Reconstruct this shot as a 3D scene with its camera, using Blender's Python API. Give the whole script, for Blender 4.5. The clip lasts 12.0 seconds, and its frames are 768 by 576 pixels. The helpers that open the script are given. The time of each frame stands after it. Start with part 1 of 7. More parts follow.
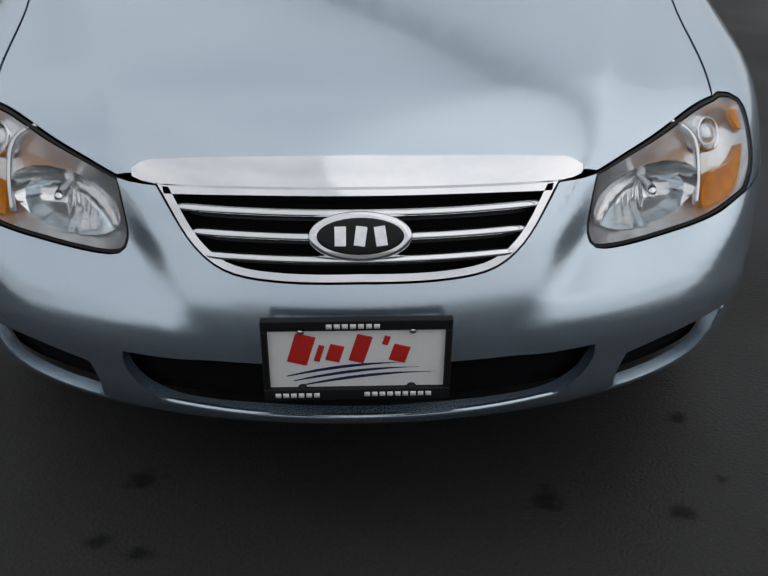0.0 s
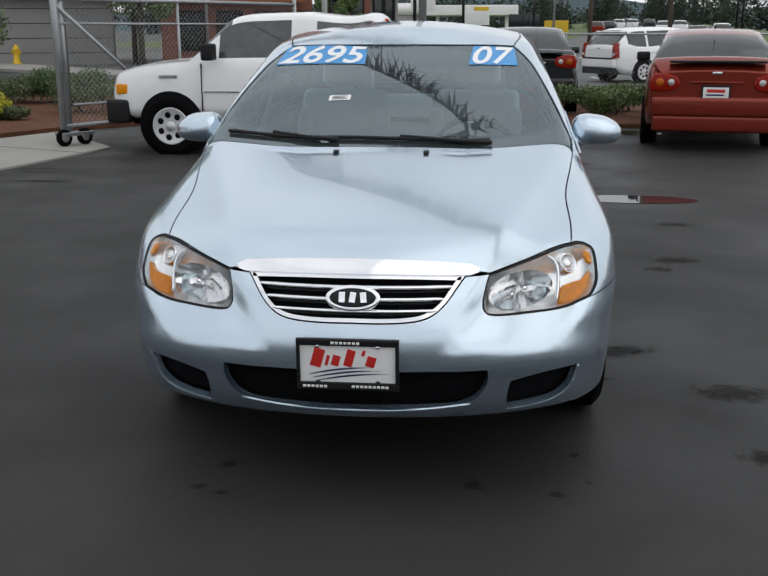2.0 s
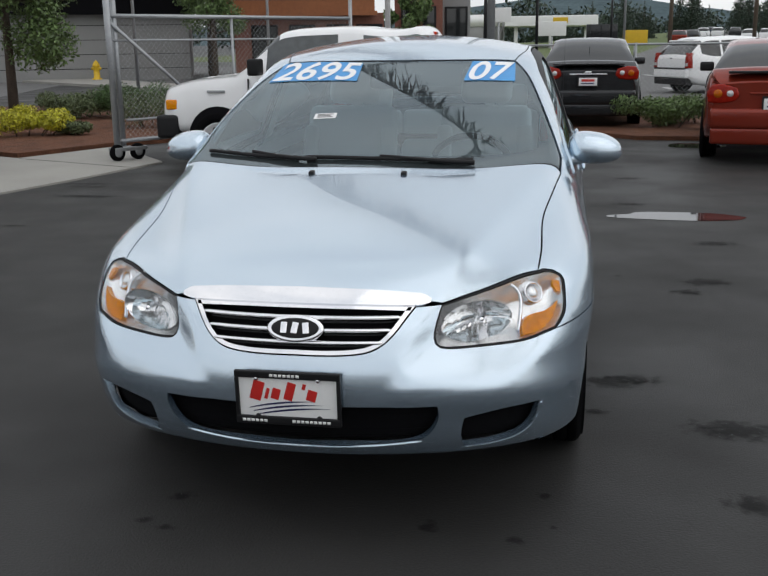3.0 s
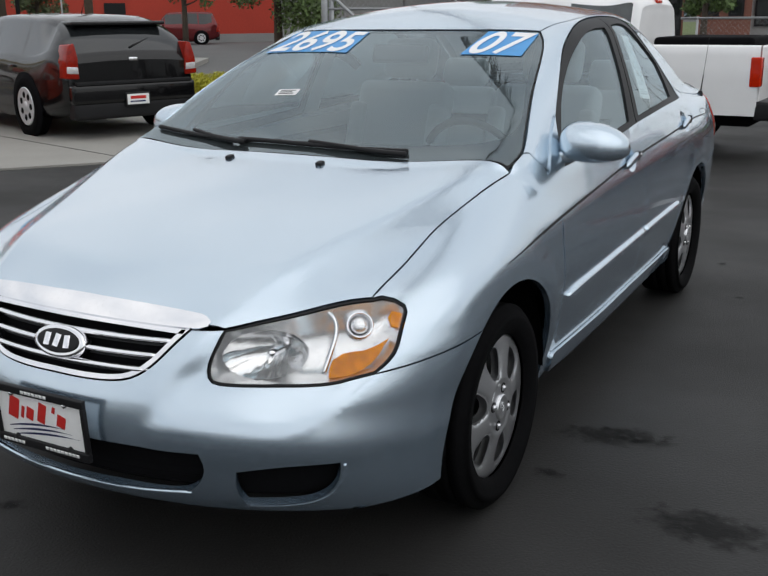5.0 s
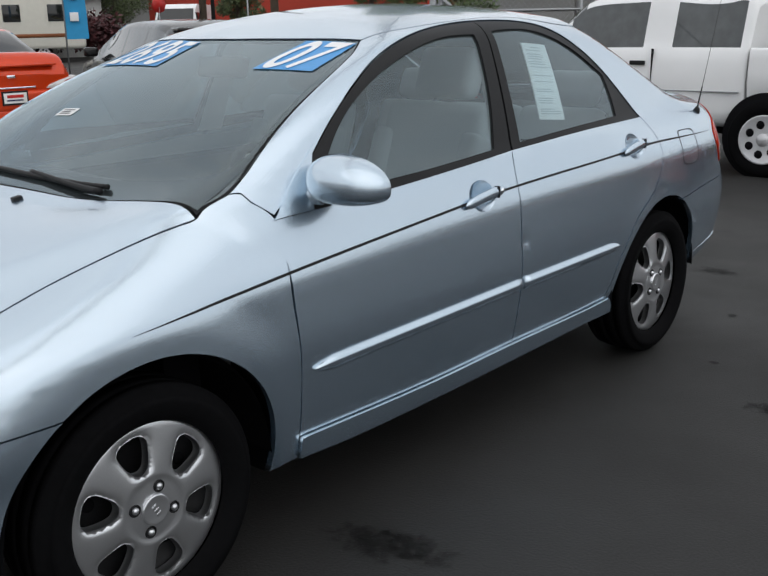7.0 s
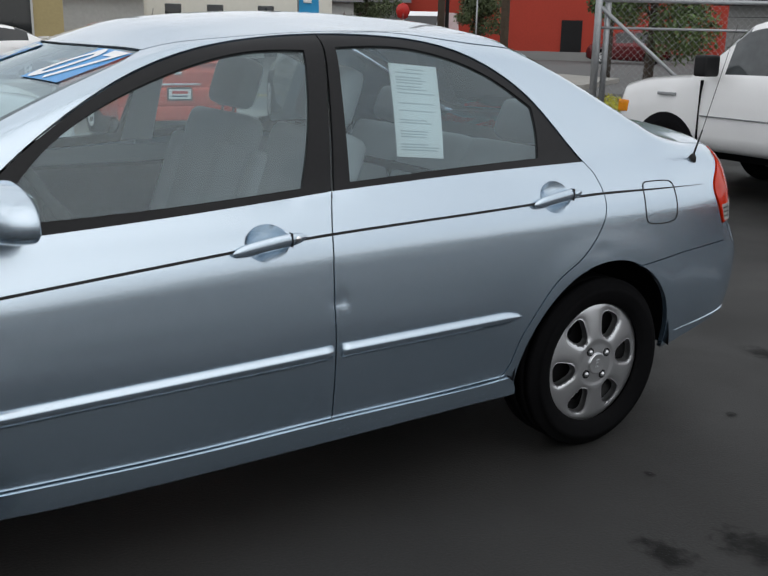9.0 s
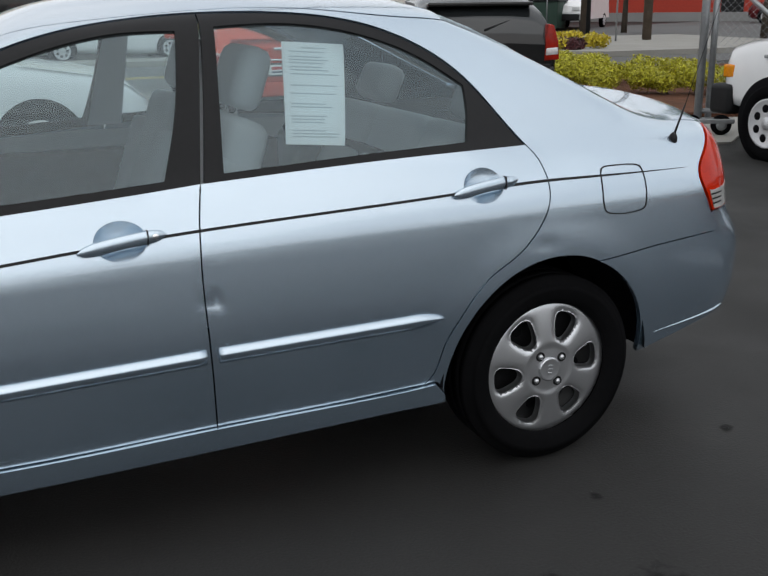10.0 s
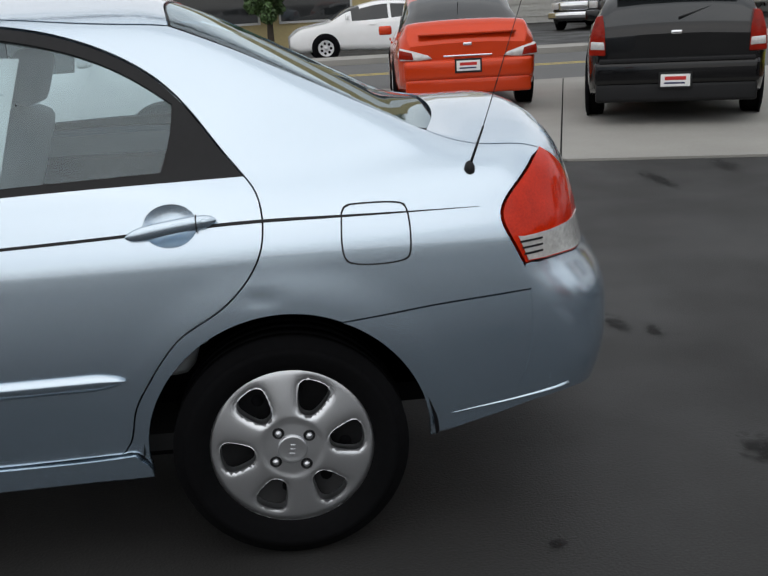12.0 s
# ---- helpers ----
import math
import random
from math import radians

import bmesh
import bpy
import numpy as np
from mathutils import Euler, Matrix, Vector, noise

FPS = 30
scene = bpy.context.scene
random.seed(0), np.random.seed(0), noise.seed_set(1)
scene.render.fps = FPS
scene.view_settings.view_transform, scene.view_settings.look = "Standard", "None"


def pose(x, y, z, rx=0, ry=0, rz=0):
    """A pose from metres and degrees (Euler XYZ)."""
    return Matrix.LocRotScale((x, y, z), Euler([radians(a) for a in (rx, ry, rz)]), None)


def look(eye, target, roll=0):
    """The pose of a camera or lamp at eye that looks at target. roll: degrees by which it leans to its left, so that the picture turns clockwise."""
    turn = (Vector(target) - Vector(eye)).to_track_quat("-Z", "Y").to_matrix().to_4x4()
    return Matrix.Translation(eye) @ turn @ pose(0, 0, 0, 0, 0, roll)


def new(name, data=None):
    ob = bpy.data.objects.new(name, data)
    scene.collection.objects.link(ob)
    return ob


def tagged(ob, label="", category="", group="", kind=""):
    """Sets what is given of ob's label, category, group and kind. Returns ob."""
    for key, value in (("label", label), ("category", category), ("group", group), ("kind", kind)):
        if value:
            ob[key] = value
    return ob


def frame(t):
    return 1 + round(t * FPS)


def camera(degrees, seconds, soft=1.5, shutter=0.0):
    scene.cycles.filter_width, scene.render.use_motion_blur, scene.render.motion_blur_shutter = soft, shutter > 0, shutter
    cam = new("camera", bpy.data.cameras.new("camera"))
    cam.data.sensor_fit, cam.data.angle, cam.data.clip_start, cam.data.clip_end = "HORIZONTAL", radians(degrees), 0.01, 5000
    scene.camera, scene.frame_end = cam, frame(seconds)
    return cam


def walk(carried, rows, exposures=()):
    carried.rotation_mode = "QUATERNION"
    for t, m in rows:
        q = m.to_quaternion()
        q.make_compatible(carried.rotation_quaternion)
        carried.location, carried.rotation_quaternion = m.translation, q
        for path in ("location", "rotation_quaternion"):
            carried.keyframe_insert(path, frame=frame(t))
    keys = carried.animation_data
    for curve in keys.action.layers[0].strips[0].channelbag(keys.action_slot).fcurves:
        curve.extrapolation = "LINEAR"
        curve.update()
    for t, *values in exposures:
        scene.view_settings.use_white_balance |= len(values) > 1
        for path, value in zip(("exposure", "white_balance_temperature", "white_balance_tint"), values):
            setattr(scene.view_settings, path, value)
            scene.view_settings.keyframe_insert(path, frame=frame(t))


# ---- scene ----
cam = camera(43.5, 12.0)
PATH = [
    (0, (-0.02, -1.375, 1.369), (0.053, 0.351, 0.362), 0.5),
    (0.5, (0.035, -1.775, 1.42), (0.025, 0.049, 0.6), -1.0),
    (1, (0.124, -2.201, 1.44), (0.093, -0.311, 0.784), -0.5),
    (1.5, (0.18, -2.572, 1.445), (0.071, -0.68, 0.806), -1.3),
    (2, (0.363, -2.792, 1.444), (0.181, -0.869, 0.925), -0.1),
    (2.5, (0.552, -2.768, 1.463), (0.228, -0.841, 1.041), -1.8),
    (3, (0.737, -2.581, 1.456), (0.392, -0.674, 0.961), -0.8),
    (3.2, (0.849, -2.496, 1.441), (0.453, -0.594, 0.967), -1.6),
    (4.8, (1.721, -1.703, 1.426), (0.842, 0.012, 0.892), 1.3),
    (5, (1.813, -1.592, 1.425), (0.891, 0.097, 0.882), -0.5),
    (5.5, (1.998, -1.286, 1.418), (1.06, 0.393, 0.869), 0.4),
    (6, (2.244, -0.975, 1.409), (1.158, 0.61, 0.856), -0.2),
    (6.5, (2.435, -0.621, 1.407), (1.26, 0.91, 0.884), 0.6),
    (7, (2.646, -0.283, 1.422), (1.364, 1.156, 0.888), -1.2),
    (7.2, (2.725, -0.157, 1.404), (1.361, 1.194, 0.843), 0.7),
    (8.8, (3.09, 0.934, 1.424), (1.5, 2.027, 0.899), 0.4),
    (9, (3.127, 1.092, 1.429), (1.514, 2.157, 0.914), 1.3),
    (9.5, (3.188, 1.481, 1.442), (1.539, 2.488, 0.924), -0.4),
    (10, (3.257, 1.877, 1.446), (1.504, 2.648, 0.871), -0.8),
    (10.5, (3.212, 2.273, 1.43), (1.426, 2.984, 0.878), -0.2),
    (11, (3.235, 2.706, 1.42), (1.39, 3.231, 0.855), -0.4),
    (11.5, (3.189, 3.174, 1.412), (1.329, 3.592, 0.807), -0.4),
    (12, (3.15, 3.581, 1.416), (1.24, 3.739, 0.844), -3.1),
]
walk(cam, [(t, look(eye, target, roll)) for t, eye, target, roll in PATH], [(0.0, -0.52), (0.6, -0.25), (1.5, 0.0), (12.0, 0.0)])

# ---- sky and light: a bright overcast noon ----
world = bpy.data.worlds.new("world")
scene.world = world
world.use_nodes = True
wn, wl = world.node_tree.nodes, world.node_tree.links
sky = wn.new("ShaderNodeTexSky")
sky.sky_type, sky.sun_disc = "NISHITA", False
sky.sun_elevation, sky.sun_rotation = radians(50), radians(104)
dimmed = wn.new("ShaderNodeVectorMath")
dimmed.operation = "SCALE"
dimmed.inputs["Scale"].default_value = 0.10
wl.new(sky.outputs["Color"], dimmed.inputs[0])
coords = wn.new("ShaderNodeTexCoord")
flat = wn.new("ShaderNodeMapping")
flat.inputs["Scale"].default_value = (1.6, 1.6, 4.5)
wl.new(coords.outputs["Generated"], flat.inputs["Vector"])
clouds = wn.new("ShaderNodeTexNoise")
clouds.inputs["Scale"].default_value, clouds.inputs["Detail"].default_value, clouds.inputs["Roughness"].default_value = 1.7, 6, 0.55
wl.new(flat.outputs["Vector"], clouds.inputs["Vector"])
grey = wn.new("ShaderNodeValToRGB")
grey.color_ramp.elements[0].position, grey.color_ramp.elements[0].color = 0.30, (0.64, 0.68, 0.73, 1)
grey.color_ramp.elements[1].position, grey.color_ramp.elements[1].color = 0.72, (1.0, 1.0, 1.0, 1)
wl.new(clouds.outputs["Fac"], grey.inputs["Fac"])
cover = wn.new("ShaderNodeMix")
cover.data_type = "RGBA"
cover.inputs["Factor"].default_value = 0.88
wl.new(dimmed.outputs[0], cover.inputs["A"])
split, rise = wn.new("ShaderNodeSeparateXYZ"), wn.new("ShaderNodeMapRange")
wl.new(coords.outputs["Generated"], split.inputs[0])
wl.new(split.outputs["Z"], rise.inputs["Value"])
rise.inputs["From Min"].default_value, rise.inputs["From Max"].default_value = 0.0, 0.9
rise.inputs["To Min"].default_value, rise.inputs["To Max"].default_value = 0.98, 1.12
graded = wn.new("ShaderNodeVectorMath")
graded.operation = "SCALE"
wl.new(grey.outputs["Color"], graded.inputs[0])
wl.new(rise.outputs["Result"], graded.inputs["Scale"])
wl.new(graded.outputs[0], cover.inputs["B"])
wl.new(cover.outputs["Result"], wn["Background"].inputs["Color"])
wn["Background"].inputs["Strength"].default_value = 1.10
sun = new("sun", bpy.data.lights.new("sun", "SUN"))
sun.data.energy, sun.data.angle, sun.data.color = 0.55, radians(85), (1.0, 0.97, 0.92)
sun.matrix_world = look((40, -10, 49), (0, 0, 0))

# ---- materials ----
def material(name, color, rough=0.5, metal=0.0, vary=0.15, scale=6.0, fine=60.0, bump=0.0, coat=0.0, transmission=0.0, ior=1.45, spread=0.0, spec=0.5):
    """A surface with blotches at one scale and grain at another; bump in metres. spread: how much each object differs."""
    m = bpy.data.materials.new(name)
    m.use_nodes = True
    n, l = m.node_tree.nodes, m.node_tree.links
    p = n["Principled BSDF"]
    p.inputs["Roughness"].default_value, p.inputs["Metallic"].default_value = rough, metal
    p.inputs["Coat Weight"].default_value, p.inputs["Coat Roughness"].default_value = coat, 0.03
    p.inputs["Transmission Weight"].default_value, p.inputs["IOR"].default_value = transmission, ior
    p.inputs["Specular IOR Level"].default_value = spec
    if vary == 0 and bump == 0:
        p.inputs["Base Color"].default_value = (*color, 1)
        return m
    c = n.new("ShaderNodeTexCoord")
    big, small = n.new("ShaderNodeTexNoise"), n.new("ShaderNodeTexNoise")
    for tex, s in ((big, scale), (small, fine)):
        tex.inputs["Scale"].default_value, tex.inputs["Detail"].default_value = s, 5
        l.new(c.outputs["Object"], tex.inputs["Vector"])
    both = n.new("ShaderNodeMath")
    both.operation = "ADD"
    l.new(big.outputs["Fac"], both.inputs[0])
    l.new(small.outputs["Fac"], both.inputs[1])
    r = n.new("ShaderNodeValToRGB")
    r.color_ramp.elements[0].position, r.color_ramp.elements[1].position = 0.30, 0.70
    r.color_ramp.elements[0].color = (*[v * (1 - vary) for v in color], 1)
    r.color_ramp.elements[1].color = (*[min(1, v * (1 + vary)) for v in color], 1)
    half = n.new("ShaderNodeMath")
    half.operation = "MULTIPLY"
    half.inputs[1].default_value = 0.5
    l.new(both.outputs[0], half.inputs[0])
    l.new(half.outputs[0], r.inputs["Fac"])
    out = r.outputs["Color"]
    if spread:
        info, hue = n.new("ShaderNodeObjectInfo"), n.new("ShaderNodeHueSaturation")
        span = n.new("ShaderNodeMapRange")
        span.inputs["To Min"].default_value, span.inputs["To Max"].default_value = 1 - spread, 1 + spread
        l.new(info.outputs["Random"], span.inputs["Value"])
        l.new(span.outputs["Result"], hue.inputs["Value"])
        l.new(out, hue.inputs["Color"])
        out = hue.outputs["Color"]
    l.new(out, p.inputs["Base Color"])
    if bump:
        b = n.new("ShaderNodeBump")
        b.inputs["Strength"].default_value, b.inputs["Distance"].default_value = 1.0, bump
        l.new(small.outputs["Fac"], b.inputs["Height"])
        l.new(b.outputs["Normal"], p.inputs["Normal"])
    return m


def glass(name, tint, rough=0.0, clear=0.92, veil=0.0, ior=1.7):
    """Thin automotive glass: a tinted see-through sheet under a mirror-like coat that grows towards grazing angles."""
    m = bpy.data.materials.new(name)
    m.use_nodes = True
    n, l = m.node_tree.nodes, m.node_tree.links
    n.remove(n["Principled BSDF"])
    see, shine, mix, fres = n.new("ShaderNodeBsdfTransparent"), n.new("ShaderNodeBsdfGlossy"), n.new("ShaderNodeMixShader"), n.new("ShaderNodeFresnel")
    see.inputs["Color"].default_value = (*[v * clear for v in tint], 1)
    shine.inputs["Roughness"].default_value = rough
    shine.inputs["Color"].default_value = (0.84, 0.95, 1.0, 1)
    fres.inputs["IOR"].default_value = ior
    l.new(fres.outputs["Fac"], mix.inputs["Fac"])
    # bluish diffuse veil: some dust, mostly reflected sky put into the colour
    dust_sheen, film = n.new("ShaderNodeBsdfDiffuse"), n.new("ShaderNodeMixShader")
    dust_sheen.inputs["Color"].default_value = (0.64, 0.76, 0.80, 1)
    film.inputs["Fac"].default_value = veil
    l.new(see.outputs["BSDF"], film.inputs[1])
    l.new(dust_sheen.outputs["BSDF"], film.inputs[2])
    l.new(film.outputs["Shader"], mix.inputs[1])
    l.new(shine.outputs["BSDF"], mix.inputs[2])
    l.new(mix.outputs["Shader"], n["Material Output"].inputs["Surface"])
    return m


def flake_paint(name, flake, binder, share):
    """Metallic car paint: bright flakes in a blue binder under one clear coat."""
    m = material(name, flake, 0.25, 0.97, 0.03, 2.0, 900, coat=0.9)
    n, l = m.node_tree.nodes, m.node_tree.links
    under, mix = n.new("ShaderNodeBsdfPrincipled"), n.new("ShaderNodeMixShader")
    under.inputs["Base Color"].default_value, under.inputs["Roughness"].default_value = (*binder, 1), 0.6
    under.inputs["Coat Weight"].default_value, under.inputs["Coat Roughness"].default_value = 0.9, 0.03
    under.inputs["Specular IOR Level"].default_value = 0.2
    mix.inputs["Fac"].default_value = share
    l.new(n["Principled BSDF"].outputs["BSDF"], mix.inputs[1])
    l.new(under.outputs["BSDF"], mix.inputs[2])
    l.new(mix.outputs["Shader"], n["Material Output"].inputs["Surface"])
    return m


PAINT = flake_paint("silver_blue_paint", (0.645, 0.735, 0.81), (0.10, 0.22, 0.36), 0.13)
BLACK_TRIM = material("black_trim", (0.010, 0.010, 0.011), 0.5, vary=0.2, spec=0.3)
RUBBER = material("tyre_rubber", (0.0045, 0.0045, 0.005), 0.85, vary=0.3, bump=0.0006, spec=0.06)
CHROME = material("chrome", (0.86, 0.86, 0.88), 0.08, 1.0, 0.03)
DARK = material("dark_underside", (0.005, 0.005, 0.006), 0.9, vary=0.2, spec=0.1)
COVER = material("wheel_cover_silver", (0.66, 0.67, 0.69), 0.28, 0.9, 0.05, 12, 300)
GLASS = glass("tinted_glass", (0.74, 0.90, 0.92), 0.0, 0.92, 0.045, 2.1)
SIDE_GLASS = glass("side_glass", (0.82, 0.93, 0.95), 0.0, 0.95, 0.085, 1.65)
LENS = glass("clear_lens", (0.97, 0.97, 0.97), 0.02, 0.98, 0.0, 1.27)
AMBER = material("amber_lens", (0.85, 0.25, 0.001), 0.14, 0.0, 0.45, 45, 160, coat=0.2, spec=0.3)
RED_LENS = material("red_lens", (0.50, 0.020, 0.003), 0.12, 0.0, 0.25, 14, 160, coat=0.12, spec=0.25)
WHITE = material("white_plastic", (0.80, 0.80, 0.79), 0.35, vary=0.04)
CLOTH = material("grey_seat_cloth", (0.50, 0.53, 0.55), 0.85, vary=0.12, scale=8, fine=300, bump=0.001)
DASH = material("dark_grey_dashboard", (0.030, 0.031, 0.033), 0.7, vary=0.15, fine=200, bump=0.0004)
REFLECTOR = material("lamp_reflector", (0.93, 0.93, 0.93), 0.12, 0.92, 0.06, 30, 120)

# ---- the shape of the sedan: one implicit solid, from which every panel is cut ----
def spline(xs, ys):
    """A natural cubic through the stations, straight beyond its ends."""
    xs, ys = np.array(xs, float), np.array(ys, float)
    n, h = len(xs), np.diff(xs)
    a, b = np.eye(n), np.zeros(n)
    for i in range(1, n - 1):
        a[i, i - 1], a[i, i], a[i, i + 1] = h[i - 1], 2 * (h[i - 1] + h[i]), h[i]
        b[i] = 6 * ((ys[i + 1] - ys[i]) / h[i] - (ys[i] - ys[i - 1]) / h[i - 1])
    m = np.linalg.solve(a, b)

    def at(x):
        x = np.asarray(x, float)
        q = np.clip(x, xs[0], xs[-1])
        i = np.clip(np.searchsorted(xs, q) - 1, 0, n - 2)
        l, r, w = q - xs[i], xs[i + 1] - q, h[i]
        out = (m[i] * r**3 + m[i + 1] * l**3) / (6 * w) + (ys[i] / w - m[i] * w / 6) * r + (ys[i + 1] / w - m[i + 1] * w / 6) * l
        lo = (ys[1] - ys[0]) / h[0] - h[0] * (2 * m[0] + m[1]) / 6
        hi = (ys[-1] - ys[-2]) / h[-1] + h[-1] * (m[-2] + 2 * m[-1]) / 6
        return out + np.where(x < xs[0], (x - xs[0]) * lo, 0) + np.where(x > xs[-1], (x - xs[-1]) * hi, 0)

    return at


def smax(a, b, k):
    h = np.clip(0.5 + 0.5 * (a - b) / k, 0, 1)
    return b + (a - b) * h + k * h * (1 - h)


def smin(a, b, k):
    return -smax(-a, -b, k)


def ramp(x, a, b):
    t = np.clip((np.asarray(x, float) - a) / (b - a), 0, 1)
    return t * t * (3 - 2 * t)


def hinge(t):
    """A sharp start that eases out."""
    return 1 - (1 - np.clip(t, 0, 1)) ** 2


HUB_F, HUB_R, HUB_Z, ARCH = 0.90, 3.51, 0.31, 0.376
plan_w = spline([0.2, 0.5, 0.9, 1.4, 2.4, 3.2, 3.6, 4.0, 4.3, 4.5], [0.80, 0.852, 0.872, 0.872, 0.876, 0.876, 0.874, 0.853, 0.807, 0.750])
side_in = spline([0.15, 0.22, 0.30, 0.42, 0.52, 0.60, 0.70, 0.78, 0.825, 0.845, 0.88, 0.93, 1.0, 1.06], [0.115, 0.078, 0.054, 0.026, 0.008, 0.0, 0.001, 0.0055, 0.0095, 0.0135, 0.025, 0.045, 0.072, 0.10])
waist_z = spline([0.3, 0.87, 1.32, 2.09, 2.36, 3.13, 3.6, 4.1], [0.74, 0.755, 0.80, 0.868, 0.887, 0.917, 0.928, 0.92])
nose = spline([0.16, 0.22, 0.28, 0.36, 0.45, 0.54, 0.60, 0.66, 0.71, 0.78], [0.16, 0.095, 0.048, 0.016, 0.0, 0.012, 0.040, 0.070, 0.105, 0.17])
tail = spline([0.2, 0.28, 0.36, 0.46, 0.56, 0.66, 0.74, 0.84, 0.95, 1.05], [4.32, 4.43, 4.485, 4.52, 4.525, 4.505, 4.45, 4.425, 4.40, 4.355])
hood_z = spline([0.0, 0.12, 0.25, 0.5, 0.8, 1.0, 1.2, 1.5], [0.64, 0.735, 0.80, 0.885, 0.955, 0.995, 1.03, 1.07])
deck_z = spline([3.4, 3.8, 4.1, 4.3, 4.5], [1.08, 1.115, 1.122, 1.118, 1.10])
belt_w = spline([1.1, 1.4, 2.0, 2.6, 3.1, 3.5, 3.8, 4.2], [0.755, 0.784, 0.808, 0.812, 0.802, 0.776, 0.745, 0.70])
roof_z = spline([1.7, 2.0, 2.3, 2.65, 3.0, 3.3, 3.6], [1.38, 1.45, 1.49, 1.507, 1.497, 1.47, 1.41])


def lower_body(x, y, z):
    ax = np.abs(x)
    rf = np.hypot(y - HUB_F, z - HUB_Z)
    rr = np.hypot(y - HUB_R, z - HUB_Z)
    flare = 0.008 * ramp(rf, ARCH + 0.150, ARCH + 0.030) + 0.004 * ramp(rr, ARCH + 0.140, ARCH + 0.02)
    tuck = side_in(z - 0.6 * (waist_z(y) - 0.885) * ramp(z, 0.45, 0.75)) * (1 - 0.55 * ramp(y, 1.0, 0.45) * ramp(z, 0.52, 0.40))
    side = ax - (plan_w(y) - tuck + flare)
    # two small dents on the driver's side
    side = side + np.where(np.asarray(x) > 0.5, 0.005 * np.exp(-((y - 2.412) ** 2 / 0.022**2 + (z - 0.69) ** 2 / 0.018**2)) + 0.0018 * np.exp(-((y - 3.46) ** 2 / 0.05**2 + (z - 0.73) ** 2 / 0.022**2)), 0)
    # the prow between the lamps stands out; beside it the bumper steps back above a crease that runs round the corner
    prow = 0.300 + 0.52 * np.clip(z - 0.525, -0.05, 0.3)
    beside = ramp(ax - prow, -0.025, 0.062)
    crease_z = 0.528 - 0.07 * (ax - 0.3) + 3.6 * np.clip(ax - 0.56, 0, 0.22) ** 2
    step_back = 0.026 * hinge((np.hypot(z - crease_z, 0.008) + z - crease_z) / 0.17) * ramp(z, 0.74, 0.66) * ramp(ax, 0.78, 0.66) * beside - 0.010 * ramp(crease_z - z, -0.01, 0.05) * ramp(z, 0.36, 0.46) * beside
    front = nose(z) + (0.40 - 0.05 * ramp(z, 0.52, 0.40)) * ax**2 + 0.20 * ax**4 + step_back - y
    # hood: the middle stands up between two creases that run out to the pillars
    crease = 0.425 + 0.344 * np.clip(y - 0.242, -0.1, 0.9)
    hood = hood_z(y) - 0.030 * (ax / 0.5) ** 2 - 0.038 * hinge((np.hypot(ax - crease, 0.015) + ax - crease) / 0.26) - 0.16 * np.clip(ax - 0.55, 0, 1) ** 2
    hood = hood + 0.062 * ramp(y, 0.50, 1.14) * ramp(ax, 0.28, 0.76)
    deck = deck_z(y) - 0.05 * (ax / 0.62) ** 2 - 0.3 * np.clip(ax - 0.6, 0, 1) ** 2
    cabin = 1.0 + 0.02 * (y - 2.4)
    top = hood + (cabin - hood) * ramp(y, 1.2, 1.5)
    top = top + (deck - top) * ramp(y, 3.2, 3.6)
    back = y - (tail(z) - 0.10 * ax**2 - 0.28 * ax**4)
    f = smax(side, front, 0.13)
    f = smax(f, back, 0.11)
    return smax(f, z - top, 0.09)


def cabin_shape(x, y, z):
    ax = np.abs(x)
    screen = 0.985 + 0.455 * (y - 0.22 * x * x - 1.02) + 0.03 * np.sin(np.clip((y - 1.0) / 0.9, 0, 1) * np.pi)
    roof = roof_z(y) - 0.055 * (ax / 0.55) ** 2
    rear = 1.125 - 0.50 * (y + 0.12 * x * x - 3.93)
    up = smin(smin(screen, roof, 0.035), rear, 0.05)
    lean = belt_w(y) - (0.27 + 0.22 * ramp(y, 2.5, 3.4) + 0.10 * ramp(y, 2.3, 1.6)) * np.where(z > 1.0, z - 1.0, 0.15 * (z - 1.0)) - 0.25 * np.clip(z - 1.0, 0, 1) ** 2
    f = smax(z - up, ax - lean, 0.065)
    return smax(smax(f, 0.99 + 0.26 * x * x + 1.2 * np.clip(1.0 - z, 0, 0.3) - y, 0.05), 0.70 + 0.27 * ramp(y, 3.3, 3.8) - z, 0.05)


def car_shape(x, y, z):
    return smin(lower_body(x, y, z), cabin_shape(x, y, z), 0.055 + 0.015 * ramp(y, 2.6, 1.6) * ramp(y, 0.80, 1.40) * ramp(np.abs(x), 0.55, 0.74))


def inward(origin, way, depth=0.0, reach=2.2):
    """The points where rays from inside leave the solid (depth: sunk that far)."""
    lo, hi = np.zeros(len(way)), np.full(len(way), reach)
    for _ in range(34):
        mid = (lo + hi) / 2
        p = origin + way * mid[:, None]
        out = car_shape(p[:, 0], p[:, 1], p[:, 2]) > -depth
        hi, lo = np.where(out, mid, hi), np.where(out, lo, mid)
    return origin + way * lo[:, None]


def slope(p, e=2e-3):
    g = np.empty_like(p)
    for i in range(3):
        d = np.zeros(3)
        d[i] = e
        g[:, i] = car_shape(*(p + d).T) - car_shape(*(p - d).T)
    return g / np.linalg.norm(g, axis=1, keepdims=True)


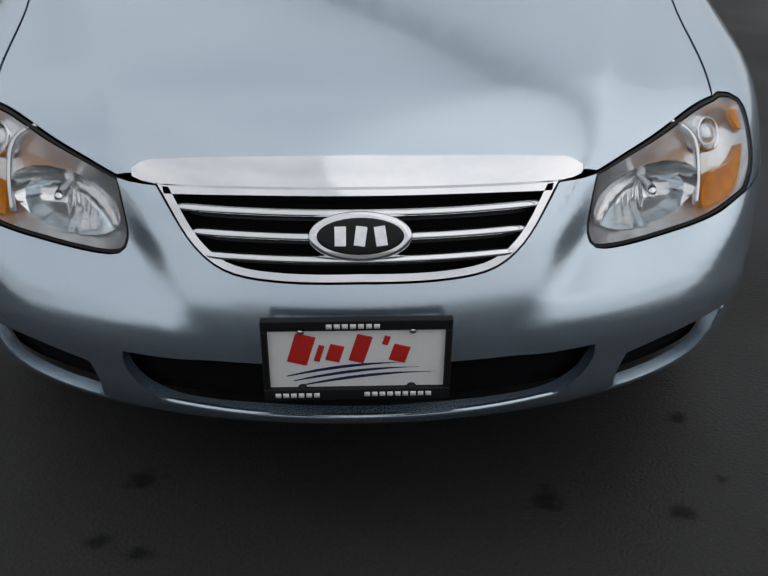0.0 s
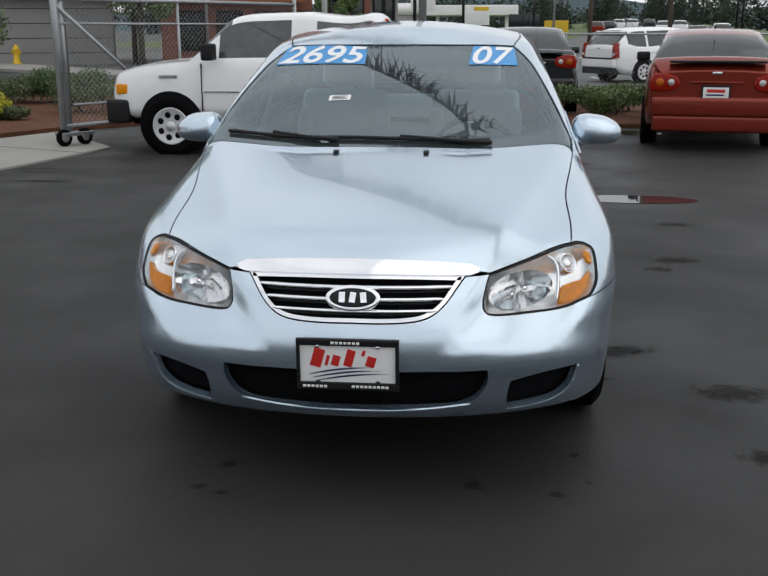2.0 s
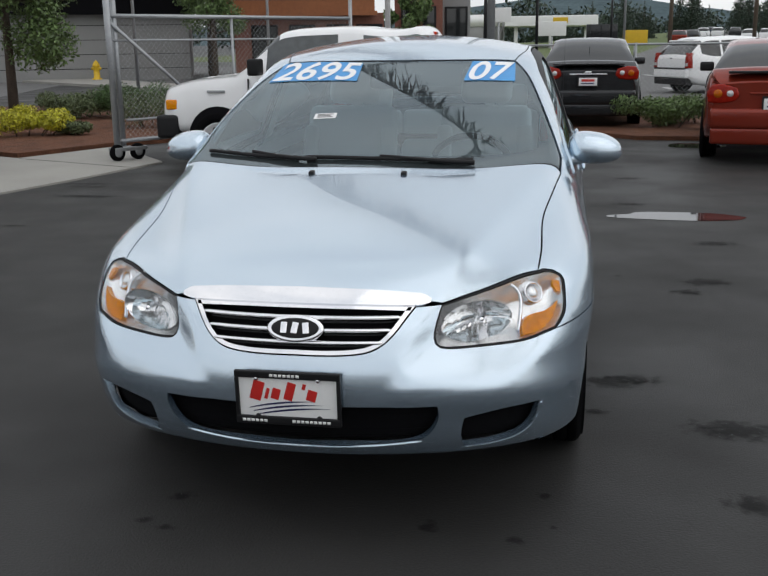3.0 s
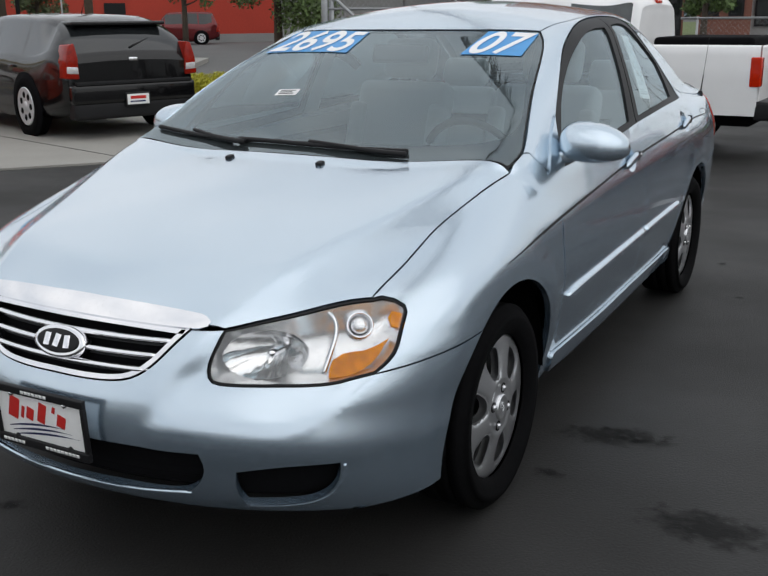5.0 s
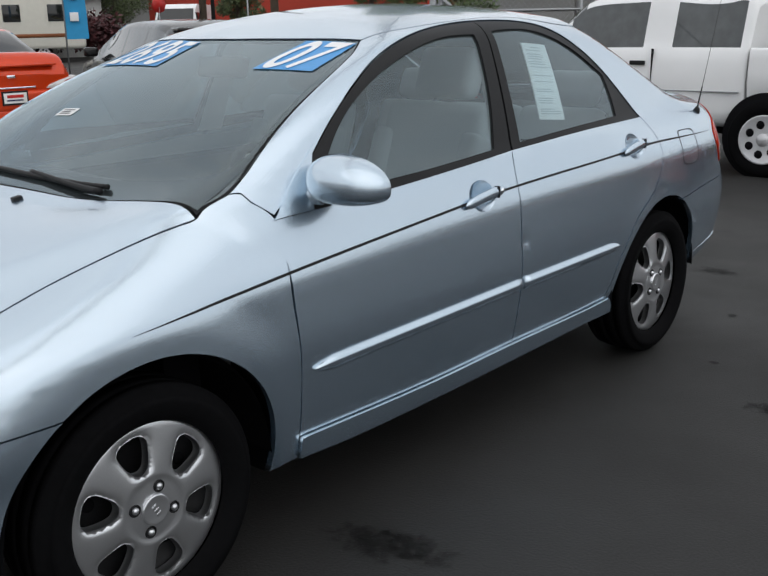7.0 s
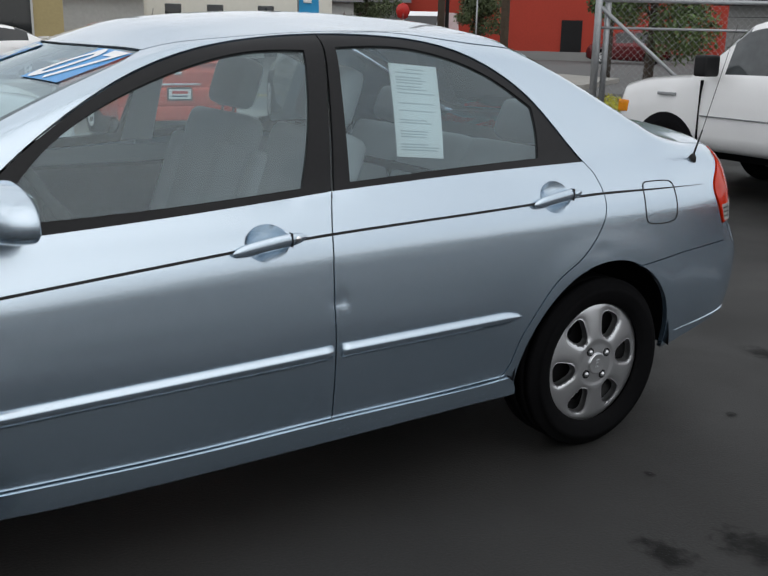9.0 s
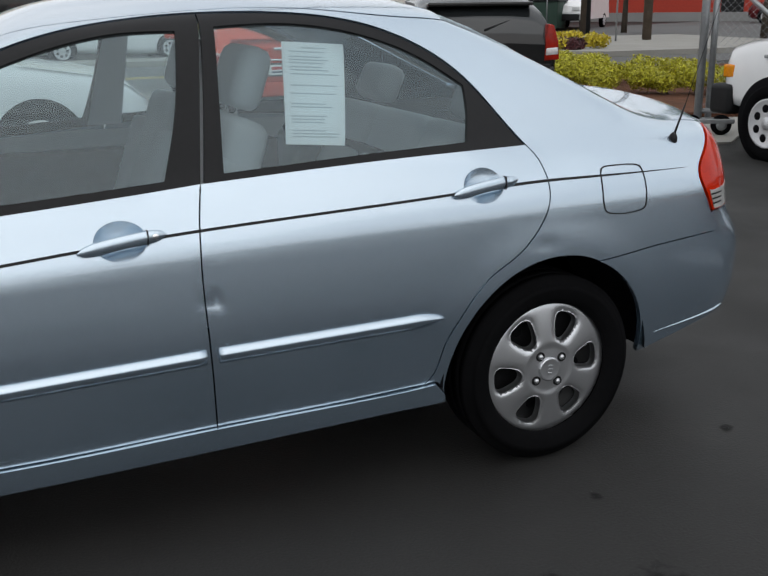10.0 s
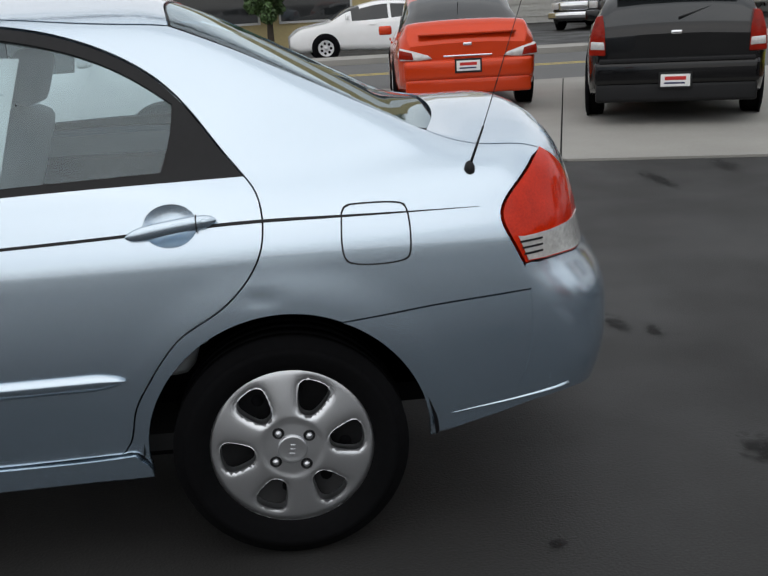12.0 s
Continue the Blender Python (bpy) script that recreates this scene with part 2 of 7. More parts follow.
ease_y = spline([-0.1, 0.0, 0.45, 0.7, 1.0, 1.4, 2.0, 2.4, 3.0, 3.45, 4.05, 4.3, 4.55], [-0.028, -0.027, -0.020, -0.004, 0.020, 0.018, 0.023, 0.020, 0.012, 0.003, -0.011, -0.020, -0.040])


def settle_shape(x, y, z):
    """The last correction of proportions, along the length and in height."""
    return x, y + ease_y(y), z - 0.0625 * np.clip(z - 0.75, 0, 0.28)

# ---- cutting panels out of the solid ----
def link(name, mesh, mat=None, parent=None, label=""):
    ob = new(name, mesh)
    if mat:
        mesh.materials.append(mat)
    if parent:
        ob.parent = parent
    return tagged(ob, label)


def part(name, bm, mat, parent=None, label="", smooth=True):
    me = bpy.data.meshes.new(name)
    bmesh.ops.recalc_face_normals(bm, faces=bm.faces)
    bm.to_mesh(me)
    bm.free()
    me.polygons.foreach_set("use_smooth", [smooth] * len(me.polygons))
    return link(name, me, mat, parent, label)


def thing(name, label, category, at=None, group="", kind=""):
    ob = new(name)
    ob.empty_display_size = 0.2
    if at is not None:
        ob.matrix_world = at
    return tagged(ob, label, category, group, kind)


def catmull(pts, step):
    """A smooth line through the points, in steps."""
    p = np.array(pts, float)
    if len(p) == 2:
        n = max(1, int(np.linalg.norm(p[1] - p[0]) / step))
        return p[0] + (p[1] - p[0]) * np.linspace(0, 1, n + 1)[:, None]
    s = np.r_[0, np.cumsum(np.maximum(np.linalg.norm(np.diff(p, axis=0), axis=1), 1e-6) ** 0.75)]
    n = max(len(p), int(np.linalg.norm(np.diff(p, axis=0), axis=1).sum() / step))
    q = np.linspace(0, s[-1], n + 1)
    return np.stack([spline(s, p[:, i])(q) for i in range(p.shape[1])], 1)


def lift(view, q, sink=0.0):
    """Points on the car's skin, seen from its side (y, z), from above (x, y), from ahead (x, z) or behind (x, z)."""
    o, w = np.zeros((len(q), 3)), np.zeros((len(q), 3))
    if view == "side":
        o[:, 1:], w[:, 0] = q, 1
    elif view == "top":
        o[:, :2], o[:, 2], w[:, 2] = q, 0.5, 1
    else:
        o[:, 0], o[:, 1], o[:, 2] = q[:, 0], 1.0 if view == "front" else 3.4, q[:, 1]
        w[:, 1] = -1 if view == "front" else 1
    return inward(o, w, sink)


def flat_of(chart, p):
    if chart == "wrap":
        return np.stack([p[:, 1], 0.8 * np.arctan2(p[:, 2] - 0.45, p[:, 0])], 1)
    if chart == "lid":
        return p[:, :2].copy()
    sign, mid = (-1, 1.0) if chart == "nose" else (1, 3.4)
    return np.stack([0.9 * np.arctan2(p[:, 0], sign * (p[:, 1] - mid)), p[:, 2]], 1)


def skin_of(chart, q, sink=0.0):
    o, w = np.zeros((len(q), 3)), np.zeros((len(q), 3))
    if chart == "wrap":
        o[:, 1], o[:, 2] = q[:, 0], 0.45
        w[:, 0], w[:, 2] = np.cos(q[:, 1] / 0.8), np.sin(q[:, 1] / 0.8)
    elif chart == "lid":
        o[:, :2], o[:, 2], w[:, 2] = q, 0.5, 1
    else:
        sign, mid = (-1, 1.0) if chart == "nose" else (1, 3.4)
        o[:, 1], o[:, 2] = mid, q[:, 1]
        w[:, 0], w[:, 1] = np.sin(q[:, 0] / 0.9), sign * np.cos(q[:, 0] / 0.9)
    return inward(o, w, sink)


def within(loop, q):
    x, y, hit = q[:, 0], q[:, 1], np.zeros(len(q), bool)
    for (ax, ay), (bx, by) in zip(loop, np.roll(loop, -1, 0)):
        if ay != by:
            hit ^= ((ay > y) != (by > y)) & (x < (bx - ax) * (y - ay) / (by - ay) + ax)
    return hit


def edge_far(loops, q):
    """Each point's distance from the nearest edge of the loops."""
    far = np.full(len(q), 9.0)
    for loop in loops:
        a, b = loop, np.roll(loop, -1, 0)
        for i in range(len(a)):
            d = b[i] - a[i]
            t = np.clip(((q - a[i]) @ d) / max(d @ d, 1e-12), 0, 1)
            far = np.minimum(far, np.linalg.norm(q - a[i] - t[:, None] * d, axis=1))
    return far


def turned(loop, ccw=True):
    x, y = loop.T
    area = (x * np.roll(y, -1) - np.roll(x, -1) * y).sum()
    return loop if (area > 0) == ccw else loop[::-1]


def shrunk(loop, d):
    """A counter-clockwise loop drawn in by d (a clockwise one drawn out)."""
    t = np.roll(loop, -1, 0) - np.roll(loop, 1, 0)
    t /= np.maximum(np.linalg.norm(t, axis=1, keepdims=True), 1e-9)
    return loop + d * np.stack([-t[:, 1], t[:, 0]], 1)


def cut(loops, step):
    """Triangles that fill the first loop but for the others."""
    from mathutils.geometry import delaunay_2d_cdt
    lo, hi = loops[0].min(0), loops[0].max(0)
    gx, gy = np.meshgrid(np.arange(lo[0], hi[0], step), np.arange(lo[1], hi[1], step))
    q = np.stack([gx.ravel(), gy.ravel()], 1)
    keep = within(loops[0], q)
    for h in loops[1:]:
        keep &= ~within(h, q)
    q = q[keep]
    q = q[edge_far(loops, q) > 0.45 * step]
    pts, edges = [], []
    for loop in loops:
        n = len(pts)
        pts += [Vector(v) for v in loop]
        edges += [(n + i, n + (i + 1) % len(loop)) for i in range(len(loop))]
    pts += [Vector(v) for v in q]
    v, _, f, *_ = delaunay_2d_cdt(pts, edges, [], 0, 1e-6)
    v, f = np.array([tuple(a) for a in v]), np.array([t for t in f if len(t) == 3])
    c = v[f].mean(1)
    keep = within(loops[0], c)
    for h in loops[1:]:
        keep &= ~within(h, c)
    return v, f[keep]


def outline(pieces, chart, step=0.02, sym=False):
    """A loop in a chart from pieces seen from this side or that; sym: the pieces run from the middle line to the middle line of one half."""
    p = np.concatenate([lift(view, catmull(pts, step))[: None if sym and i == len(pieces) - 1 else -1] for i, (view, pts) in enumerate(pieces)])
    if sym:
        other = p[::-1][1:-1] * (-1, 1, 1)
        p = np.concatenate([p, other])
    q = flat_of(chart, p)
    keep = np.linalg.norm(q - np.roll(q, 1, 0), axis=1) > 1e-4
    return turned(q[keep])


def panel(name, chart, pieces, mat, parent, holes=(), sym=False, sink=0.0, rim=0.012, hole_rim=0.012, gap=0.0022, step=0.03, flip=False, label="", dish=None, ring=0.0):
    """A sheet of the skin inside the outline, with a turned-in rim. holes: further outlines. dish(far, q): how deep each point lies below
    the skin, by its distance from the edge. flip: the same on the other side."""
    loops = [shrunk(outline(pieces, chart, sym=sym), gap)]
    if ring:
        loops.append(shrunk(loops[0], ring)[::-1])
    for h in holes:
        loops.append(shrunk(turned(outline(h, chart), False), gap * 0.5))
    v, f = cut(loops, step)
    depth = np.full(len(v), sink) if dish is None else sink + dish(edge_far(loops, v), v)
    p = skin_of(chart, v, 0.0)
    nrm = slope(p)
    p = p - nrm * depth[:, None]
    if dish is not None:
        nrm = None
    verts, faces = [p], [f]
    normals = [nrm]
    n = len(p)
    for i, loop in enumerate(loops if rim else ()):
        a = skin_of(chart, loop, 0.0)
        na = slope(a)
        a = a - na * (sink if dish is None else 0)
        b = a - na * (rim if i == 0 else hole_rim)
        t = np.roll(a, -1, 0) - np.roll(a, 1, 0)
        out = np.cross(t, na)
        out /= np.maximum(np.linalg.norm(out, axis=1, keepdims=True), 1e-9)
        k, i0 = len(a), np.arange(len(a))
        i1 = (i0 + 1) % k
        verts += [a, b]
        normals += [out, out]
        faces += [np.stack([n + i0, n + k + i0, n + i1], 1), np.stack([n + i1, n + k + i0, n + k + i1], 1)]
        n += 2 * k
    verts, faces = np.concatenate(verts), np.concatenate(faces)
    # all faces look outwards
    if len(f):
        tri = p[f]
        up = np.cross(tri[:, 1] - tri[:, 0], tri[:, 2] - tri[:, 0])
        wrong = (up * slope(tri.mean(1))).sum(1) < 0
        faces[: len(f)][wrong] = faces[: len(f)][wrong][:, ::-1]
    if flip:
        verts, faces = verts * (-1, 1, 1), faces[:, ::-1]
    me = bpy.data.meshes.new(name)
    me.from_pydata(verts.tolist(), [], faces.tolist())
    me.polygons.foreach_set("use_smooth", [True] * len(me.polygons))
    if nrm is not None:
        nn = np.concatenate(normals) * ((-1, 1, 1) if flip else 1)
        me.normals_split_custom_set_from_vertices(nn.tolist())
    return link(name, me, mat, parent, label)


def box(bm, x0, x1, y0, y1, z0, z1, bevel=0.0, m=None):
    made = bmesh.ops.create_cube(bm, size=1.0, matrix=Matrix.LocRotScale(((x0 + x1) / 2, (y0 + y1) / 2, (z0 + z1) / 2), None, (x1 - x0, y1 - y0, z1 - z0)))
    verts = made["verts"]
    if bevel:
        edges = list({e for v in verts for e in v.link_edges})
        verts = bmesh.ops.bevel(bm, geom=edges, offset=bevel, segments=3, profile=0.6, affect="EDGES")["verts"]
    if m:
        bmesh.ops.transform(bm, matrix=m, verts=verts)
    return verts


def tube(bm, pts, r, sides=8, taper=None, caps=True):
    """A round bar along the points."""
    pts = [Vector(p) for p in pts]
    rings = []
    for i, p in enumerate(pts):
        t = (pts[min(i + 1, len(pts) - 1)] - pts[max(i - 1, 0)]).normalized()
        a = t.cross((0, 0, 1) if abs(t.z) < 0.9 else (1, 0, 0)).normalized()
        b = t.cross(a)
        rad = r if taper is None else r + (taper - r) * i / (len(pts) - 1)
        rings.append([bm.verts.new(p + rad * (math.cos(k * math.tau / sides) * a + math.sin(k * math.tau / sides) * b)) for k in range(sides)])
    for u, w in zip(rings, rings[1:]):
        for k in range(sides):
            bm.faces.new((u[k], u[(k + 1) % sides], w[(k + 1) % sides], w[k]))
    if caps:
        bm.faces.new(rings[0][::-1]), bm.faces.new(rings[-1])
    return bm


def lathe(bm, profile, sides=32, axis="x", at=(0, 0, 0)):
    """A turned body: profile of (along, radius)."""
    rings = []
    for a, r in profile:
        ring = []
        for k in range(sides):
            c, s = math.cos(k * math.tau / sides) * r, math.sin(k * math.tau / sides) * r
            p = (a, c, s) if axis == "x" else (c, a, s) if axis == "y" else (c, s, a)
            ring.append(bm.verts.new(Vector(at) + Vector(p)))
        rings.append(ring)
    for u, w in zip(rings, rings[1:]):
        for k in range(sides):
            bm.faces.new((u[k], u[(k + 1) % sides], w[(k + 1) % sides], w[k]))
    return rings

# ---- the silver-blue sedan ----
car = thing("sedan", "light silver-blue metallic four-door sedan parked on dark asphalt with price stickers", "car")

LAMP_IN = [(0.416, 0.700), (0.403, 0.650), (0.398, 0.608), (0.408, 0.588), (0.440, 0.579), (0.556, 0.576), (0.673, 0.579), (0.722, 0.594)]
LAMP_OUT = [(0.330, 0.598), (0.384, 0.640), (0.434, 0.702), (0.462, 0.738), (0.454, 0.752), (0.424, 0.758)]
LAMP_TOP = [(0.690, 0.424), (0.645, 0.386), (0.552, 0.298), (0.416, 0.188)]
HOOD_GAP = [(0.690, 0.424), (0.697, 0.563), (0.696, 0.74), (0.718, 0.885), (0.740, 1.02), (0.755, 1.128)]
GRILLE = [(0.0, 0.576), (0.17, 0.578), (0.236, 0.592), (0.283, 0.627), (0.316, 0.668), (0.342, 0.700)]
FENDER_GAP = [(1.285, 1.000), (1.345, 0.945), (1.340, 0.804), (1.350, 0.622), (1.370, 0.400), (1.378, 0.316)]
DOOR_GAP = [(2.416, 0.316), (2.402, 0.547), (2.394, 0.708), (2.398, 0.882), (2.418, 1.012)]
REAR_GAP = [(3.062, 0.327), (3.092, 0.366), (3.115, 0.45), (3.155, 0.524), (3.256, 0.648), (3.347, 0.702), (3.42, 0.765), (3.470, 0.849), (3.482, 0.932), (3.468, 1.0), (3.442, 1.037)]
FRAME = [(1.345, 0.955), (1.44, 1.018), (1.538, 1.093), (1.615, 1.154), (1.798, 1.273), (2.044, 1.378), (2.3, 1.424), (2.485, 1.436), (2.728, 1.432), (2.98, 1.395), (3.183, 1.311), (3.292, 1.224), (3.39, 1.10), (3.442, 1.037)]
TAIL_EDGE = [(4.147, 0.758), (4.114, 0.827), (4.090, 0.900), (4.148, 0.978), (4.218, 1.040)]


def arc(hub, a0, a1, r=ARCH):
    return [(hub + r * math.cos(radians(a0 + (a1 - a0) * i / 14)), HUB_Z + r * math.sin(radians(a0 + (a1 - a0) * i / 14))) for i in range(15)]


INTAKE = [("front", [(-0.415, 0.424), (-0.2, 0.427), (0, 0.428), (0.2, 0.427), (0.415, 0.424)]), ("front", [(0.415, 0.424), (0.418, 0.385), (0.395, 0.335), (0.350, 0.302), (0.2, 0.290), (0, 0.287), (-0.2, 0.290), (-0.350, 0.302), (-0.395, 0.335), (-0.418, 0.385), (-0.415, 0.424)])]
FOG = [("front", [(0.492, 0.374), (0.56, 0.386), (0.62, 0.392), (0.706, 0.394)]), ("front", [(0.706, 0.394), (0.694, 0.338), (0.662, 0.298), (0.605, 0.275), (0.489, 0.268)]), ("front", [(0.489, 0.268), (0.482, 0.32), (0.492, 0.374)])]


def mirrored(pieces):
    return [(view, [(-x, y) for x, y in pts]) for view, pts in pieces]


panel("hood", "lid", [("top", [(0, 0.128), (0.18, 0.137), (0.34, 0.164), (0.416, 0.188)]), ("top", LAMP_TOP[::-1]), ("top", HOOD_GAP), ("top", [(0.755, 1.128), (0.60, 1.082), (0.44, 1.052), (0.16, 1.027), (0, 1.022)])], PAINT, car, sym=True, step=0.018)
panel("front_bumper", "nose", [("front", GRILLE), ("front", [(0.342, 0.700), (0.416, 0.700)]), ("front", LAMP_IN), ("side", [(0.330, 0.598), (0.54, 0.612), (0.681, 0.616)]), ("side", arc(HUB_F, 125.5, 190)), ("side", [(0.530, 0.245), (0.43, 0.236), (0.28, 0.236)]), ("front", [(0.735, 0.238), (0.5, 0.243), (0.25, 0.250), (0, 0.252)])],
      PAINT, car, holes=[INTAKE, FOG, mirrored(FOG)], sym=True, hole_rim=0.022, step=0.014)
for flip in (False, True):
    panel("front_fender", "wrap", [("top", HOOD_GAP), ("top", [(0.755, 1.128), (0.757, 1.235)]), ("top", [(0.757, 1.235), (0.764, 1.26), (0.772, 1.285)]), ("side", FENDER_GAP), ("side", [(1.378, 0.316), (1.382, 0.245)]), ("side", [(1.382, 0.245), (1.27, 0.245)]), ("side", arc(HUB_F, -10, 125.5)), ("side", [(0.681, 0.616), (0.54, 0.612), (0.330, 0.598)]), ("side", LAMP_OUT)],
          PAINT, car, flip=flip, step=0.020, rim=0.02)
    # doors: skin with a hollow behind each handle
    for name, edge, hy, hz in (("front_door", [("side", FENDER_GAP[1:]), ("side", [(1.378, 0.316), (2.0, 0.306), (2.416, 0.316)]), ("side", DOOR_GAP), ("side", [(2.418, 1.012), (1.86, 0.972), (1.345, 0.945)])], 2.195, 0.882),
                               ("rear_door", [("side", DOOR_GAP[::-1]), ("side", [(2.416, 0.316), (2.75, 0.318), (3.062, 0.327)]), ("side", REAR_GAP), ("side", [(3.442, 1.037), (2.93, 1.032), (2.418, 1.012)])], 3.255, 0.932)):
        cup = [("side", [(hy + 0.066 * math.cos(k * math.tau / 20), hz + 0.052 * math.sin(k * math.tau / 20)) for k in range(20)] + [(hy + 0.066, hz)])]
        door = panel(name, "wrap", edge, PAINT, car, holes=[cup], flip=flip, hole_rim=0.004)
        panel("handle_cup", "wrap", cup, PAINT, door, flip=flip, gap=-0.001, rim=0, step=0.012, dish=lambda far, q: 0.018 * (1 - np.exp(-far / 0.016)))
        bm = bmesh.new()
        grip = lift("side", catmull([(hy - 0.108, hz - 0.018), (hy - 0.03, hz - 0.006), (hy + 0.05, hz + 0.004), (hy + 0.115, hz + 0.010)], 0.012))
        for i, g in enumerate(grip):
            u = i / (len(grip) - 1)
            half = 0.0205 * (max(0.02, 1 - abs(2 * u - 1) ** 4)) ** 0.5
            ring = [bm.verts.new((g[0] + 0.012 + 0.011 * math.cos(a) * (half / 0.0205), g[1], g[2] + half * math.sin(a))) for a in [k * math.tau / 12 for k in range(12)]]
            if i:
                for k in range(12):
                    bm.faces.new((last[k], last[(k + 1) % 12], ring[(k + 1) % 12], ring[k]))
            last = ring
        grip_ob = part("door_handle", bm, PAINT, door)
        slit = lift("side", np.array([[hy + 0.066, hz + 0.006]]))[0]
        bm = bmesh.new()
        box(bm, slit[0] + 0.004, slit[0] + 0.0245, slit[1] - 0.0015, slit[1] + 0.0015, slit[2] - 0.0205, slit[2] + 0.0205, 0.0005)
        gap_ob = part("handle_joint", bm, BLACK_TRIM, door)
        bm = bmesh.new()
        p = lift("side", np.array([[hy + 0.085, hz + 0.008]]))[0]
        bmesh.ops.create_uvsphere(bm, u_segments=14, v_segments=8, radius=0.009, matrix=Matrix.Translation((p[0] + 0.022, p[1], p[2])) @ Matrix.Diagonal((0.4, 1, 1, 1)))
        lock = part("keyhole", bm, CHROME if name == "front_door" else PAINT, door)
        for o in (grip_ob, gap_ob, lock):
            if flip:
                o.scale.x = -1
    panel("body_side", "wrap", [("side", FRAME), ("side", REAR_GAP[::-1]), ("side", [(3.062, 0.327), (3.10, 0.33), (3.134, 0.285)]), ("side", arc(HUB_R, 184, 66)), ("side", [(3.663, 0.6535), (3.80, 0.666), (3.92, 0.677), (4.051, 0.684), (4.165, 0.690)]), ("side", [(4.165, 0.690), (4.150, 0.762)]), ("side", TAIL_EDGE),
                                   ("top", [(0.658, 4.238), (0.670, 4.05), (0.63, 3.93)]), ("top", [(0.63, 3.93), (0.60, 3.6), (0.545, 3.27)]), ("top", [(0.545, 3.27), (0.575, 3.0), (0.578, 2.6), (0.572, 2.2), (0.535, 1.975)]), ("top", [(0.535, 1.975), (0.575, 1.90), (0.679, 1.527), (0.742, 1.30), (0.757, 1.235)]), ("top", [(0.757, 1.235), (0.764, 1.26), (0.772, 1.285)]), ("side", [(1.285, 1.0), (1.345, 0.955)])],
          PAINT, car, flip=flip, rim=0.018, step=0.026)
    panel("sill", "wrap", [("side", [(1.382, 0.311), (2.0, 0.301), (2.416, 0.311), (3.062, 0.322), (3.095, 0.326)]), ("side", [(3.095, 0.326), (3.13, 0.285)]), ("side", [(3.13, 0.285), (3.134, 0.262)]), ("side", [(3.134, 0.262), (2.4, 0.246), (1.6, 0.238), (1.386, 0.25)]), ("side", [(1.386, 0.25), (1.382, 0.311)])], PAINT, car, flip=flip, sink=-0.012, rim=0.03, gap=-0.003)
    panel("rear_bumper_corner", "wrap", [("side", [(3.663, 0.6525), (3.80, 0.6645), (3.92, 0.6755), (4.051, 0.6825), (4.165, 0.6885)]), ("side", [(4.165, 0.6885), (4.16, 0.5), (4.10, 0.345)]), ("side", [(4.10, 0.345), (3.97, 0.315), (3.885, 0.30)]), ("side", arc(HUB_R, -2, 66))], PAINT, car, flip=flip, rim=0.02, gap=0.0004)
    # side glass in black frames
    for name, edge, pane in (("window_frame", [("side", FRAME[1:8]), ("side", [(2.485, 1.436), (2.448, 1.2), (2.418, 0.99)]), ("side", [(2.418, 0.99), (1.86, 0.95), (1.40, 0.93)]), ("side", [(1.40, 0.93), (1.44, 1.018)])],
                              [("side", [(1.515, 0.988), (1.86, 0.998), (2.327, 1.026)]), ("side", [(2.327, 1.026), (2.38, 1.2), (2.412, 1.392)]), ("side", [(2.412, 1.392), (2.25, 1.388), (2.05, 1.345), (1.82, 1.252), (1.65, 1.14), (1.515, 0.988)])]),
                             ("window_frame", [("side", FRAME[7:]), ("side", [(3.442, 1.037), (3.40, 1.015), (2.93, 1.01), (2.424, 0.99)]), ("side", [(2.424, 0.99), (2.454, 1.2), (2.485, 1.436)])],
                              [("side", [(2.486, 1.034), (2.85, 1.05), (3.236, 1.060)]), ("side", [(3.236, 1.060), (3.262, 1.14), (3.272, 1.215)]), ("side", [(3.272, 1.215), (3.141, 1.299), (2.952, 1.369), (2.73, 1.404), (2.520, 1.401)]), ("side", [(2.520, 1.401), (2.50, 1.2), (2.486, 1.034)])])):
        sash = panel(name, "wrap", edge, BLACK_TRIM, car, holes=[pane], flip=flip, sink=0.003, rim=0.01, hole_rim=0.012)
        pane_ob = panel("side_glass", "wrap", pane, SIDE_GLASS, sash, flip=flip, sink=0.010, rim=0, gap=-0.002)
        pane_ob.visible_shadow = False
    # dark waist stripe, rub strips
    top = [(0.86, 0.7545), (1.05, 0.776), (1.32, 0.803), (1.68, 0.836), (2.09, 0.871), (2.36, 0.890), (3.13, 0.919), (3.39, 0.931), (3.66, 0.930), (4.04, 0.922)]
    panel("waist_stripe", "wrap", [("side", top), ("side", [(y, z - 0.008 * min(1, 6 * min(i, 9 - i) / 9 + 0.1)) for i, (y, z) in enumerate(top)][::-1]), ("side", [(0.86, 0.7537), (0.86, 0.7545)])], BLACK_TRIM, car, flip=flip, sink=-0.0012, rim=0, gap=0, step=0.05)
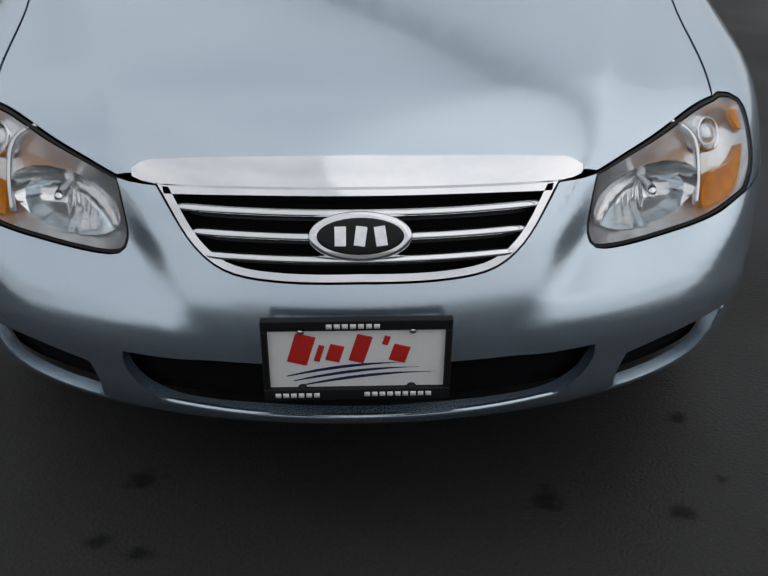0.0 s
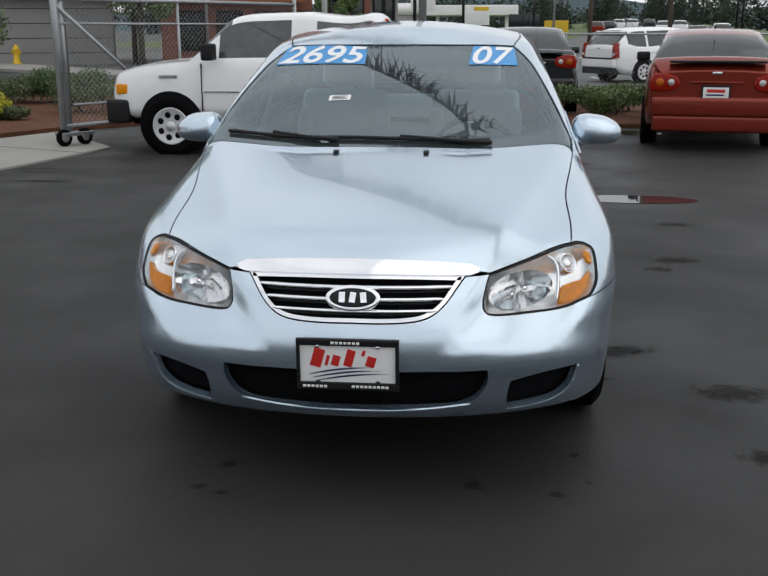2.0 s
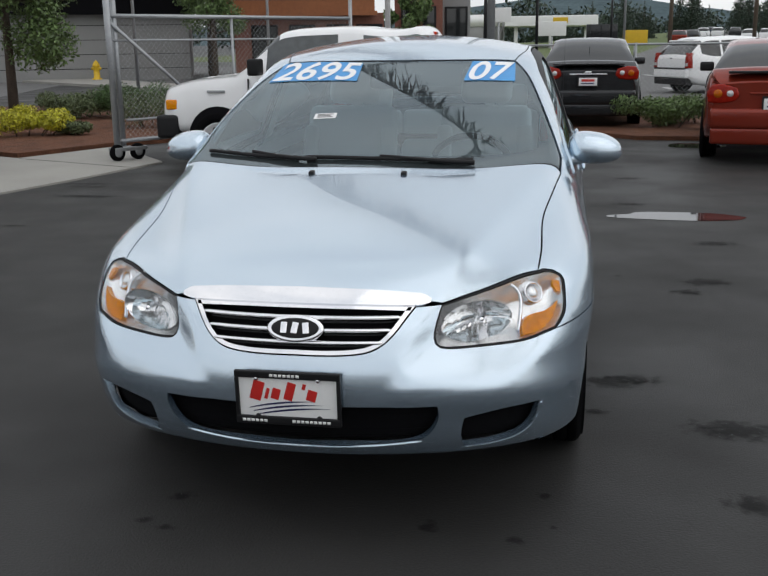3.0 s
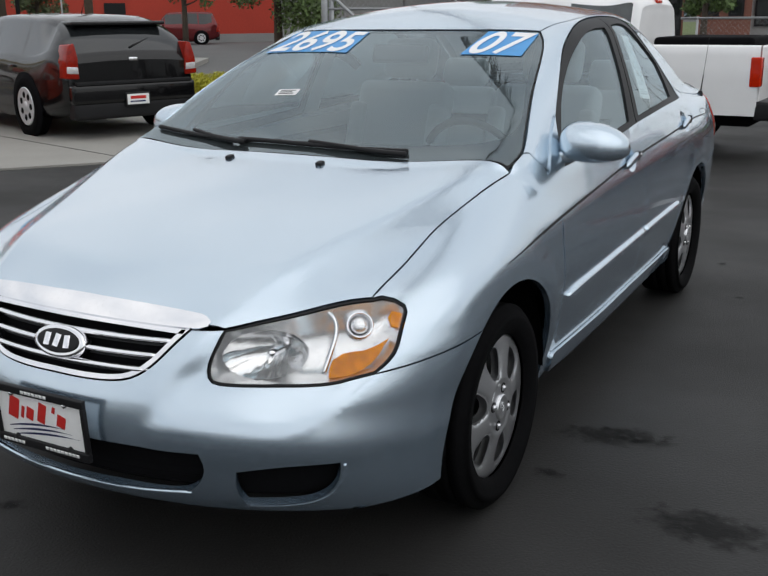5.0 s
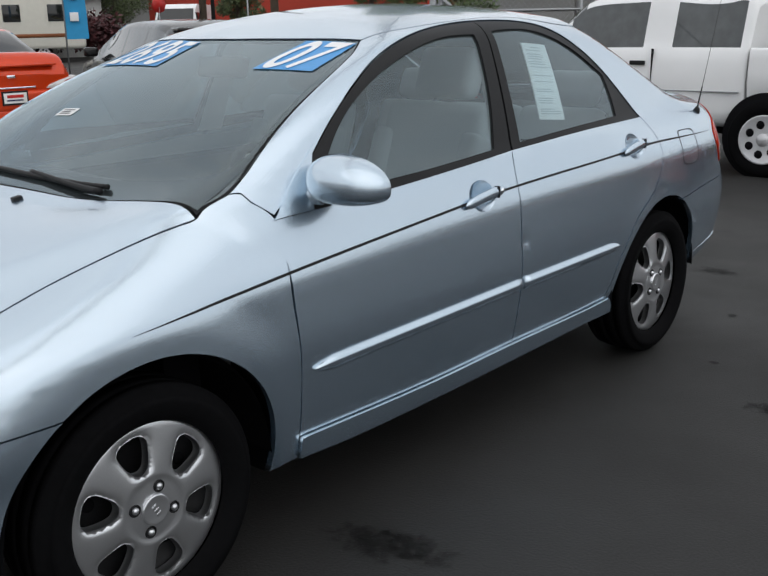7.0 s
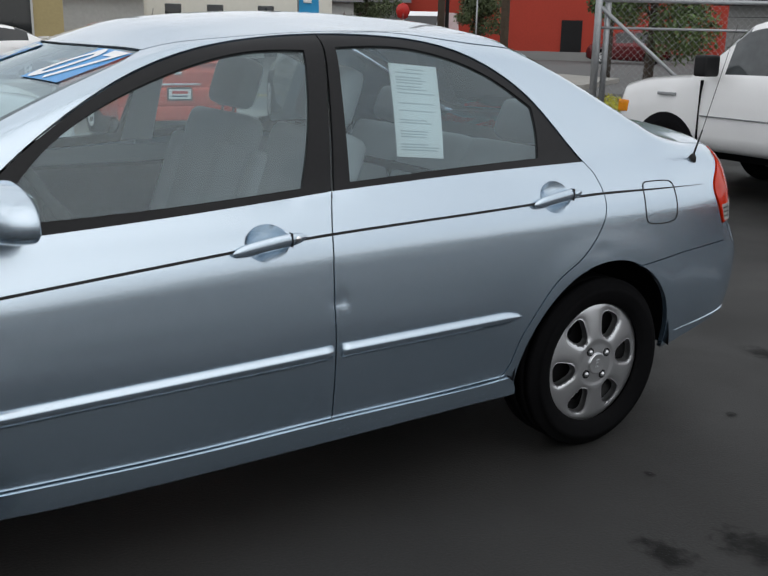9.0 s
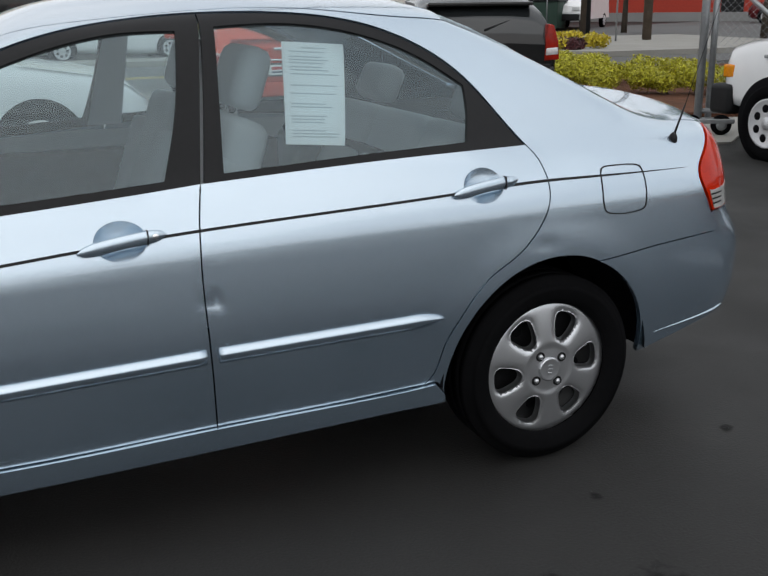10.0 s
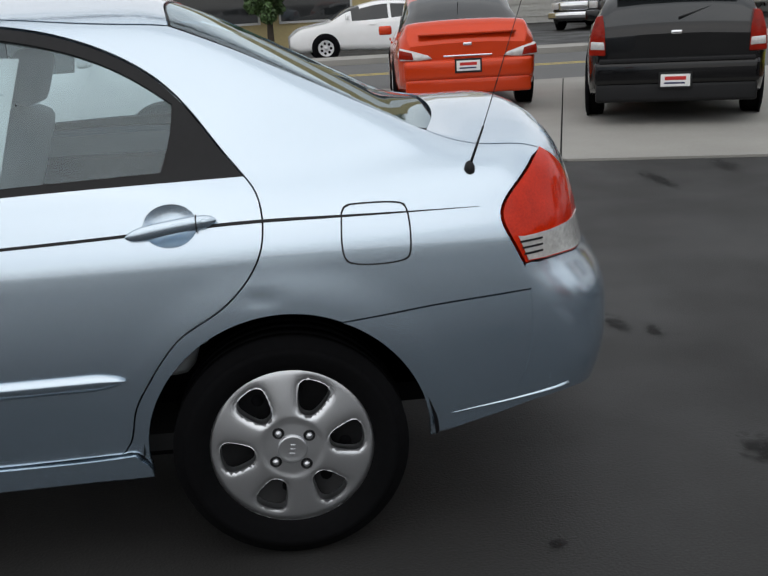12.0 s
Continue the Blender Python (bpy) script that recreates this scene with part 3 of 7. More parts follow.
    for a, b, za, zb in ((1.405, 2.388, 0.517, 0.540), (2.424, 3.105, 0.540, 0.548)):
        bm = bmesh.new()
        line = lift("side", catmull([(a, za), ((a + b) / 2, (za + zb) / 2), (b, zb)], 0.02))
        rings = []
        for i, g in enumerate(line):
            u = i / (len(line) - 1)
            grow = min(1, (u * (b - a) / 0.10 if a < 2 else 1) ** 0.6 + 0.12, ((1 - u) * (b - a) / 0.09) ** 0.6 + 0.15 if b > 3 else 1)
            h = 0.024 * grow
            rings.append([bm.verts.new((g[0] + dx * (0.5 + 0.5 * grow), g[1], g[2] + dz * h)) for dx, dz in ((-0.012, -1.0), (0.001, -0.95), (0.010, -0.45), (0.018, 0.10), (0.0165, 0.35), (0.009, 0.85), (-0.012, 1.0))])
        for u, w in zip(rings, rings[1:]):
            for k in range(6):
                bm.faces.new((u[k], u[k + 1], w[k + 1], w[k]))
        bm.faces.new(rings[0]), bm.faces.new(rings[-1])
        strip = part("rub_strip", bm, PAINT, car)
        if flip:
            strip.scale.x = -1
    # tail lamp
    lamp = [("side", TAIL_EDGE), ("rear", [(0.655, 1.045), (0.63, 0.97), (0.60, 0.90), (0.575, 0.84), (0.57, 0.79), (0.60, 0.758)]), ("rear", [(0.60, 0.758), (0.68, 0.752), (0.74, 0.755), (0.775, 0.760)]), ("side", [(4.20, 0.760), (4.150, 0.762)])]
    tail_lamp = panel("tail_lamp", "rear", lamp, RED_LENS, car, flip=flip, sink=-0.004, rim=0.03, gap=0.004, step=0.02, label="red tail lamp lens")
    panel("reverse_lens", "rear", [("side", [(4.152, 0.764), (4.124, 0.838)]), ("side", [(4.124, 0.838), (4.20, 0.842), (4.27, 0.846)]), ("rear", [(0.73, 0.846), (0.65, 0.848), (0.578, 0.845)]), ("rear", [(0.578, 0.845), (0.572, 0.79), (0.60, 0.758)]), ("rear", [(0.60, 0.758), (0.68, 0.753), (0.775, 0.762)]), ("side", [(4.20, 0.762), (4.152, 0.764)])],
          material("frosted_lens", (0.62, 0.62, 0.60), 0.12, 0.3, 0.25, 40, 90, coat=0.8), tail_lamp, flip=flip, sink=-0.0065, rim=0.004, gap=0.005, step=0.02, label="clear ribbed reverse lens")
    for z in (0.783, 0.800, 0.817):
        rib = [(4.142 + 0.3 * (0.79 - z), z), (4.198, z + 0.002), (4.198, z + 0.008), (4.142 + 0.3 * (0.79 - z), z + 0.006), (4.142 + 0.3 * (0.79 - z), z)]
        panel("lens_rib", "wrap", [("side", [a, b]) for a, b in zip(rib, rib[1:])], BLACK_TRIM, tail_lamp, flip=flip, sink=-0.0085, rim=0, gap=0, step=0.02)
    # fuel flap: a thin dark joint
    if not flip:
        flap = [(3.678, 0.935), (3.687, 0.950), (3.712, 0.955), (3.82, 0.952), (3.841, 0.945), (3.848, 0.930), (3.850, 0.826), (3.844, 0.808), (3.826, 0.800), (3.70, 0.802), (3.684, 0.810), (3.676, 0.828), (3.678, 0.935)]
        inner = [(3.7645 + (y - 3.7645) * 0.955, 0.878 + (z - 0.878) * 0.955) for y, z in flap]
        panel("fuel_flap_joint", "wrap", [("side", flap)], BLACK_TRIM, car, holes=[[("side", inner)]], sink=-0.0012, rim=0, gap=0, step=0.03)

LID = [("top", [(0, 1.912), (0.3, 1.932), (0.535, 1.980)])]
panel("roof", "lid", LID + [("top", [(0.535, 1.980), (0.572, 2.2), (0.578, 2.6), (0.575, 3.0), (0.545, 3.27)]), ("top", [(0.545, 3.27), (0.28, 3.235), (0, 3.225)])], PAINT, car, sym=True)
screen = panel("windshield", "lid", [("top", [(0, 1.908), (0.3, 1.928), (0.531, 1.974)]), ("top", [(0.531, 1.974), (0.570, 1.905), (0.674, 1.53), (0.737, 1.30), (0.752, 1.235), (0.750, 1.136)]), ("top", [(0.750, 1.136), (0.60, 1.09), (0.35, 1.045), (0, 1.03)])], GLASS, car, sym=True, sink=0.004, rim=0)
screen.visible_shadow = False
rim_out = [("top", [(0, 1.912), (0.3, 1.932), (0.535, 1.980)]), ("top", [(0.535, 1.980), (0.575, 1.905), (0.679, 1.53), (0.742, 1.30), (0.756, 1.235), (0.754, 1.132)]), ("top", [(0.754, 1.132), (0.60, 1.085), (0.35, 1.04), (0, 1.025)])]
hole = [(0, 1.895), (0.3, 1.914), (0.518, 1.955), (0.548, 1.90), (0.650, 1.53), (0.700, 1.35), (0.692, 1.285), (0.64, 1.225), (0.52, 1.178), (0.3, 1.14), (0, 1.118)]
panel("screen_surround", "lid", rim_out, BLACK_TRIM, screen, holes=[[("top", hole + [(-x, y) for x, y in hole[::-1]])]], sym=True, sink=0.0062, rim=0, hole_rim=0.0)
pane = panel("rear_window", "lid", [("top", [(0, 3.23), (0.28, 3.24), (0.54, 3.275)]), ("top", [(0.54, 3.275), (0.598, 3.6), (0.625, 3.90)]), ("top", [(0.625, 3.90), (0.58, 3.945), (0.3, 3.985), (0, 3.995)])], GLASS, car, sym=True, sink=0.004, rim=0)
pane.visible_shadow = False
inner = [(0, 3.27), (0.28, 3.278), (0.50, 3.305), (0.555, 3.6), (0.575, 3.86), (0.53, 3.90), (0.28, 3.94), (0, 3.95)]
panel("rear_window_surround", "lid", [("top", [(0, 3.225), (0.28, 3.235), (0.545, 3.27)]), ("top", [(0.545, 3.27), (0.603, 3.6), (0.632, 3.92)]), ("top", [(0.632, 3.92), (0.58, 3.955), (0.3, 3.99), (0, 4.0)])], BLACK_TRIM, pane, holes=[[("top", inner + [(-x, y) for x, y in inner[::-1]])]], sym=True, sink=0.006, rim=0)
panel("trunk_lid", "lid", [("top", [(0, 4.003), (0.3, 3.993), (0.63, 3.93)]), ("top", [(0.63, 3.93), (0.668, 4.05), (0.658, 4.235)]), ("top", [(0.658, 4.235), (0.5, 4.302), (0.25, 4.335), (0, 4.345)])], PAINT, car, sym=True, gap=0.001)
panel("trunk_face", "rear", [("rear", [(0, 1.088), (0.4, 1.078), (0.658, 1.046)]), ("rear", [(0.658, 1.046), (0.632, 0.97), (0.575, 0.84), (0.57, 0.755)]), ("rear", [(0.57, 0.755), (0.3, 0.75), (0, 0.75)])], PAINT, car, sym=True)
panel("rear_bumper", "rear", [("rear", [(0, 0.745), (0.4, 0.748), (0.74, 0.752)]), ("side", [(4.19, 0.755), (4.152, 0.757), (4.165, 0.690)]), ("side", [(4.165, 0.690), (4.16, 0.5), (4.10, 0.345)]), ("side", [(4.10, 0.345), (4.18, 0.365), (4.23, 0.372)]), ("rear", [(0.74, 0.375), (0.4, 0.34), (0, 0.33)])], PAINT, car, sym=True, gap=0.0)

# dark lining behind the joints and in the arches
for x0, x1, y0, y1, z0, z1 in ((0.64, 0.76, 1.30, 3.10, 0.22, 0.90), (-0.76, -0.64, 1.30, 3.10, 0.22, 0.90), (-0.58, 0.58, 0.45, 3.80, 0.20, 0.25), (-0.46, 0.46, 0.24, 1.05, 0.25, 0.60), (-0.62, 0.62, 3.95, 4.16, 0.40, 0.95), (-0.68, 0.68, 1.05, 1.16, 0.25, 0.90), (-0.46, 0.46, 3.3, 4.0, 0.25, 0.92)):
    bm = bmesh.new()
    box(bm, x0, x1, y0, y1, z0, z1)
    part("chassis_member", bm, DARK, car, smooth=False)
for hub in (HUB_F, HUB_R):
    for s in (-1, 1):
        bm = bmesh.new()
        rows = []
        for k in range(25):
            a = radians(0 + 180 * k / 24)
            rows.append([bm.verts.new((s * x, hub + r * math.cos(a), HUB_Z + r * math.sin(a))) for x, r in ((0.84, 0.379), (0.82, 0.392), (0.46, 0.392), (0.46, 0.05))])
        for u, w in zip(rows, rows[1:]):
            for k in range(3):
                bm.faces.new((u[k], u[k + 1], w[k + 1], w[k]))
        part("wheel_arch_liner", bm, DARK, car)


# wheels: tyre, six-spoke cover with four nuts and a centre cap
def wheel_cover():
    """The cover seen from outside, in its own plane; it bulges along +x."""
    loops = [np.array([(0.222 * math.cos(k * math.tau / 96), 0.222 * math.sin(k * math.tau / 96)) for k in range(96)])]
    for i in range(6):
        a = radians(15 + 60 * i)
        half = [(0.102, 0.015), (0.122, 0.029), (0.150, 0.039), (0.172, 0.041), (0.186, 0.028)]
        pts = [(0.098, 0.0)] + half + [(0.190, 0.0)] + [(u, -w) for u, w in half[::-1]] + [(0.098, 0.0)]
        c = catmull(pts, 0.0045)[:-1]
        loops.append(turned(c @ np.array([[math.cos(a), math.sin(a)], [-math.sin(a), math.cos(a)]]), False))

    def bulge(q):
        far = np.hypot(q[:, 0], q[:, 1])
        r = far / 0.222
        h = 0.028 * np.cos(np.clip(r, 0, 1) * 1.40) + 0.004 - 0.005 * ramp(r, 0.40, 0.32)
        # the openings have rounded, dished edges and the outer bead falls to the tyre
        return h - 0.008 * np.exp(-edge_far(loops[1:], q) / 0.008) * ramp(r, 0.30, 0.50) - 0.006 * np.exp(-np.clip(0.222 - far, 0, 1) / 0.006)

    v, f = cut(loops, 0.0075)
    h = bulge(v)
    verts = [np.stack([h, v[:, 0], v[:, 1]], 1)]
    faces, n = [f], len(v)
    for loop in loops:
        k, i0 = len(loop), np.arange(len(loop))
        i1 = (i0 + 1) % k
        hh = bulge(loop)
        inward_by = loop * (0.95 if loop is not loops[0] else 1.0)
        if loop is not loops[0]:
            mid = loop.mean(0)
            inward_by = mid + (loop - mid) * 0.93
        verts += [np.stack([hh, loop[:, 0], loop[:, 1]], 1), np.stack([hh - 0.022, inward_by[:, 0], inward_by[:, 1]], 1)]
        faces += [np.stack([n + i0, n + i1, n + k + i0], 1), np.stack([n + i1, n + k + i1, n + k + i0], 1)]
        n += 2 * k
    me = bpy.data.meshes.new("wheel_cover")
    me.from_pydata(np.concatenate(verts).tolist(), [], np.concatenate(faces).tolist())
    welded = bmesh.new()
    welded.from_mesh(me)
    bmesh.ops.remove_doubles(welded, verts=welded.verts, dist=5e-5)
    welded.to_mesh(me)
    welded.free()
    me.polygons.foreach_set("use_smooth", [True] * len(me.polygons))
    return me


COVER_MESH = wheel_cover()


def tyre_mesh(width=0.20, r=0.308, rim=0.219):
    bm = bmesh.new()
    w = width / 2
    prof = [(w * 0.78, rim - 0.004), (w * 0.90, rim + 0.004), (w * 0.99, rim + 0.022), (w * 1.04, rim + 0.045), (w * 1.05, rim + 0.062), (w * 1.0, r - 0.028), (w * 0.93, r - 0.012), (w * 0.82, r - 0.003)]
    for g in (0.5, 0.0, -0.5):
        prof += [(w * g + 0.03, r), (w * g + 0.004, r), (w * g + 0.004, r - 0.007), (w * g - 0.004, r - 0.007), (w * g - 0.004, r)]
    prof += [(-w * 0.82, r - 0.003), (-w * 0.93, r - 0.012), (-w, r - 0.03), (-w * 1.04, rim + 0.05), (-w * 0.9, rim)]
    lathe(bm, prof, 56)
    return bm


def wheel(at, flip, turn):
    hub = part("wheel", tyre_mesh(), RUBBER, car, "black tyre with a silver six-spoke wheel cover")
    hub.matrix_local = pose(*at, turn, 0, 180 if flip else 0)
    cover = link("wheel_cover", COVER_MESH, None, hub)
    if not COVER_MESH.materials:
        COVER_MESH.materials.append(COVER)
    cover.location.x = 0.062
    bm = bmesh.new()
    lathe(bm, [(0.0, 0.22), (0.055, 0.218), (0.055, 0.205), (0.02, 0.18), (0.02, 0.0001)], 40)
    rim_ob = part("steel_rim", bm, BLACK_TRIM, hub)
    for k in range(8):
        bm = bmesh.new()
        a = k * math.tau / 8
        lathe(bm, [(0.019, 0.017), (0.0235, 0.016), (0.0235, 0.0001)], 14, "x", (0, 0.142 * math.cos(a), 0.142 * math.sin(a)))
        part("vent_hole", bm, DARK, rim_ob)
    for k in range(4):
        a = radians(45 + 90 * k)
        bm = bmesh.new()
        lathe(bm, [(0.078, 0.0165), (0.0895, 0.0155), (0.0895, 0.0135), (0.0885, 0.0125), (0.0885, 0.0001)], 18, "x", (0, 0.057 * math.cos(a), 0.057 * math.sin(a)))
        part("nut_socket", bm, BLACK_TRIM, hub)
        bm = bmesh.new()
        bmesh.ops.create_uvsphere(bm, u_segments=12, v_segments=8, radius=0.0092, matrix=Matrix.Translation((0.0885, 0.057 * math.cos(a), 0.057 * math.sin(a))))
        part("wheel_nut", bm, COVER, hub)
    bm = bmesh.new()
    lathe(bm, [(0.080, 0.040), (0.0945, 0.039), (0.0965, 0.036), (0.0950, 0.031), (0.0965, 0.0001)], 32)
    cap = part("centre_cap", bm, COVER, hub)
    bm = bmesh.new()
    for s in (-0.012, 0, 0.012):
        box(bm, 0.0960, 0.0980, -0.007, 0.007, s - 0.0035, s + 0.0035, 0.0008)
    part("cap_mark", bm, COVER, cap)


wheel((0.755, HUB_F, HUB_Z - 0.002), False, 28)
wheel((0.755, HUB_R, HUB_Z - 0.002), False, -9)
wheel((-0.755, HUB_F, HUB_Z - 0.002), True, 0)
wheel((-0.755, HUB_R, HUB_Z - 0.002), True, 40)

# ---- lamps, grille, plate and fittings of the sedan ----
LAMP = [("front", LAMP_IN), ("side", LAMP_OUT), ("top", LAMP_TOP)]
FROST = material("fluted_reflector", (0.92, 0.93, 0.94), 0.26, 0.75, 0.10, 25, 80)


def rounded_bar(bm, line, dz, dy, n=10):
    """A bar of oval section along a line of places across the nose."""
    rings = []
    for i, g in enumerate(line):
        e = min(1.0, (min(i, len(line) - 1 - i) + 0.35) / 1.5)
        rings.append([bm.verts.new((g[0], g[1] - dy * math.cos(k * math.tau / n) * e, g[2] + dz * math.sin(k * math.tau / n) * e)) for k in range(n)])
    for u, w in zip(rings, rings[1:]):
        for k in range(n):
            bm.faces.new((u[k], u[(k + 1) % n], w[(k + 1) % n], w[k]))
    bm.faces.new(rings[0]), bm.faces.new(rings[-1])


for flip in (False, True):
    s = -1 if flip else 1
    lamp = panel("headlamp", "nose", LAMP, LENS, car, flip=flip, gap=0.007, sink=0.001, rim=0, step=0.02, label="clear headlamp lens with amber turn signal")
    lamp.visible_shadow = False
    panel("gasket", "nose", LAMP, BLACK_TRIM, lamp, flip=flip, gap=0.001, sink=0.0025, ring=0.0035, rim=0.02, hole_rim=0.01, step=0.03)
    panel("lamp_bowl", "nose", LAMP, FROST, lamp, flip=flip, gap=0.006, rim=0, step=0.012, dish=lambda far, q: 0.006 + 0.055 * (1 - np.exp(-far / 0.018)))
    # main reflector with upright flutes
    bm = bmesh.new()
    rings = []
    for i in range(12):
        u = i / 11
        ring = []
        for k in range(60):
            a = k * math.tau / 60
            flute = 0.0022 * math.sin(40 * u * math.cos(a))
            ring.append(bm.verts.new((s * (0.517 + 0.102 * u * math.cos(a)), 0.275 - 0.064 * u * u + flute + 0.33 * 0.102 * u * math.cos(a), 0.645 + 0.062 * u * math.sin(a) + 0.012 * u * math.cos(a))))
        rings.append(ring)
    for u, w in zip(rings, rings[1:]):
        for k in range(60):
            bm.faces.new((u[k], u[(k + 1) % 60], w[(k + 1) % 60], w[k]))
    part("main_reflector", bm, REFLECTOR, lamp)
    bm = bmesh.new()
    lathe(bm, [(0.285, 0.010), (0.225, 0.011), (0.215, 0.008), (0.212, 0.0001)], 16, "y", (s * 0.528, 0, 0.648))
    part("bulb_shield", bm, CHROME, lamp)
    # round position lamp
    p = lift("front", np.array([[0.692, 0.712]]))[0]
    way = slope(p[None])[0]
    m = Matrix.Translation(Vector((s * (p[0] - 0.035 * way[0]), p[1] - 0.035 * way[1], p[2] - 0.035 * way[2]))) @ Vector((s * way[0], way[1], way[2] - 0.2)).to_track_quat("Z", "Y").to_matrix().to_4x4()
    bm = bmesh.new()
    lathe(bm, [(-0.02, 0.004), (-0.012, 0.018), (0.004, 0.027), (0.010, 0.030), (0.008, 0.034), (-0.02, 0.036)], 28, "z")
    ring_ob = part("position_lamp", bm, CHROME, lamp)
    ring_ob.matrix_local = m
    bm = bmesh.new()
    bmesh.ops.create_uvsphere(bm, u_segments=16, v_segments=10, radius=0.022, matrix=Matrix.Diagonal((1, 1, 0.6, 1)))
    bulb = part("position_bulb", bm, FROST, ring_ob)
    bm = bmesh.new()
    tube(bm, [(s * a, b, c) for a, b, c in lift("front", catmull([(0.585, 0.732), (0.632, 0.706), (0.642, 0.650), (0.636, 0.594)], 0.008), 0.020)], 0.0065, 8)
    part("lamp_divider", bm, CHROME, lamp)
    panel("turn_signal", "nose", [("front", [(0.656, 0.632), (0.676, 0.648), (0.708, 0.652), (0.760, 0.676)]), ("front", [(0.760, 0.676), (0.756, 0.645), (0.735, 0.612), (0.708, 0.598)]), ("front", [(0.708, 0.598), (0.682, 0.592), (0.656, 0.590)]), ("front", [(0.656, 0.590), (0.651, 0.612), (0.656, 0.632)])], AMBER, lamp, flip=flip, gap=0.003, sink=0.010, rim=0.02, step=0.012, label="amber turn signal")
    # amber patch drawn for the amber bulb's reflection in the upper bowl
    panel("side_marker", "nose", [("side", [(0.408, 0.698), (0.428, 0.730), (0.446, 0.730), (0.438, 0.704), (0.424, 0.690), (0.408, 0.698)])], AMBER, lamp, flip=flip, gap=0.001, sink=0.012, rim=0.01, step=0.012, label="small amber patch for the bulb's reflection in the headlamp bowl")

# grille: dark mesh, chrome ring, three bars, badge with a plain mark
grille_edge = [("front", GRILLE), ("front", [(0.342, 0.700), (0.2, 0.706), (0, 0.708)])]
grille = panel("grille", "nose", grille_edge, DARK, car, sym=True, sink=0.035, rim=0, gap=-0.006, label="dark grille with chrome bars")
panel("grille_ring", "nose", grille_edge, CHROME, grille, sym=True, ring=0.011, sink=-0.004, rim=0.03, hole_rim=0.03, gap=0.002, step=0.02)
edge_of = spline([z for _, z in GRILLE[1:]], [x for x, _ in GRILLE[1:]])
for z in (0.673, 0.641, 0.609):
    xe = float(edge_of(z)) - 0.008
    bm = bmesh.new()
    line = lift("front", np.array([(x, z) for x in np.linspace(-xe, xe, 41)]), 0.004)
    rounded_bar(bm, line, 0.0068, 0.012)
    part("grille_bar", bm, CHROME, grille)
for z in (0.690, 0.657, 0.625, 0.595):
    xe = float(edge_of(z)) - 0.02
    bm = bmesh.new()
    rounded_bar(bm, lift("front", np.array([(x, z) for x in np.linspace(-xe, xe, 25)]), 0.024), 0.003, 0.006)
    part("grille_slat", bm, DASH, grille)
panel("hood_trim", "nose", [("front", [(0, 0.7045), (0.177, 0.703), (0.345, 0.699)]), ("front", [(0.345, 0.699), (0.378, 0.703), (0.386, 0.709), (0.374, 0.720), (0.352, 0.727)]), ("front", [(0.352, 0.727), (0.25, 0.735), (0, 0.742)])], CHROME, car, sym=True, sink=-0.010, rim=0.014, gap=0, step=0.012, label="wide chrome trim along the front of the hood")
for a, b, dz, mat, out, nm in ((0.086, 0.041, 0, CHROME, 0.016, "badge_rim"), (0.073, 0.031, 0, BLACK_TRIM, 0.019, "badge_field")):
    p = lift("front", np.array([[0.0, 0.643]]))[0]
    bm = bmesh.new()
    top = slope(p[None])[0]
    rings = []
    for f, o in ((1.0, -0.012), (1.0, out - 0.004), (0.97, out), (0.88, out + 0.0015), (0.4, out + 0.002), (0.001, out + 0.002)):
        rings.append([bm.verts.new((a * f * math.cos(k * math.tau / 48), -o, b * f * math.sin(k * math.tau / 48))) for k in range(48)])
    for u, w in zip(rings, rings[1:]):
        for k in range(48):
            bm.faces.new((u[k], u[(k + 1) % 48], w[(k + 1) % 48], w[k]))
    badge = part(nm, bm, mat, grille)
    badge.matrix_local = Matrix.Translation(p) @ pose(0, 0, 0, -27)
mark = bmesh.new()
for x, tilt in ((-0.033, 0), (0.0, 8), (0.033, -8)):
    box(mark, -0.0095, 0.0095, -0.0235, -0.020, -0.0165, 0.0165, 0.001, pose(x, 0, 0, 0, tilt, 0))
ob = part("badge_mark", mark, CHROME, grille)
ob.matrix_local = Matrix.Translation(lift("front", np.array([[0.0, 0.643]]))[0]) @ pose(0, 0, 0, -27)

# mesh behind the lower openings
panel("lower_mesh", "nose", [("front", [(-0.44, 0.44), (0.44, 0.44)]), ("front", [(0.44, 0.44), (0.44, 0.28)]), ("front", [(0.44, 0.28), (-0.44, 0.28)]), ("front", [(-0.44, 0.28), (-0.44, 0.44)])], DARK, car, sink=0.040, rim=0, gap=0)
for z in (0.31, 0.335, 0.36, 0.385, 0.41):
    bm = bmesh.new()
    rounded_bar(bm, lift("front", np.array([(x, z) for x in np.linspace(-0.41, 0.41, 31)]), 0.048), 0.003, 0.006, 6)
    part("lower_slat", bm, DARK, car)
for flip in (False, True):
    panel("fog_recess", "nose", [("front", [(0.46, 0.41), (0.715, 0.41)]), ("front", [(0.715, 0.41), (0.715, 0.265)]), ("front", [(0.715, 0.265), (0.46, 0.265)]), ("front", [(0.46, 0.265), (0.46, 0.41)])], DARK, car, flip=flip, sink=0.035, rim=0, gap=0)

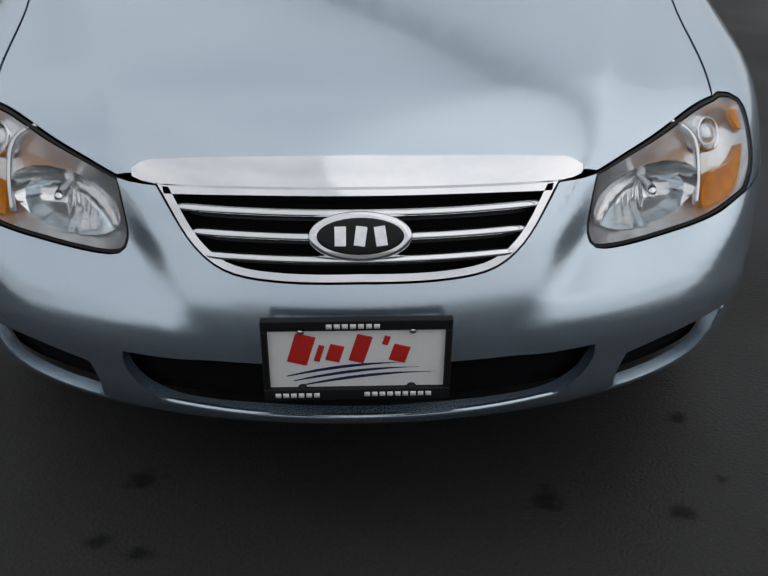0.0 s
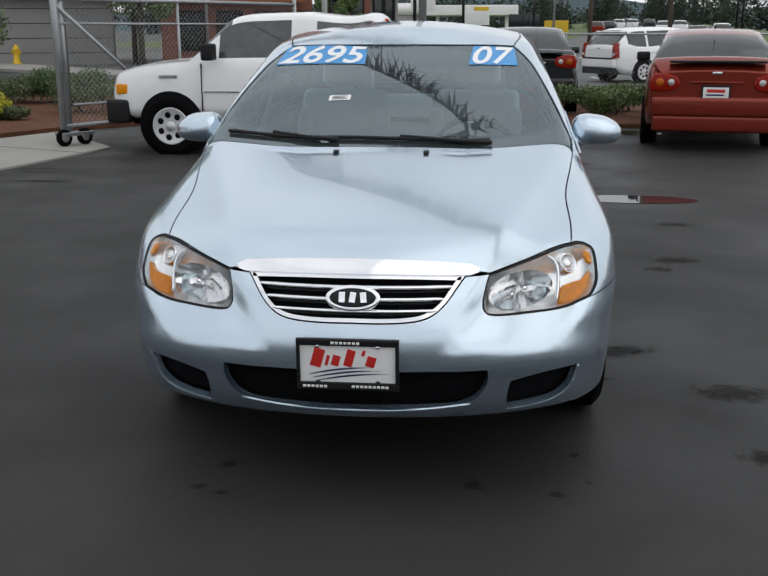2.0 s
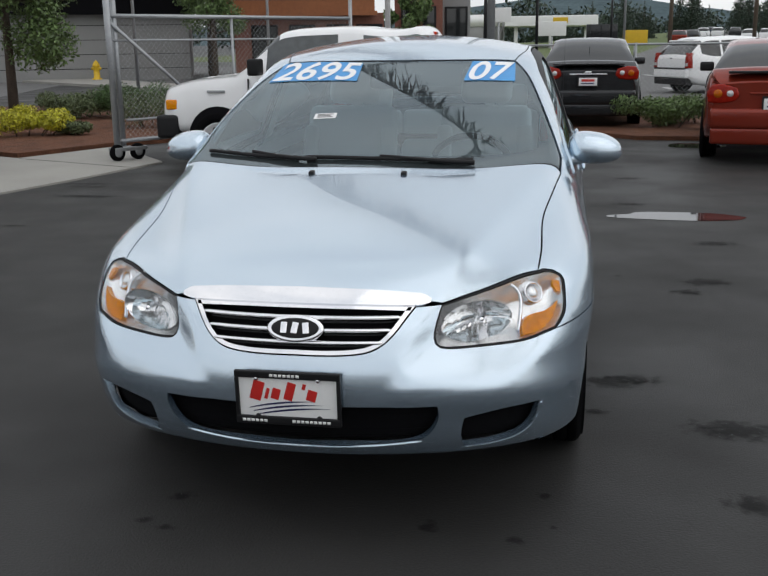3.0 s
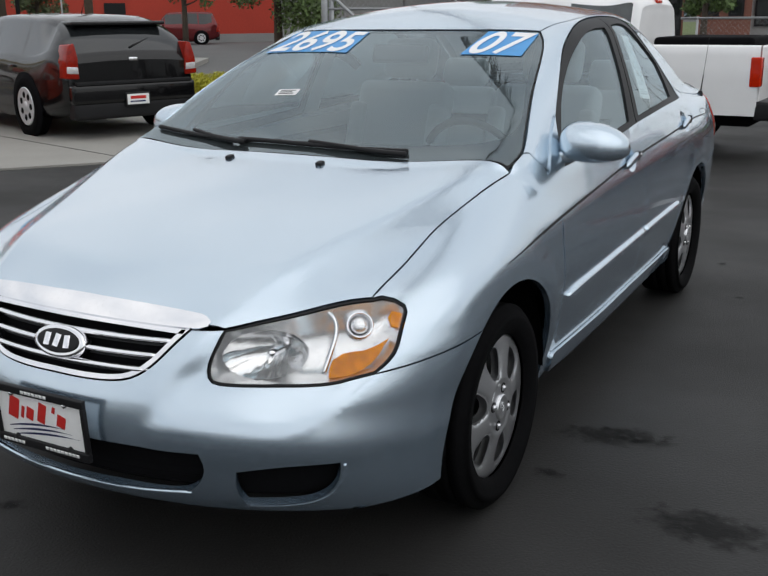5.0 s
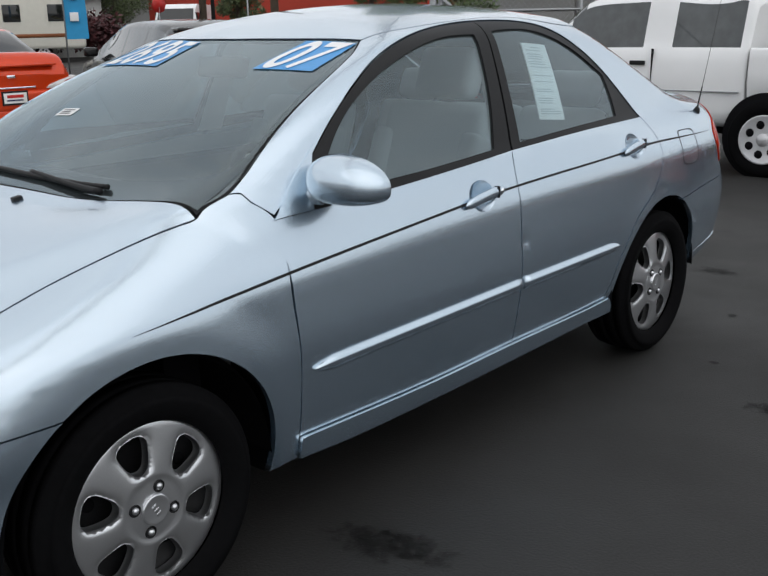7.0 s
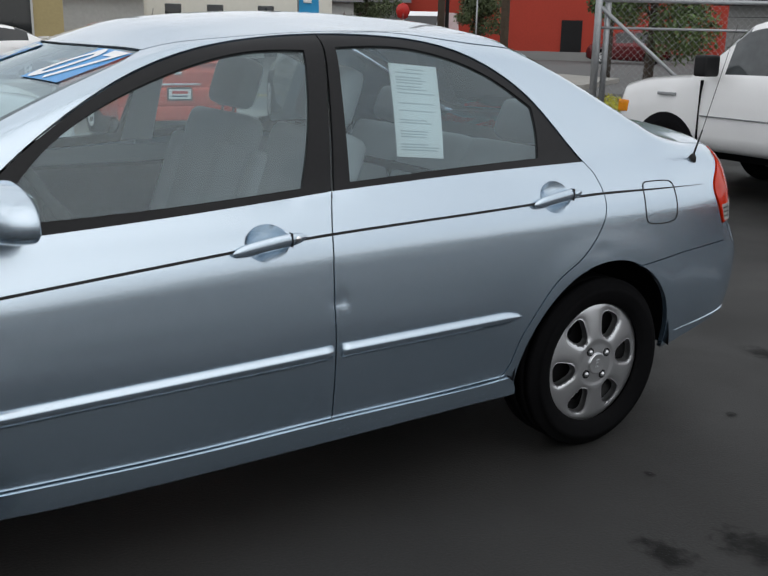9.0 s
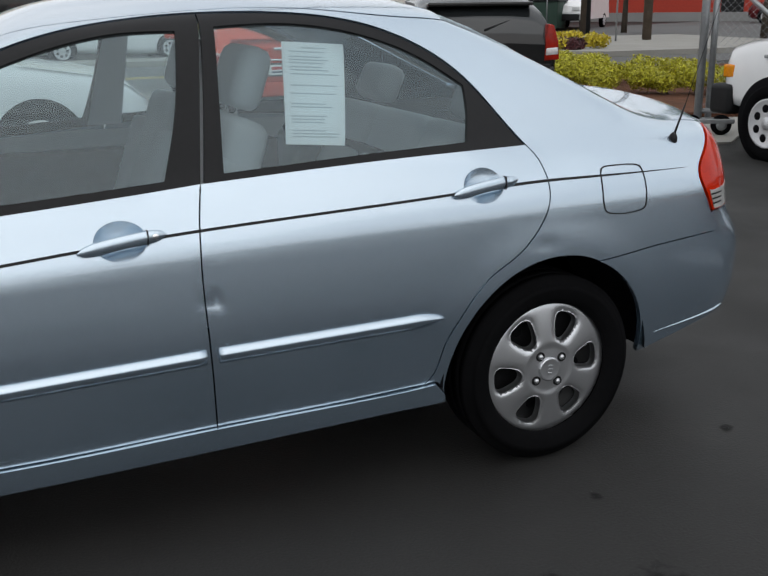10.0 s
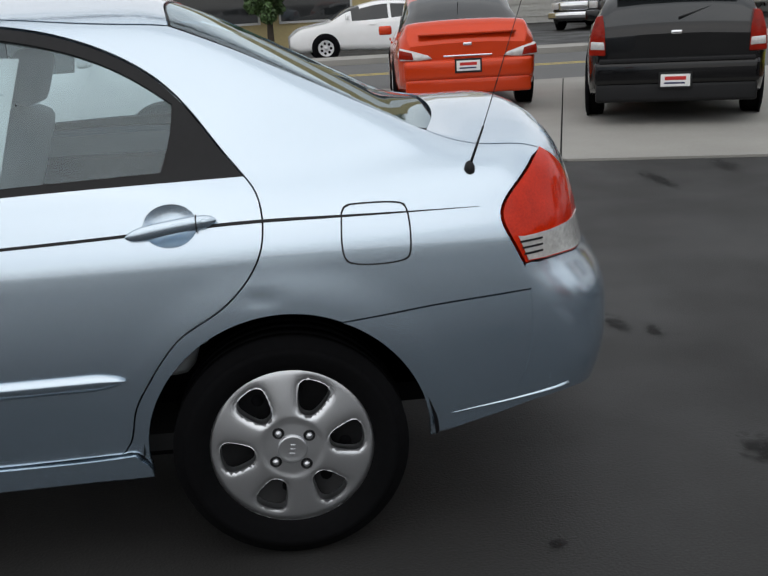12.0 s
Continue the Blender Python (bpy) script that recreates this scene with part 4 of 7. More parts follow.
# bright lips under the openings of the bumper
for flip in (False, True):
    sgn = -1 if flip else 1
    bm = bmesh.new()
    lip = lift("front", catmull([(0.712, 0.390), (0.701, 0.340), (0.668, 0.296), (0.610, 0.271), (0.480, 0.263)], 0.012), 0.004)
    tube(bm, [(sgn * a, b, c) for a, b, c in lip], 0.005, 8)
    part("opening_lip", bm, PAINT, car)
bm = bmesh.new()
tube(bm, [tuple(a) for a in lift("front", catmull([(-0.365, 0.300), (-0.2, 0.286), (0, 0.283), (0.2, 0.286), (0.365, 0.300)], 0.03), 0.004)], 0.007, 8)
part("opening_lip", bm, PAINT, car)
bm = bmesh.new()
crease = lift("side", catmull([(3.945, 0.359), (4.052, 0.369), (4.165, 0.381), (4.285, 0.396)], 0.02), 0.003)
tube(bm, [tuple(a) for a in crease], 0.004, 8, 0.008)
part("bumper_crease", bm, PAINT, car)

# dealer plate: black frame, white sheet, a red mark of plain strokes, blue swooshes, bars for the small print
plate = new("licence_plate")
plate.parent = car
plate.matrix_local = pose(-0.008, -0.020, 0.460, 3)
tagged(plate, "white dealer plate in a black frame")
RED_INK, BLUE_INK = material("red_ink", (0.55, 0.025, 0.02), 0.4, vary=0.05), material("navy_ink", (0.015, 0.02, 0.08), 0.4, vary=0.05)
bm = bmesh.new()
for x0, x1, z0, z1 in ((-0.157, 0.157, 0.062, 0.083), (-0.157, 0.157, -0.082, -0.058), (-0.157, -0.146, -0.058, 0.062), (0.146, 0.157, -0.058, 0.062)):
    box(bm, x0, x1, -0.010, 0.004, z0, z1, 0.003)
part("plate_frame", bm, BLACK_TRIM, plate)
bm = bmesh.new()
box(bm, -0.150, 0.150, -0.002, 0.003, -0.074, 0.074, 0.001)
sheet = part("plate_sheet", bm, WHITE, plate)
for x, w, z0, z1 in ((-0.098, 0.017, -0.008, 0.052), (-0.066, 0.005, -0.004, 0.030), (-0.040, 0.012, -0.004, 0.030), (0.000, 0.013, -0.006, 0.050), (0.038, 0.005, 0.030, 0.048), (0.068, 0.014, -0.006, 0.028)):
    bm = bmesh.new()
    box(bm, -w, w, -0.0035, -0.0018, z0, z1, 0.0012, pose(x, 0, 0, 0, 16, 0))
    part("red_bar", bm, RED_INK, sheet)
for a in range(3):
    bm = bmesh.new()
    pts = [(-0.118 + 0.012 * a + u * (0.20 + 0.01 * a), -0.034 - 0.010 * a + 0.026 * (1 - (1 - u) ** 2)) for u in np.linspace(0, 1, 12)]
    lo = [bm.verts.new((x, -0.0030, z - 0.0028 * math.sin(math.pi * min(1, i / 11 + 0.08)) - 0.0004)) for i, (x, z) in enumerate(pts)]
    hi = [bm.verts.new((x, -0.0030, z + 0.0024 * math.sin(math.pi * min(1, i / 11 + 0.08)) + 0.0004)) for i, (x, z) in enumerate(pts)]
    for i in range(11):
        bm.faces.new((lo[i], lo[i + 1], hi[i + 1], hi[i]))
    part("blue_swoosh", bm, BLUE_INK, sheet)
for x0, x1, z in ((-0.050, 0.052, 0.072), (-0.138, -0.050, -0.070), (0.012, 0.138, -0.069)):
    bm = bmesh.new()
    for k in range(int((x1 - x0) / 0.013)):
        box(bm, x0 + 0.013 * k, x0 + 0.013 * k + 0.0095, -0.0115, -0.0095, z - 0.0042, z + 0.0042)
    part("small_print", bm, WHITE, plate)
for x in (-0.092, 0.092):
    for z in (0.060, -0.060):
        bm = bmesh.new()
        lathe(bm, [(-0.011, 0.0001), (-0.0105, 0.004), (-0.007, 0.0075), (-0.001, 0.0085)], 14, "y", (x, 0, z))
        part("plate_bolt", bm, CHROME if z > 0 else BLACK_TRIM, plate)

# wipers and washer jets
def on_glass(pts, up):
    p = lift("top", np.array(pts, float))
    return [tuple(a) for a in p + slope(p) * up]


for blade, arm in (([(-0.235, 1.10), (0.0, 1.085), (0.20, 1.085), (0.42, 1.105)], [(0.43, 1.075), (0.25, 1.078), (0.06, 1.092)]), ([(-0.665, 1.185), (-0.5, 1.14), (-0.27, 1.095)], [(-0.19, 1.07), (-0.32, 1.10), (-0.47, 1.15)])):
    bm = bmesh.new()
    tube(bm, on_glass(catmull(blade, 0.02), 0.006), 0.008, 8)
    wiper = part("wiper", bm, BLACK_TRIM, car)
    bm = bmesh.new()
    tube(bm, on_glass(catmull(arm, 0.02), 0.012), 0.010, 8, 0.007)
    part("wiper_arm", bm, BLACK_TRIM, wiper)
for x in (-0.185, 0.172):
    bm = bmesh.new()
    p = lift("top", np.array([[x, 0.978]]))[0]
    box(bm, -0.011, 0.011, -0.013, 0.013, -0.006, 0.010, 0.004, Matrix.Translation(p) @ pose(0, 0, 0, 12))
    part("washer_jet", bm, BLACK_TRIM, car)

# door mirrors
for s in (1, -1):
    bm = bmesh.new()
    made = bmesh.ops.create_uvsphere(bm, u_segments=36, v_segments=22, radius=1.0)
    for v in made["verts"]:
        x, y, z = v.co
        sx = 0.112 * (abs(x) ** 0.85) * (1 if x > 0 else -1)
        taper = 0.80 + 0.20 * (0.5 - 0.5 * x)
        zz = (0.076 if z > 0 else 0.060) * (abs(z) ** 0.78) * (1 if z > 0 else -1) * (1.0 - 0.18 * x)
        yy = (0.105 - 0.02 * x) * (-abs(y) ** 0.85 if y < 0 else 0.22 * y)
        v.co = (s * (0.895 + sx), 1.540 + yy + 0.05 * (x + 1) * 0.35, 1.022 + zz - 0.010 * x)
    mirror = part("door_mirror", bm, PAINT, car)
    bm = bmesh.new()
    lathe(bm, [(0, 0.0001), (0.003, 0.08), (0.008, 0.088), (0.0, 0.09)], 28, "y", (0, 0, 0))
    glass_ob = part("mirror_glass", bm, CHROME, mirror)
    glass_ob.matrix_local = Matrix.Translation((s * 0.895, 1.577, 1.022)) @ Matrix.Diagonal((1.0, 1.0, 0.62, 1))
    bm = bmesh.new()
    box(bm, -0.045, 0.045, -0.038, 0.038, -0.020, 0.020, 0.012, pose(s * 0.79, 1.505, 0.985, 0, 0, s * 18))
    part("mirror_foot", bm, PAINT, mirror)
    panel("mirror_sail", "wrap", [("side", [(1.335, 0.942), (1.48, 0.948)]), ("side", [(1.48, 0.948), (1.505, 1.03), (1.55, 1.12)]), ("side", [(1.55, 1.12), (1.43, 1.03), (1.335, 0.942)])], PAINT, mirror, flip=s < 0, sink=-0.006, rim=0.012, gap=0.002)

# aerial on the rear wing
bm = bmesh.new()
bmesh.ops.create_uvsphere(bm, u_segments=16, v_segments=10, radius=0.016, matrix=Matrix.Translation((0.762, 4.022, 1.012)) @ Matrix.Diagonal((0.9, 0.9, 1.5, 1)))
aerial = part("aerial_base", bm, BLACK_TRIM, car)
bm = bmesh.new()
tube(bm, [(0.762, 4.026, 1.03), (0.764, 4.060, 1.12)], 0.004, 8, 0.0028)
tube(bm, [(0.764, 4.060, 1.12), (0.772, 4.19, 1.50)], 0.0013, 6, 0.0009)
part("aerial_rod", bm, BLACK_TRIM, aerial)


# price stickers inside the top of the windshield
def decal_text(name, text, quad, mat, parent, view="top", out=0.0015, font_squeeze=1.0):
    """Letters laid on the skin inside a quad: lower left, lower right, upper right, upper left."""
    cu = bpy.data.curves.new(name, "FONT")
    cu.body, cu.align_x, cu.offset, cu.shear = text, "LEFT", 0.016, 0.10
    holder = bpy.data.objects.new(name, cu)
    scene.collection.objects.link(holder)
    bpy.context.view_layer.update()
    me = bpy.data.meshes.new_from_object(holder.evaluated_get(bpy.context.evaluated_depsgraph_get()))
    bpy.data.objects.remove(holder)
    bm = bmesh.new()
    bm.from_mesh(me)
    bmesh.ops.triangulate(bm, faces=bm.faces)
    v = np.array([tuple(a.co)[:2] for a in bm.verts])
    uv = (v - v.min(0)) / (v.max(0) - v.min(0))
    q = np.array(quad, float)
    u, w = uv[:, :1], uv[:, 1:]
    p = lift(view, q[0] * (1 - u) * (1 - w) + q[1] * u * (1 - w) + q[2] * u * w + q[3] * (1 - u) * w)
    p = p + slope(p) * out
    for a, b in zip(bm.verts, p):
        a.co = b
    return part(name, bm, mat, parent, smooth=False)


BLUE_FILM = material("blue_film", (0.05, 0.30, 0.66), 0.35, vary=0.08)
WHITE_FILM = material("white_film", (0.86, 0.86, 0.86), 0.4, vary=0.03)
for text, x0, x1, tilt in (("2695", -0.575, -0.150, -0.01), ("07", 0.325, 0.548, 0.02)):
    lo, hi = 1.690, 1.905
    bow = lambda x: 0.20 * x * x
    edge = [("top", [(x0, lo + bow(x0)), (x1, lo + bow(x1))]), ("top", [(x1, lo + bow(x1)), (x1 - 0.01, hi + bow(x1) - 0.01)]), ("top", [(x1 - 0.01, hi + bow(x1) - 0.01), (x0 + 0.02, hi + bow(x0))]), ("top", [(x0 + 0.02, hi + bow(x0)), (x0, lo + bow(x0))])]
    film = panel("price_sticker", "lid", edge, BLUE_FILM, screen, sink=0.001, rim=0, gap=0, label="blue price sticker with white digits")
    decal_text("price_figure", text, [(x0 + 0.010, lo + 0.004 + bow(x0)), (x1 - 0.020, lo + 0.004 + bow(x1)), (x1 - 0.012, hi - 0.012 + bow(x1)), (x0 + 0.03, hi - 0.004 + bow(x0))], WHITE_FILM, film, out=0.0012)

# small white rectangle with three dark bars, low on the windshield
q = [(-0.272, 1.372), (-0.178, 1.372), (-0.178, 1.412), (-0.272, 1.412), (-0.272, 1.372)]
white_rect = panel("notice_sticker", "lid", [("top", [a, b]) for a, b in zip(q, q[1:])], WHITE_FILM, screen, sink=0.002, rim=0, gap=0, step=0.02, label="small white rectangle with dark bars low on the windshield")
for k in range(3):
    y = 1.380 + 0.010 * k
    q = [(-0.258, y), (-0.192 - 0.012 * (k == 1), y), (-0.192 - 0.012 * (k == 1), y + 0.004), (-0.258, y + 0.004), (-0.258, y)]
    panel("print_bar", "lid", [("top", [a, b]) for a, b in zip(q, q[1:])], BLACK_TRIM, white_rect, sink=0.0005, rim=0, gap=0, step=0.02)

# paper sheet hung inside the rear side glass
sheet_m = material("white_paper", (0.84, 0.86, 0.86), 0.7, vary=0.04)
grey_ink = material("grey_print", (0.52, 0.57, 0.59), 0.7, vary=0.1)
paper = panel("window_paper", "wrap", [("side", [(2.712, 1.366), (2.905, 1.352)]), ("side", [(2.905, 1.352), (2.850, 1.082)]), ("side", [(2.850, 1.082), (2.675, 1.097)]), ("side", [(2.675, 1.097), (2.712, 1.366)])], sheet_m, None, sink=0.022, rim=0.003, gap=0)
tagged(paper, "white printed paper sheet hung inside the rear side window", "paper")
rng = random.Random(4)
for k in range(18):
    v = [0.05, 0.09, 0.14, 0.17, 0.20, 0.24, 0.27, 0.31, 0.42, 0.50, 0.60, 0.63, 0.72, 0.75, 0.78, 0.86, 0.89, 0.92][k]
    a, b = (0.3, 0.7) if v < 0.08 else (0.10, rng.uniform(0.6, 0.92))
    y = lambda u: 2.712 + 0.193 * u - (0.037 + 0.018 * u) * v
    z = lambda u: 1.366 - 0.014 * u - 0.269 * v
    panel("print_line", "wrap", [("side", [(y(a), z(a)), (y(b), z(b))]), ("side", [(y(b), z(b)), (y(b), z(b) - 0.0035)]), ("side", [(y(b), z(b) - 0.0035), (y(a), z(a) - 0.0035)]), ("side", [(y(a), z(a) - 0.0035), (y(a), z(a))])], grey_ink, paper, sink=0.0205, rim=0, gap=0, step=0.05)

# ---- cabin ----
def cushion(name, x0, x1, y0, y1, z0, z1, bevel, parent, m=None, mat=None):
    bm = bmesh.new()
    box(bm, x0, x1, y0, y1, z0, z1, bevel, m)
    return part(name, bm, mat or CLOTH, parent)


for s in (1, -1):
    seat = cushion("front_seat", s * 0.36 - 0.25, s * 0.36 + 0.25, 1.93, 2.42, 0.42, 0.58, 0.06, car)
    back = cushion("seat_back", -0.24, 0.24, -0.06, 0.07, 0.0, 0.62, 0.055, seat, pose(s * 0.36, 2.43, 0.55, -19))
    cushion("side_bolster", -0.25, -0.17, -0.10, 0.02, 0.02, 0.50, 0.035, back, pose(s * 0.36, 2.43, 0.55, -19))
    cushion("side_bolster", 0.17, 0.25, -0.10, 0.02, 0.02, 0.50, 0.035, back, pose(s * 0.36, 2.43, 0.55, -19))
    cushion("headrest", -0.135, 0.135, -0.05, 0.05, 0.64, 0.83, 0.048, seat, pose(s * 0.36, 2.43, 0.55, -19))
    for x in (-0.05, 0.05):
        bm = bmesh.new()
        tube(bm, [(0, 0, 0.60), (0, 0, 0.68)], 0.006)
        rod = part("headrest_post", bm, CHROME, seat)
        rod.matrix_local = pose(s * 0.36, 2.43, 0.55, -19) @ pose(x, 0, 0)
bench = cushion("rear_bench", -0.62, 0.62, 2.80, 3.25, 0.44, 0.58, 0.06, car)
for x0, x1 in ((-0.62, -0.21), (-0.21, 0.21), (0.21, 0.62)):
    cushion("bench_back", x0, x1, -0.07, 0.07, 0.0, 0.56, 0.05, bench, pose(0, 3.22, 0.54, -24))
for x in (-0.42, 0.42):
    cushion("rear_headrest", -0.13, 0.13, -0.05, 0.05, 0.58, 0.73, 0.046, bench, pose(x, 3.22, 0.54, -24))
shelf = cushion("parcel_shelf", -0.62, 0.62, 3.42, 3.92, 1.02, 1.04, 0.008, car, mat=DASH)
bm = bmesh.new()
rows = []
for y, z in ((1.10, 0.955), (1.20, 0.972), (1.36, 0.968), (1.50, 0.945), (1.56, 0.90), (1.57, 0.80), (1.55, 0.60)):
    rows.append([bm.verts.new((x, y + 0.10 * (x / 0.7) ** 2, z - 0.02 * (x / 0.7) ** 2 + (0.035 * math.exp(-((x - 0.36) / 0.15) ** 2) if 1.3 < y < 1.56 else 0))) for x in np.linspace(-0.70, 0.70, 29)])
for u, w in zip(rows, rows[1:]):
    for k in range(28):
        bm.faces.new((u[k], u[k + 1], w[k + 1], w[k]))
part("dashboard", bm, DASH, car)
bm = bmesh.new()
ring = [(0.185 * math.cos(k * math.tau / 40), 0, 0.185 * math.sin(k * math.tau / 40)) for k in range(41)]
tube(bm, ring, 0.015, 10, caps=False)
for a in (200, 340, 270):
    tube(bm, [(0, 0.03, -0.01), (0.18 * math.cos(radians(a)), 0, 0.18 * math.sin(radians(a)))], 0.013, 8)
bmesh.ops.create_uvsphere(bm, u_segments=18, v_segments=10, radius=0.065, matrix=Matrix.Translation((0, 0.02, -0.005)) @ Matrix.Diagonal((1, 0.5, 0.9, 1)))
wheel_ob = part("steering_wheel", bm, DASH, car)
wheel_ob.matrix_local = pose(0.36, 1.76, 0.90, 24)
bm = bmesh.new()
box(bm, -0.12, 0.12, -0.015, 0.02, -0.035, 0.035, 0.014, pose(0, 1.86, 1.30, -18))
part("rear_view_mirror", bm, DASH, car)
bm = bmesh.new()
box(bm, -0.66, 0.66, 1.1, 3.3, 0.25, 0.30)
part("cabin_floor", bm, DASH, car, smooth=False)
LINING = material("light_grey_lining", (0.48, 0.51, 0.53), 0.85, vary=0.06)
panel("headliner", "lid", [("top", [(0, 1.95), (0.5, 2.02)]), ("top", [(0.5, 2.02), (0.54, 2.6), (0.50, 3.2)]), ("top", [(0.50, 3.2), (0, 3.15)])], LINING, car, sym=True, sink=0.035, rim=0, step=0.06)
for flip in (False, True):
    panel("door_lining", "wrap", [("side", [(1.45, 0.95), (2.3, 1.0), (3.2, 1.028)]), ("side", [(3.2, 1.028), (2.98, 0.62)]), ("side", [(2.98, 0.62), (1.45, 0.55)]), ("side", [(1.45, 0.55), (1.45, 0.95)])], LINING, car, flip=flip, sink=0.07, rim=0, step=0.06)
    panel("pillar_lining", "wrap", [("side", [(2.34, 1.0), (2.42, 1.38)]), ("side", [(2.42, 1.38), (2.52, 1.38)]), ("side", [(2.52, 1.38), (2.48, 1.0)]), ("side", [(2.48, 1.0), (2.34, 1.0)])], LINING, car, flip=flip, sink=0.03, rim=0, step=0.06)


# ---- the last correction of the sedan's proportions, on every part but the wheels ----
bpy.context.view_layer.update()
for ob in car.children_recursive:
    kin = ob
    while kin.parent and kin.parent != car:
        kin = kin.parent
    if ob.type != "MESH" or kin.name.split(".")[0] in ("wheel", "wheel_arch_liner"):
        continue
    m = np.array(ob.matrix_world)
    v = np.empty(3 * len(ob.data.vertices))
    ob.data.vertices.foreach_get("co", v)
    v = v.reshape(-1, 3) @ m[:3, :3].T + m[:3, 3]
    v = np.stack(settle_shape(*v.T), 1)
    ob.data.vertices.foreach_set("co", ((v - m[:3, 3]) @ np.linalg.inv(m[:3, :3]).T).ravel())
    ob.data.update()
for ob in (paper, *paper.children):
    v = np.empty(3 * len(ob.data.vertices))
    ob.data.vertices.foreach_get("co", v)
    ob.data.vertices.foreach_set("co", np.stack(settle_shape(*v.reshape(-1, 3).T), 1).ravel())

# ---- the lot, the apron, the street and the beds ----
CONCRETE = material("concrete", (0.30, 0.29, 0.265), 0.85, vary=0.14, scale=1.2, fine=70, bump=0.002)
STREET = material("street_asphalt", (0.115, 0.115, 0.113), 0.85, vary=0.12, scale=0.5, fine=120, bump=0.002)
MULCH = material("bark_mulch", (0.115, 0.045, 0.022), 0.95, vary=0.55, scale=5, fine=45, bump=0.03)
GRASS = material("dry_grass", (0.10, 0.13, 0.045), 0.95, vary=0.35, scale=1, fine=60, bump=0.02)


def asphalt_material():
    """Dark tarmac: grain, broad wear, and patches of damp that shine."""
    m = material("lot_asphalt", (0.0240, 0.0235, 0.0226), 0.80, vary=0.42, scale=1.1, fine=120, bump=0.0024)
    n, l = m.node_tree.nodes, m.node_tree.links
    p = n["Principled BSDF"]
    c, t, r = n.new("ShaderNodeTexCoord"), n.new("ShaderNodeTexNoise"), n.new("ShaderNodeMapRange")
    t.inputs["Scale"].default_value, t.inputs["Detail"].default_value = 0.9, 3
    l.new(c.outputs["Object"], t.inputs["Vector"])
    l.new(t.outputs["Fac"], r.inputs["Value"])
    r.inputs["From Min"].default_value, r.inputs["From Max"].default_value = 0.35, 0.7
    r.inputs["To Min"].default_value, r.inputs["To Max"].default_value = 0.52, 0.78
    l.new(r.outputs["Result"], p.inputs["Roughness"])
    p.inputs["Specular IOR Level"].default_value = 0.38
    return m


ASPHALT = asphalt_material()


def slab(name, corners, z0, z1, mat, label="", kind="structure"):
    bm = bmesh.new()
    lo, hi = [bm.verts.new((x, y, z0)) for x, y in corners], [bm.verts.new((x, y, z1)) for x, y in corners]
    bm.faces.new(hi), bm.faces.new(lo[::-1])
    for i in range(len(corners)):
        j = (i + 1) % len(corners)
        bm.faces.new((lo[i], lo[j], hi[j], hi[i]))
    return tagged(part(name, bm, mat, None, label, smooth=False), kind=kind)


bm = bmesh.new()
xs = [-2600, -600, -150, -60, -30, 0, 30, 60, 150, 600, 2600]
grid = [[bm.verts.new((x, y, 0.0)) for x in xs] for y in xs]
for a, b in zip(grid, grid[1:]):
    for i in range(len(xs) - 1):
        bm.faces.new((a[i], a[i + 1], b[i + 1], b[i]))
tagged(part("ground", bm, ASPHALT, None, "dark asphalt of the sales lot", smooth=False), kind="structure")

# concrete apron where the other cars stand, with a tooled joint
slab("pavement", [(-9.0, -14.0), (-8.2, -2.0), (-6.0, 4.85), (-5.4, 5.6), (-4.95, 5.9), (-4.55, 7.4), (-4.2, 9.0), (-5.64, 10.8), (-6.35, 9.25), (-8.0, 10.0), (-12.9, 12.0), (-12.9, -14.0)], -0.05, 0.022, CONCRETE, "pale worn concrete apron beside the lot")
for a, b in (((-4.70, 5.77), (-12.8, 8.07)), ((-6.6, 2.9), (-12.8, 4.4)), ((-4.35, 8.4), (-6.3, 9.2))):
    d = Vector((b[0] - a[0], b[1] - a[1])).normalized().orthogonal() * 0.008
    slab("pavement_joint", [(a[0] - d.x, a[1] - d.y), (b[0] - d.x, b[1] - d.y), (b[0] + d.x, b[1] + d.y), (a[0] + d.x, a[1] + d.y)], 0.0, 0.0235, DARK, "dark joint in the concrete")
slab("road", [(-13.0, -60), (-13.0, 12.0), (-13.2, 14.0), (-14.5, 20.0), (-18, 32), (-30, 60), (-60, 120), (-75, 120), (-36, 30), (-21.5, 14), (-20.0, -60)], -0.05, 0.012, STREET, "grey asphalt street")
slab("kerb", [(-19.8, -60), (-19.8, 10.5), (-20.1, 11.0), (-20.3, 11.0), (-20.05, -60)], -0.02, 0.14, CONCRETE, "pale concrete kerb across the street")
slab("pavement", [(-20.05, -60), (-20.05, 11.0), (-21.4, 11.0), (-21.7, -60)], -0.02, 0.13, CONCRETE, "concrete footway across the street")
LINE = material("yellow_road_paint", (0.55, 0.42, 0.10), 0.7, vary=0.2)
for x in (-16.3, -16.6):
    slab("road_line", [(x, -60), (x + 0.1, -60), (x + 0.1, 12), (x, 12)], 0.0, 0.0165, LINE, "faded yellow centre line")
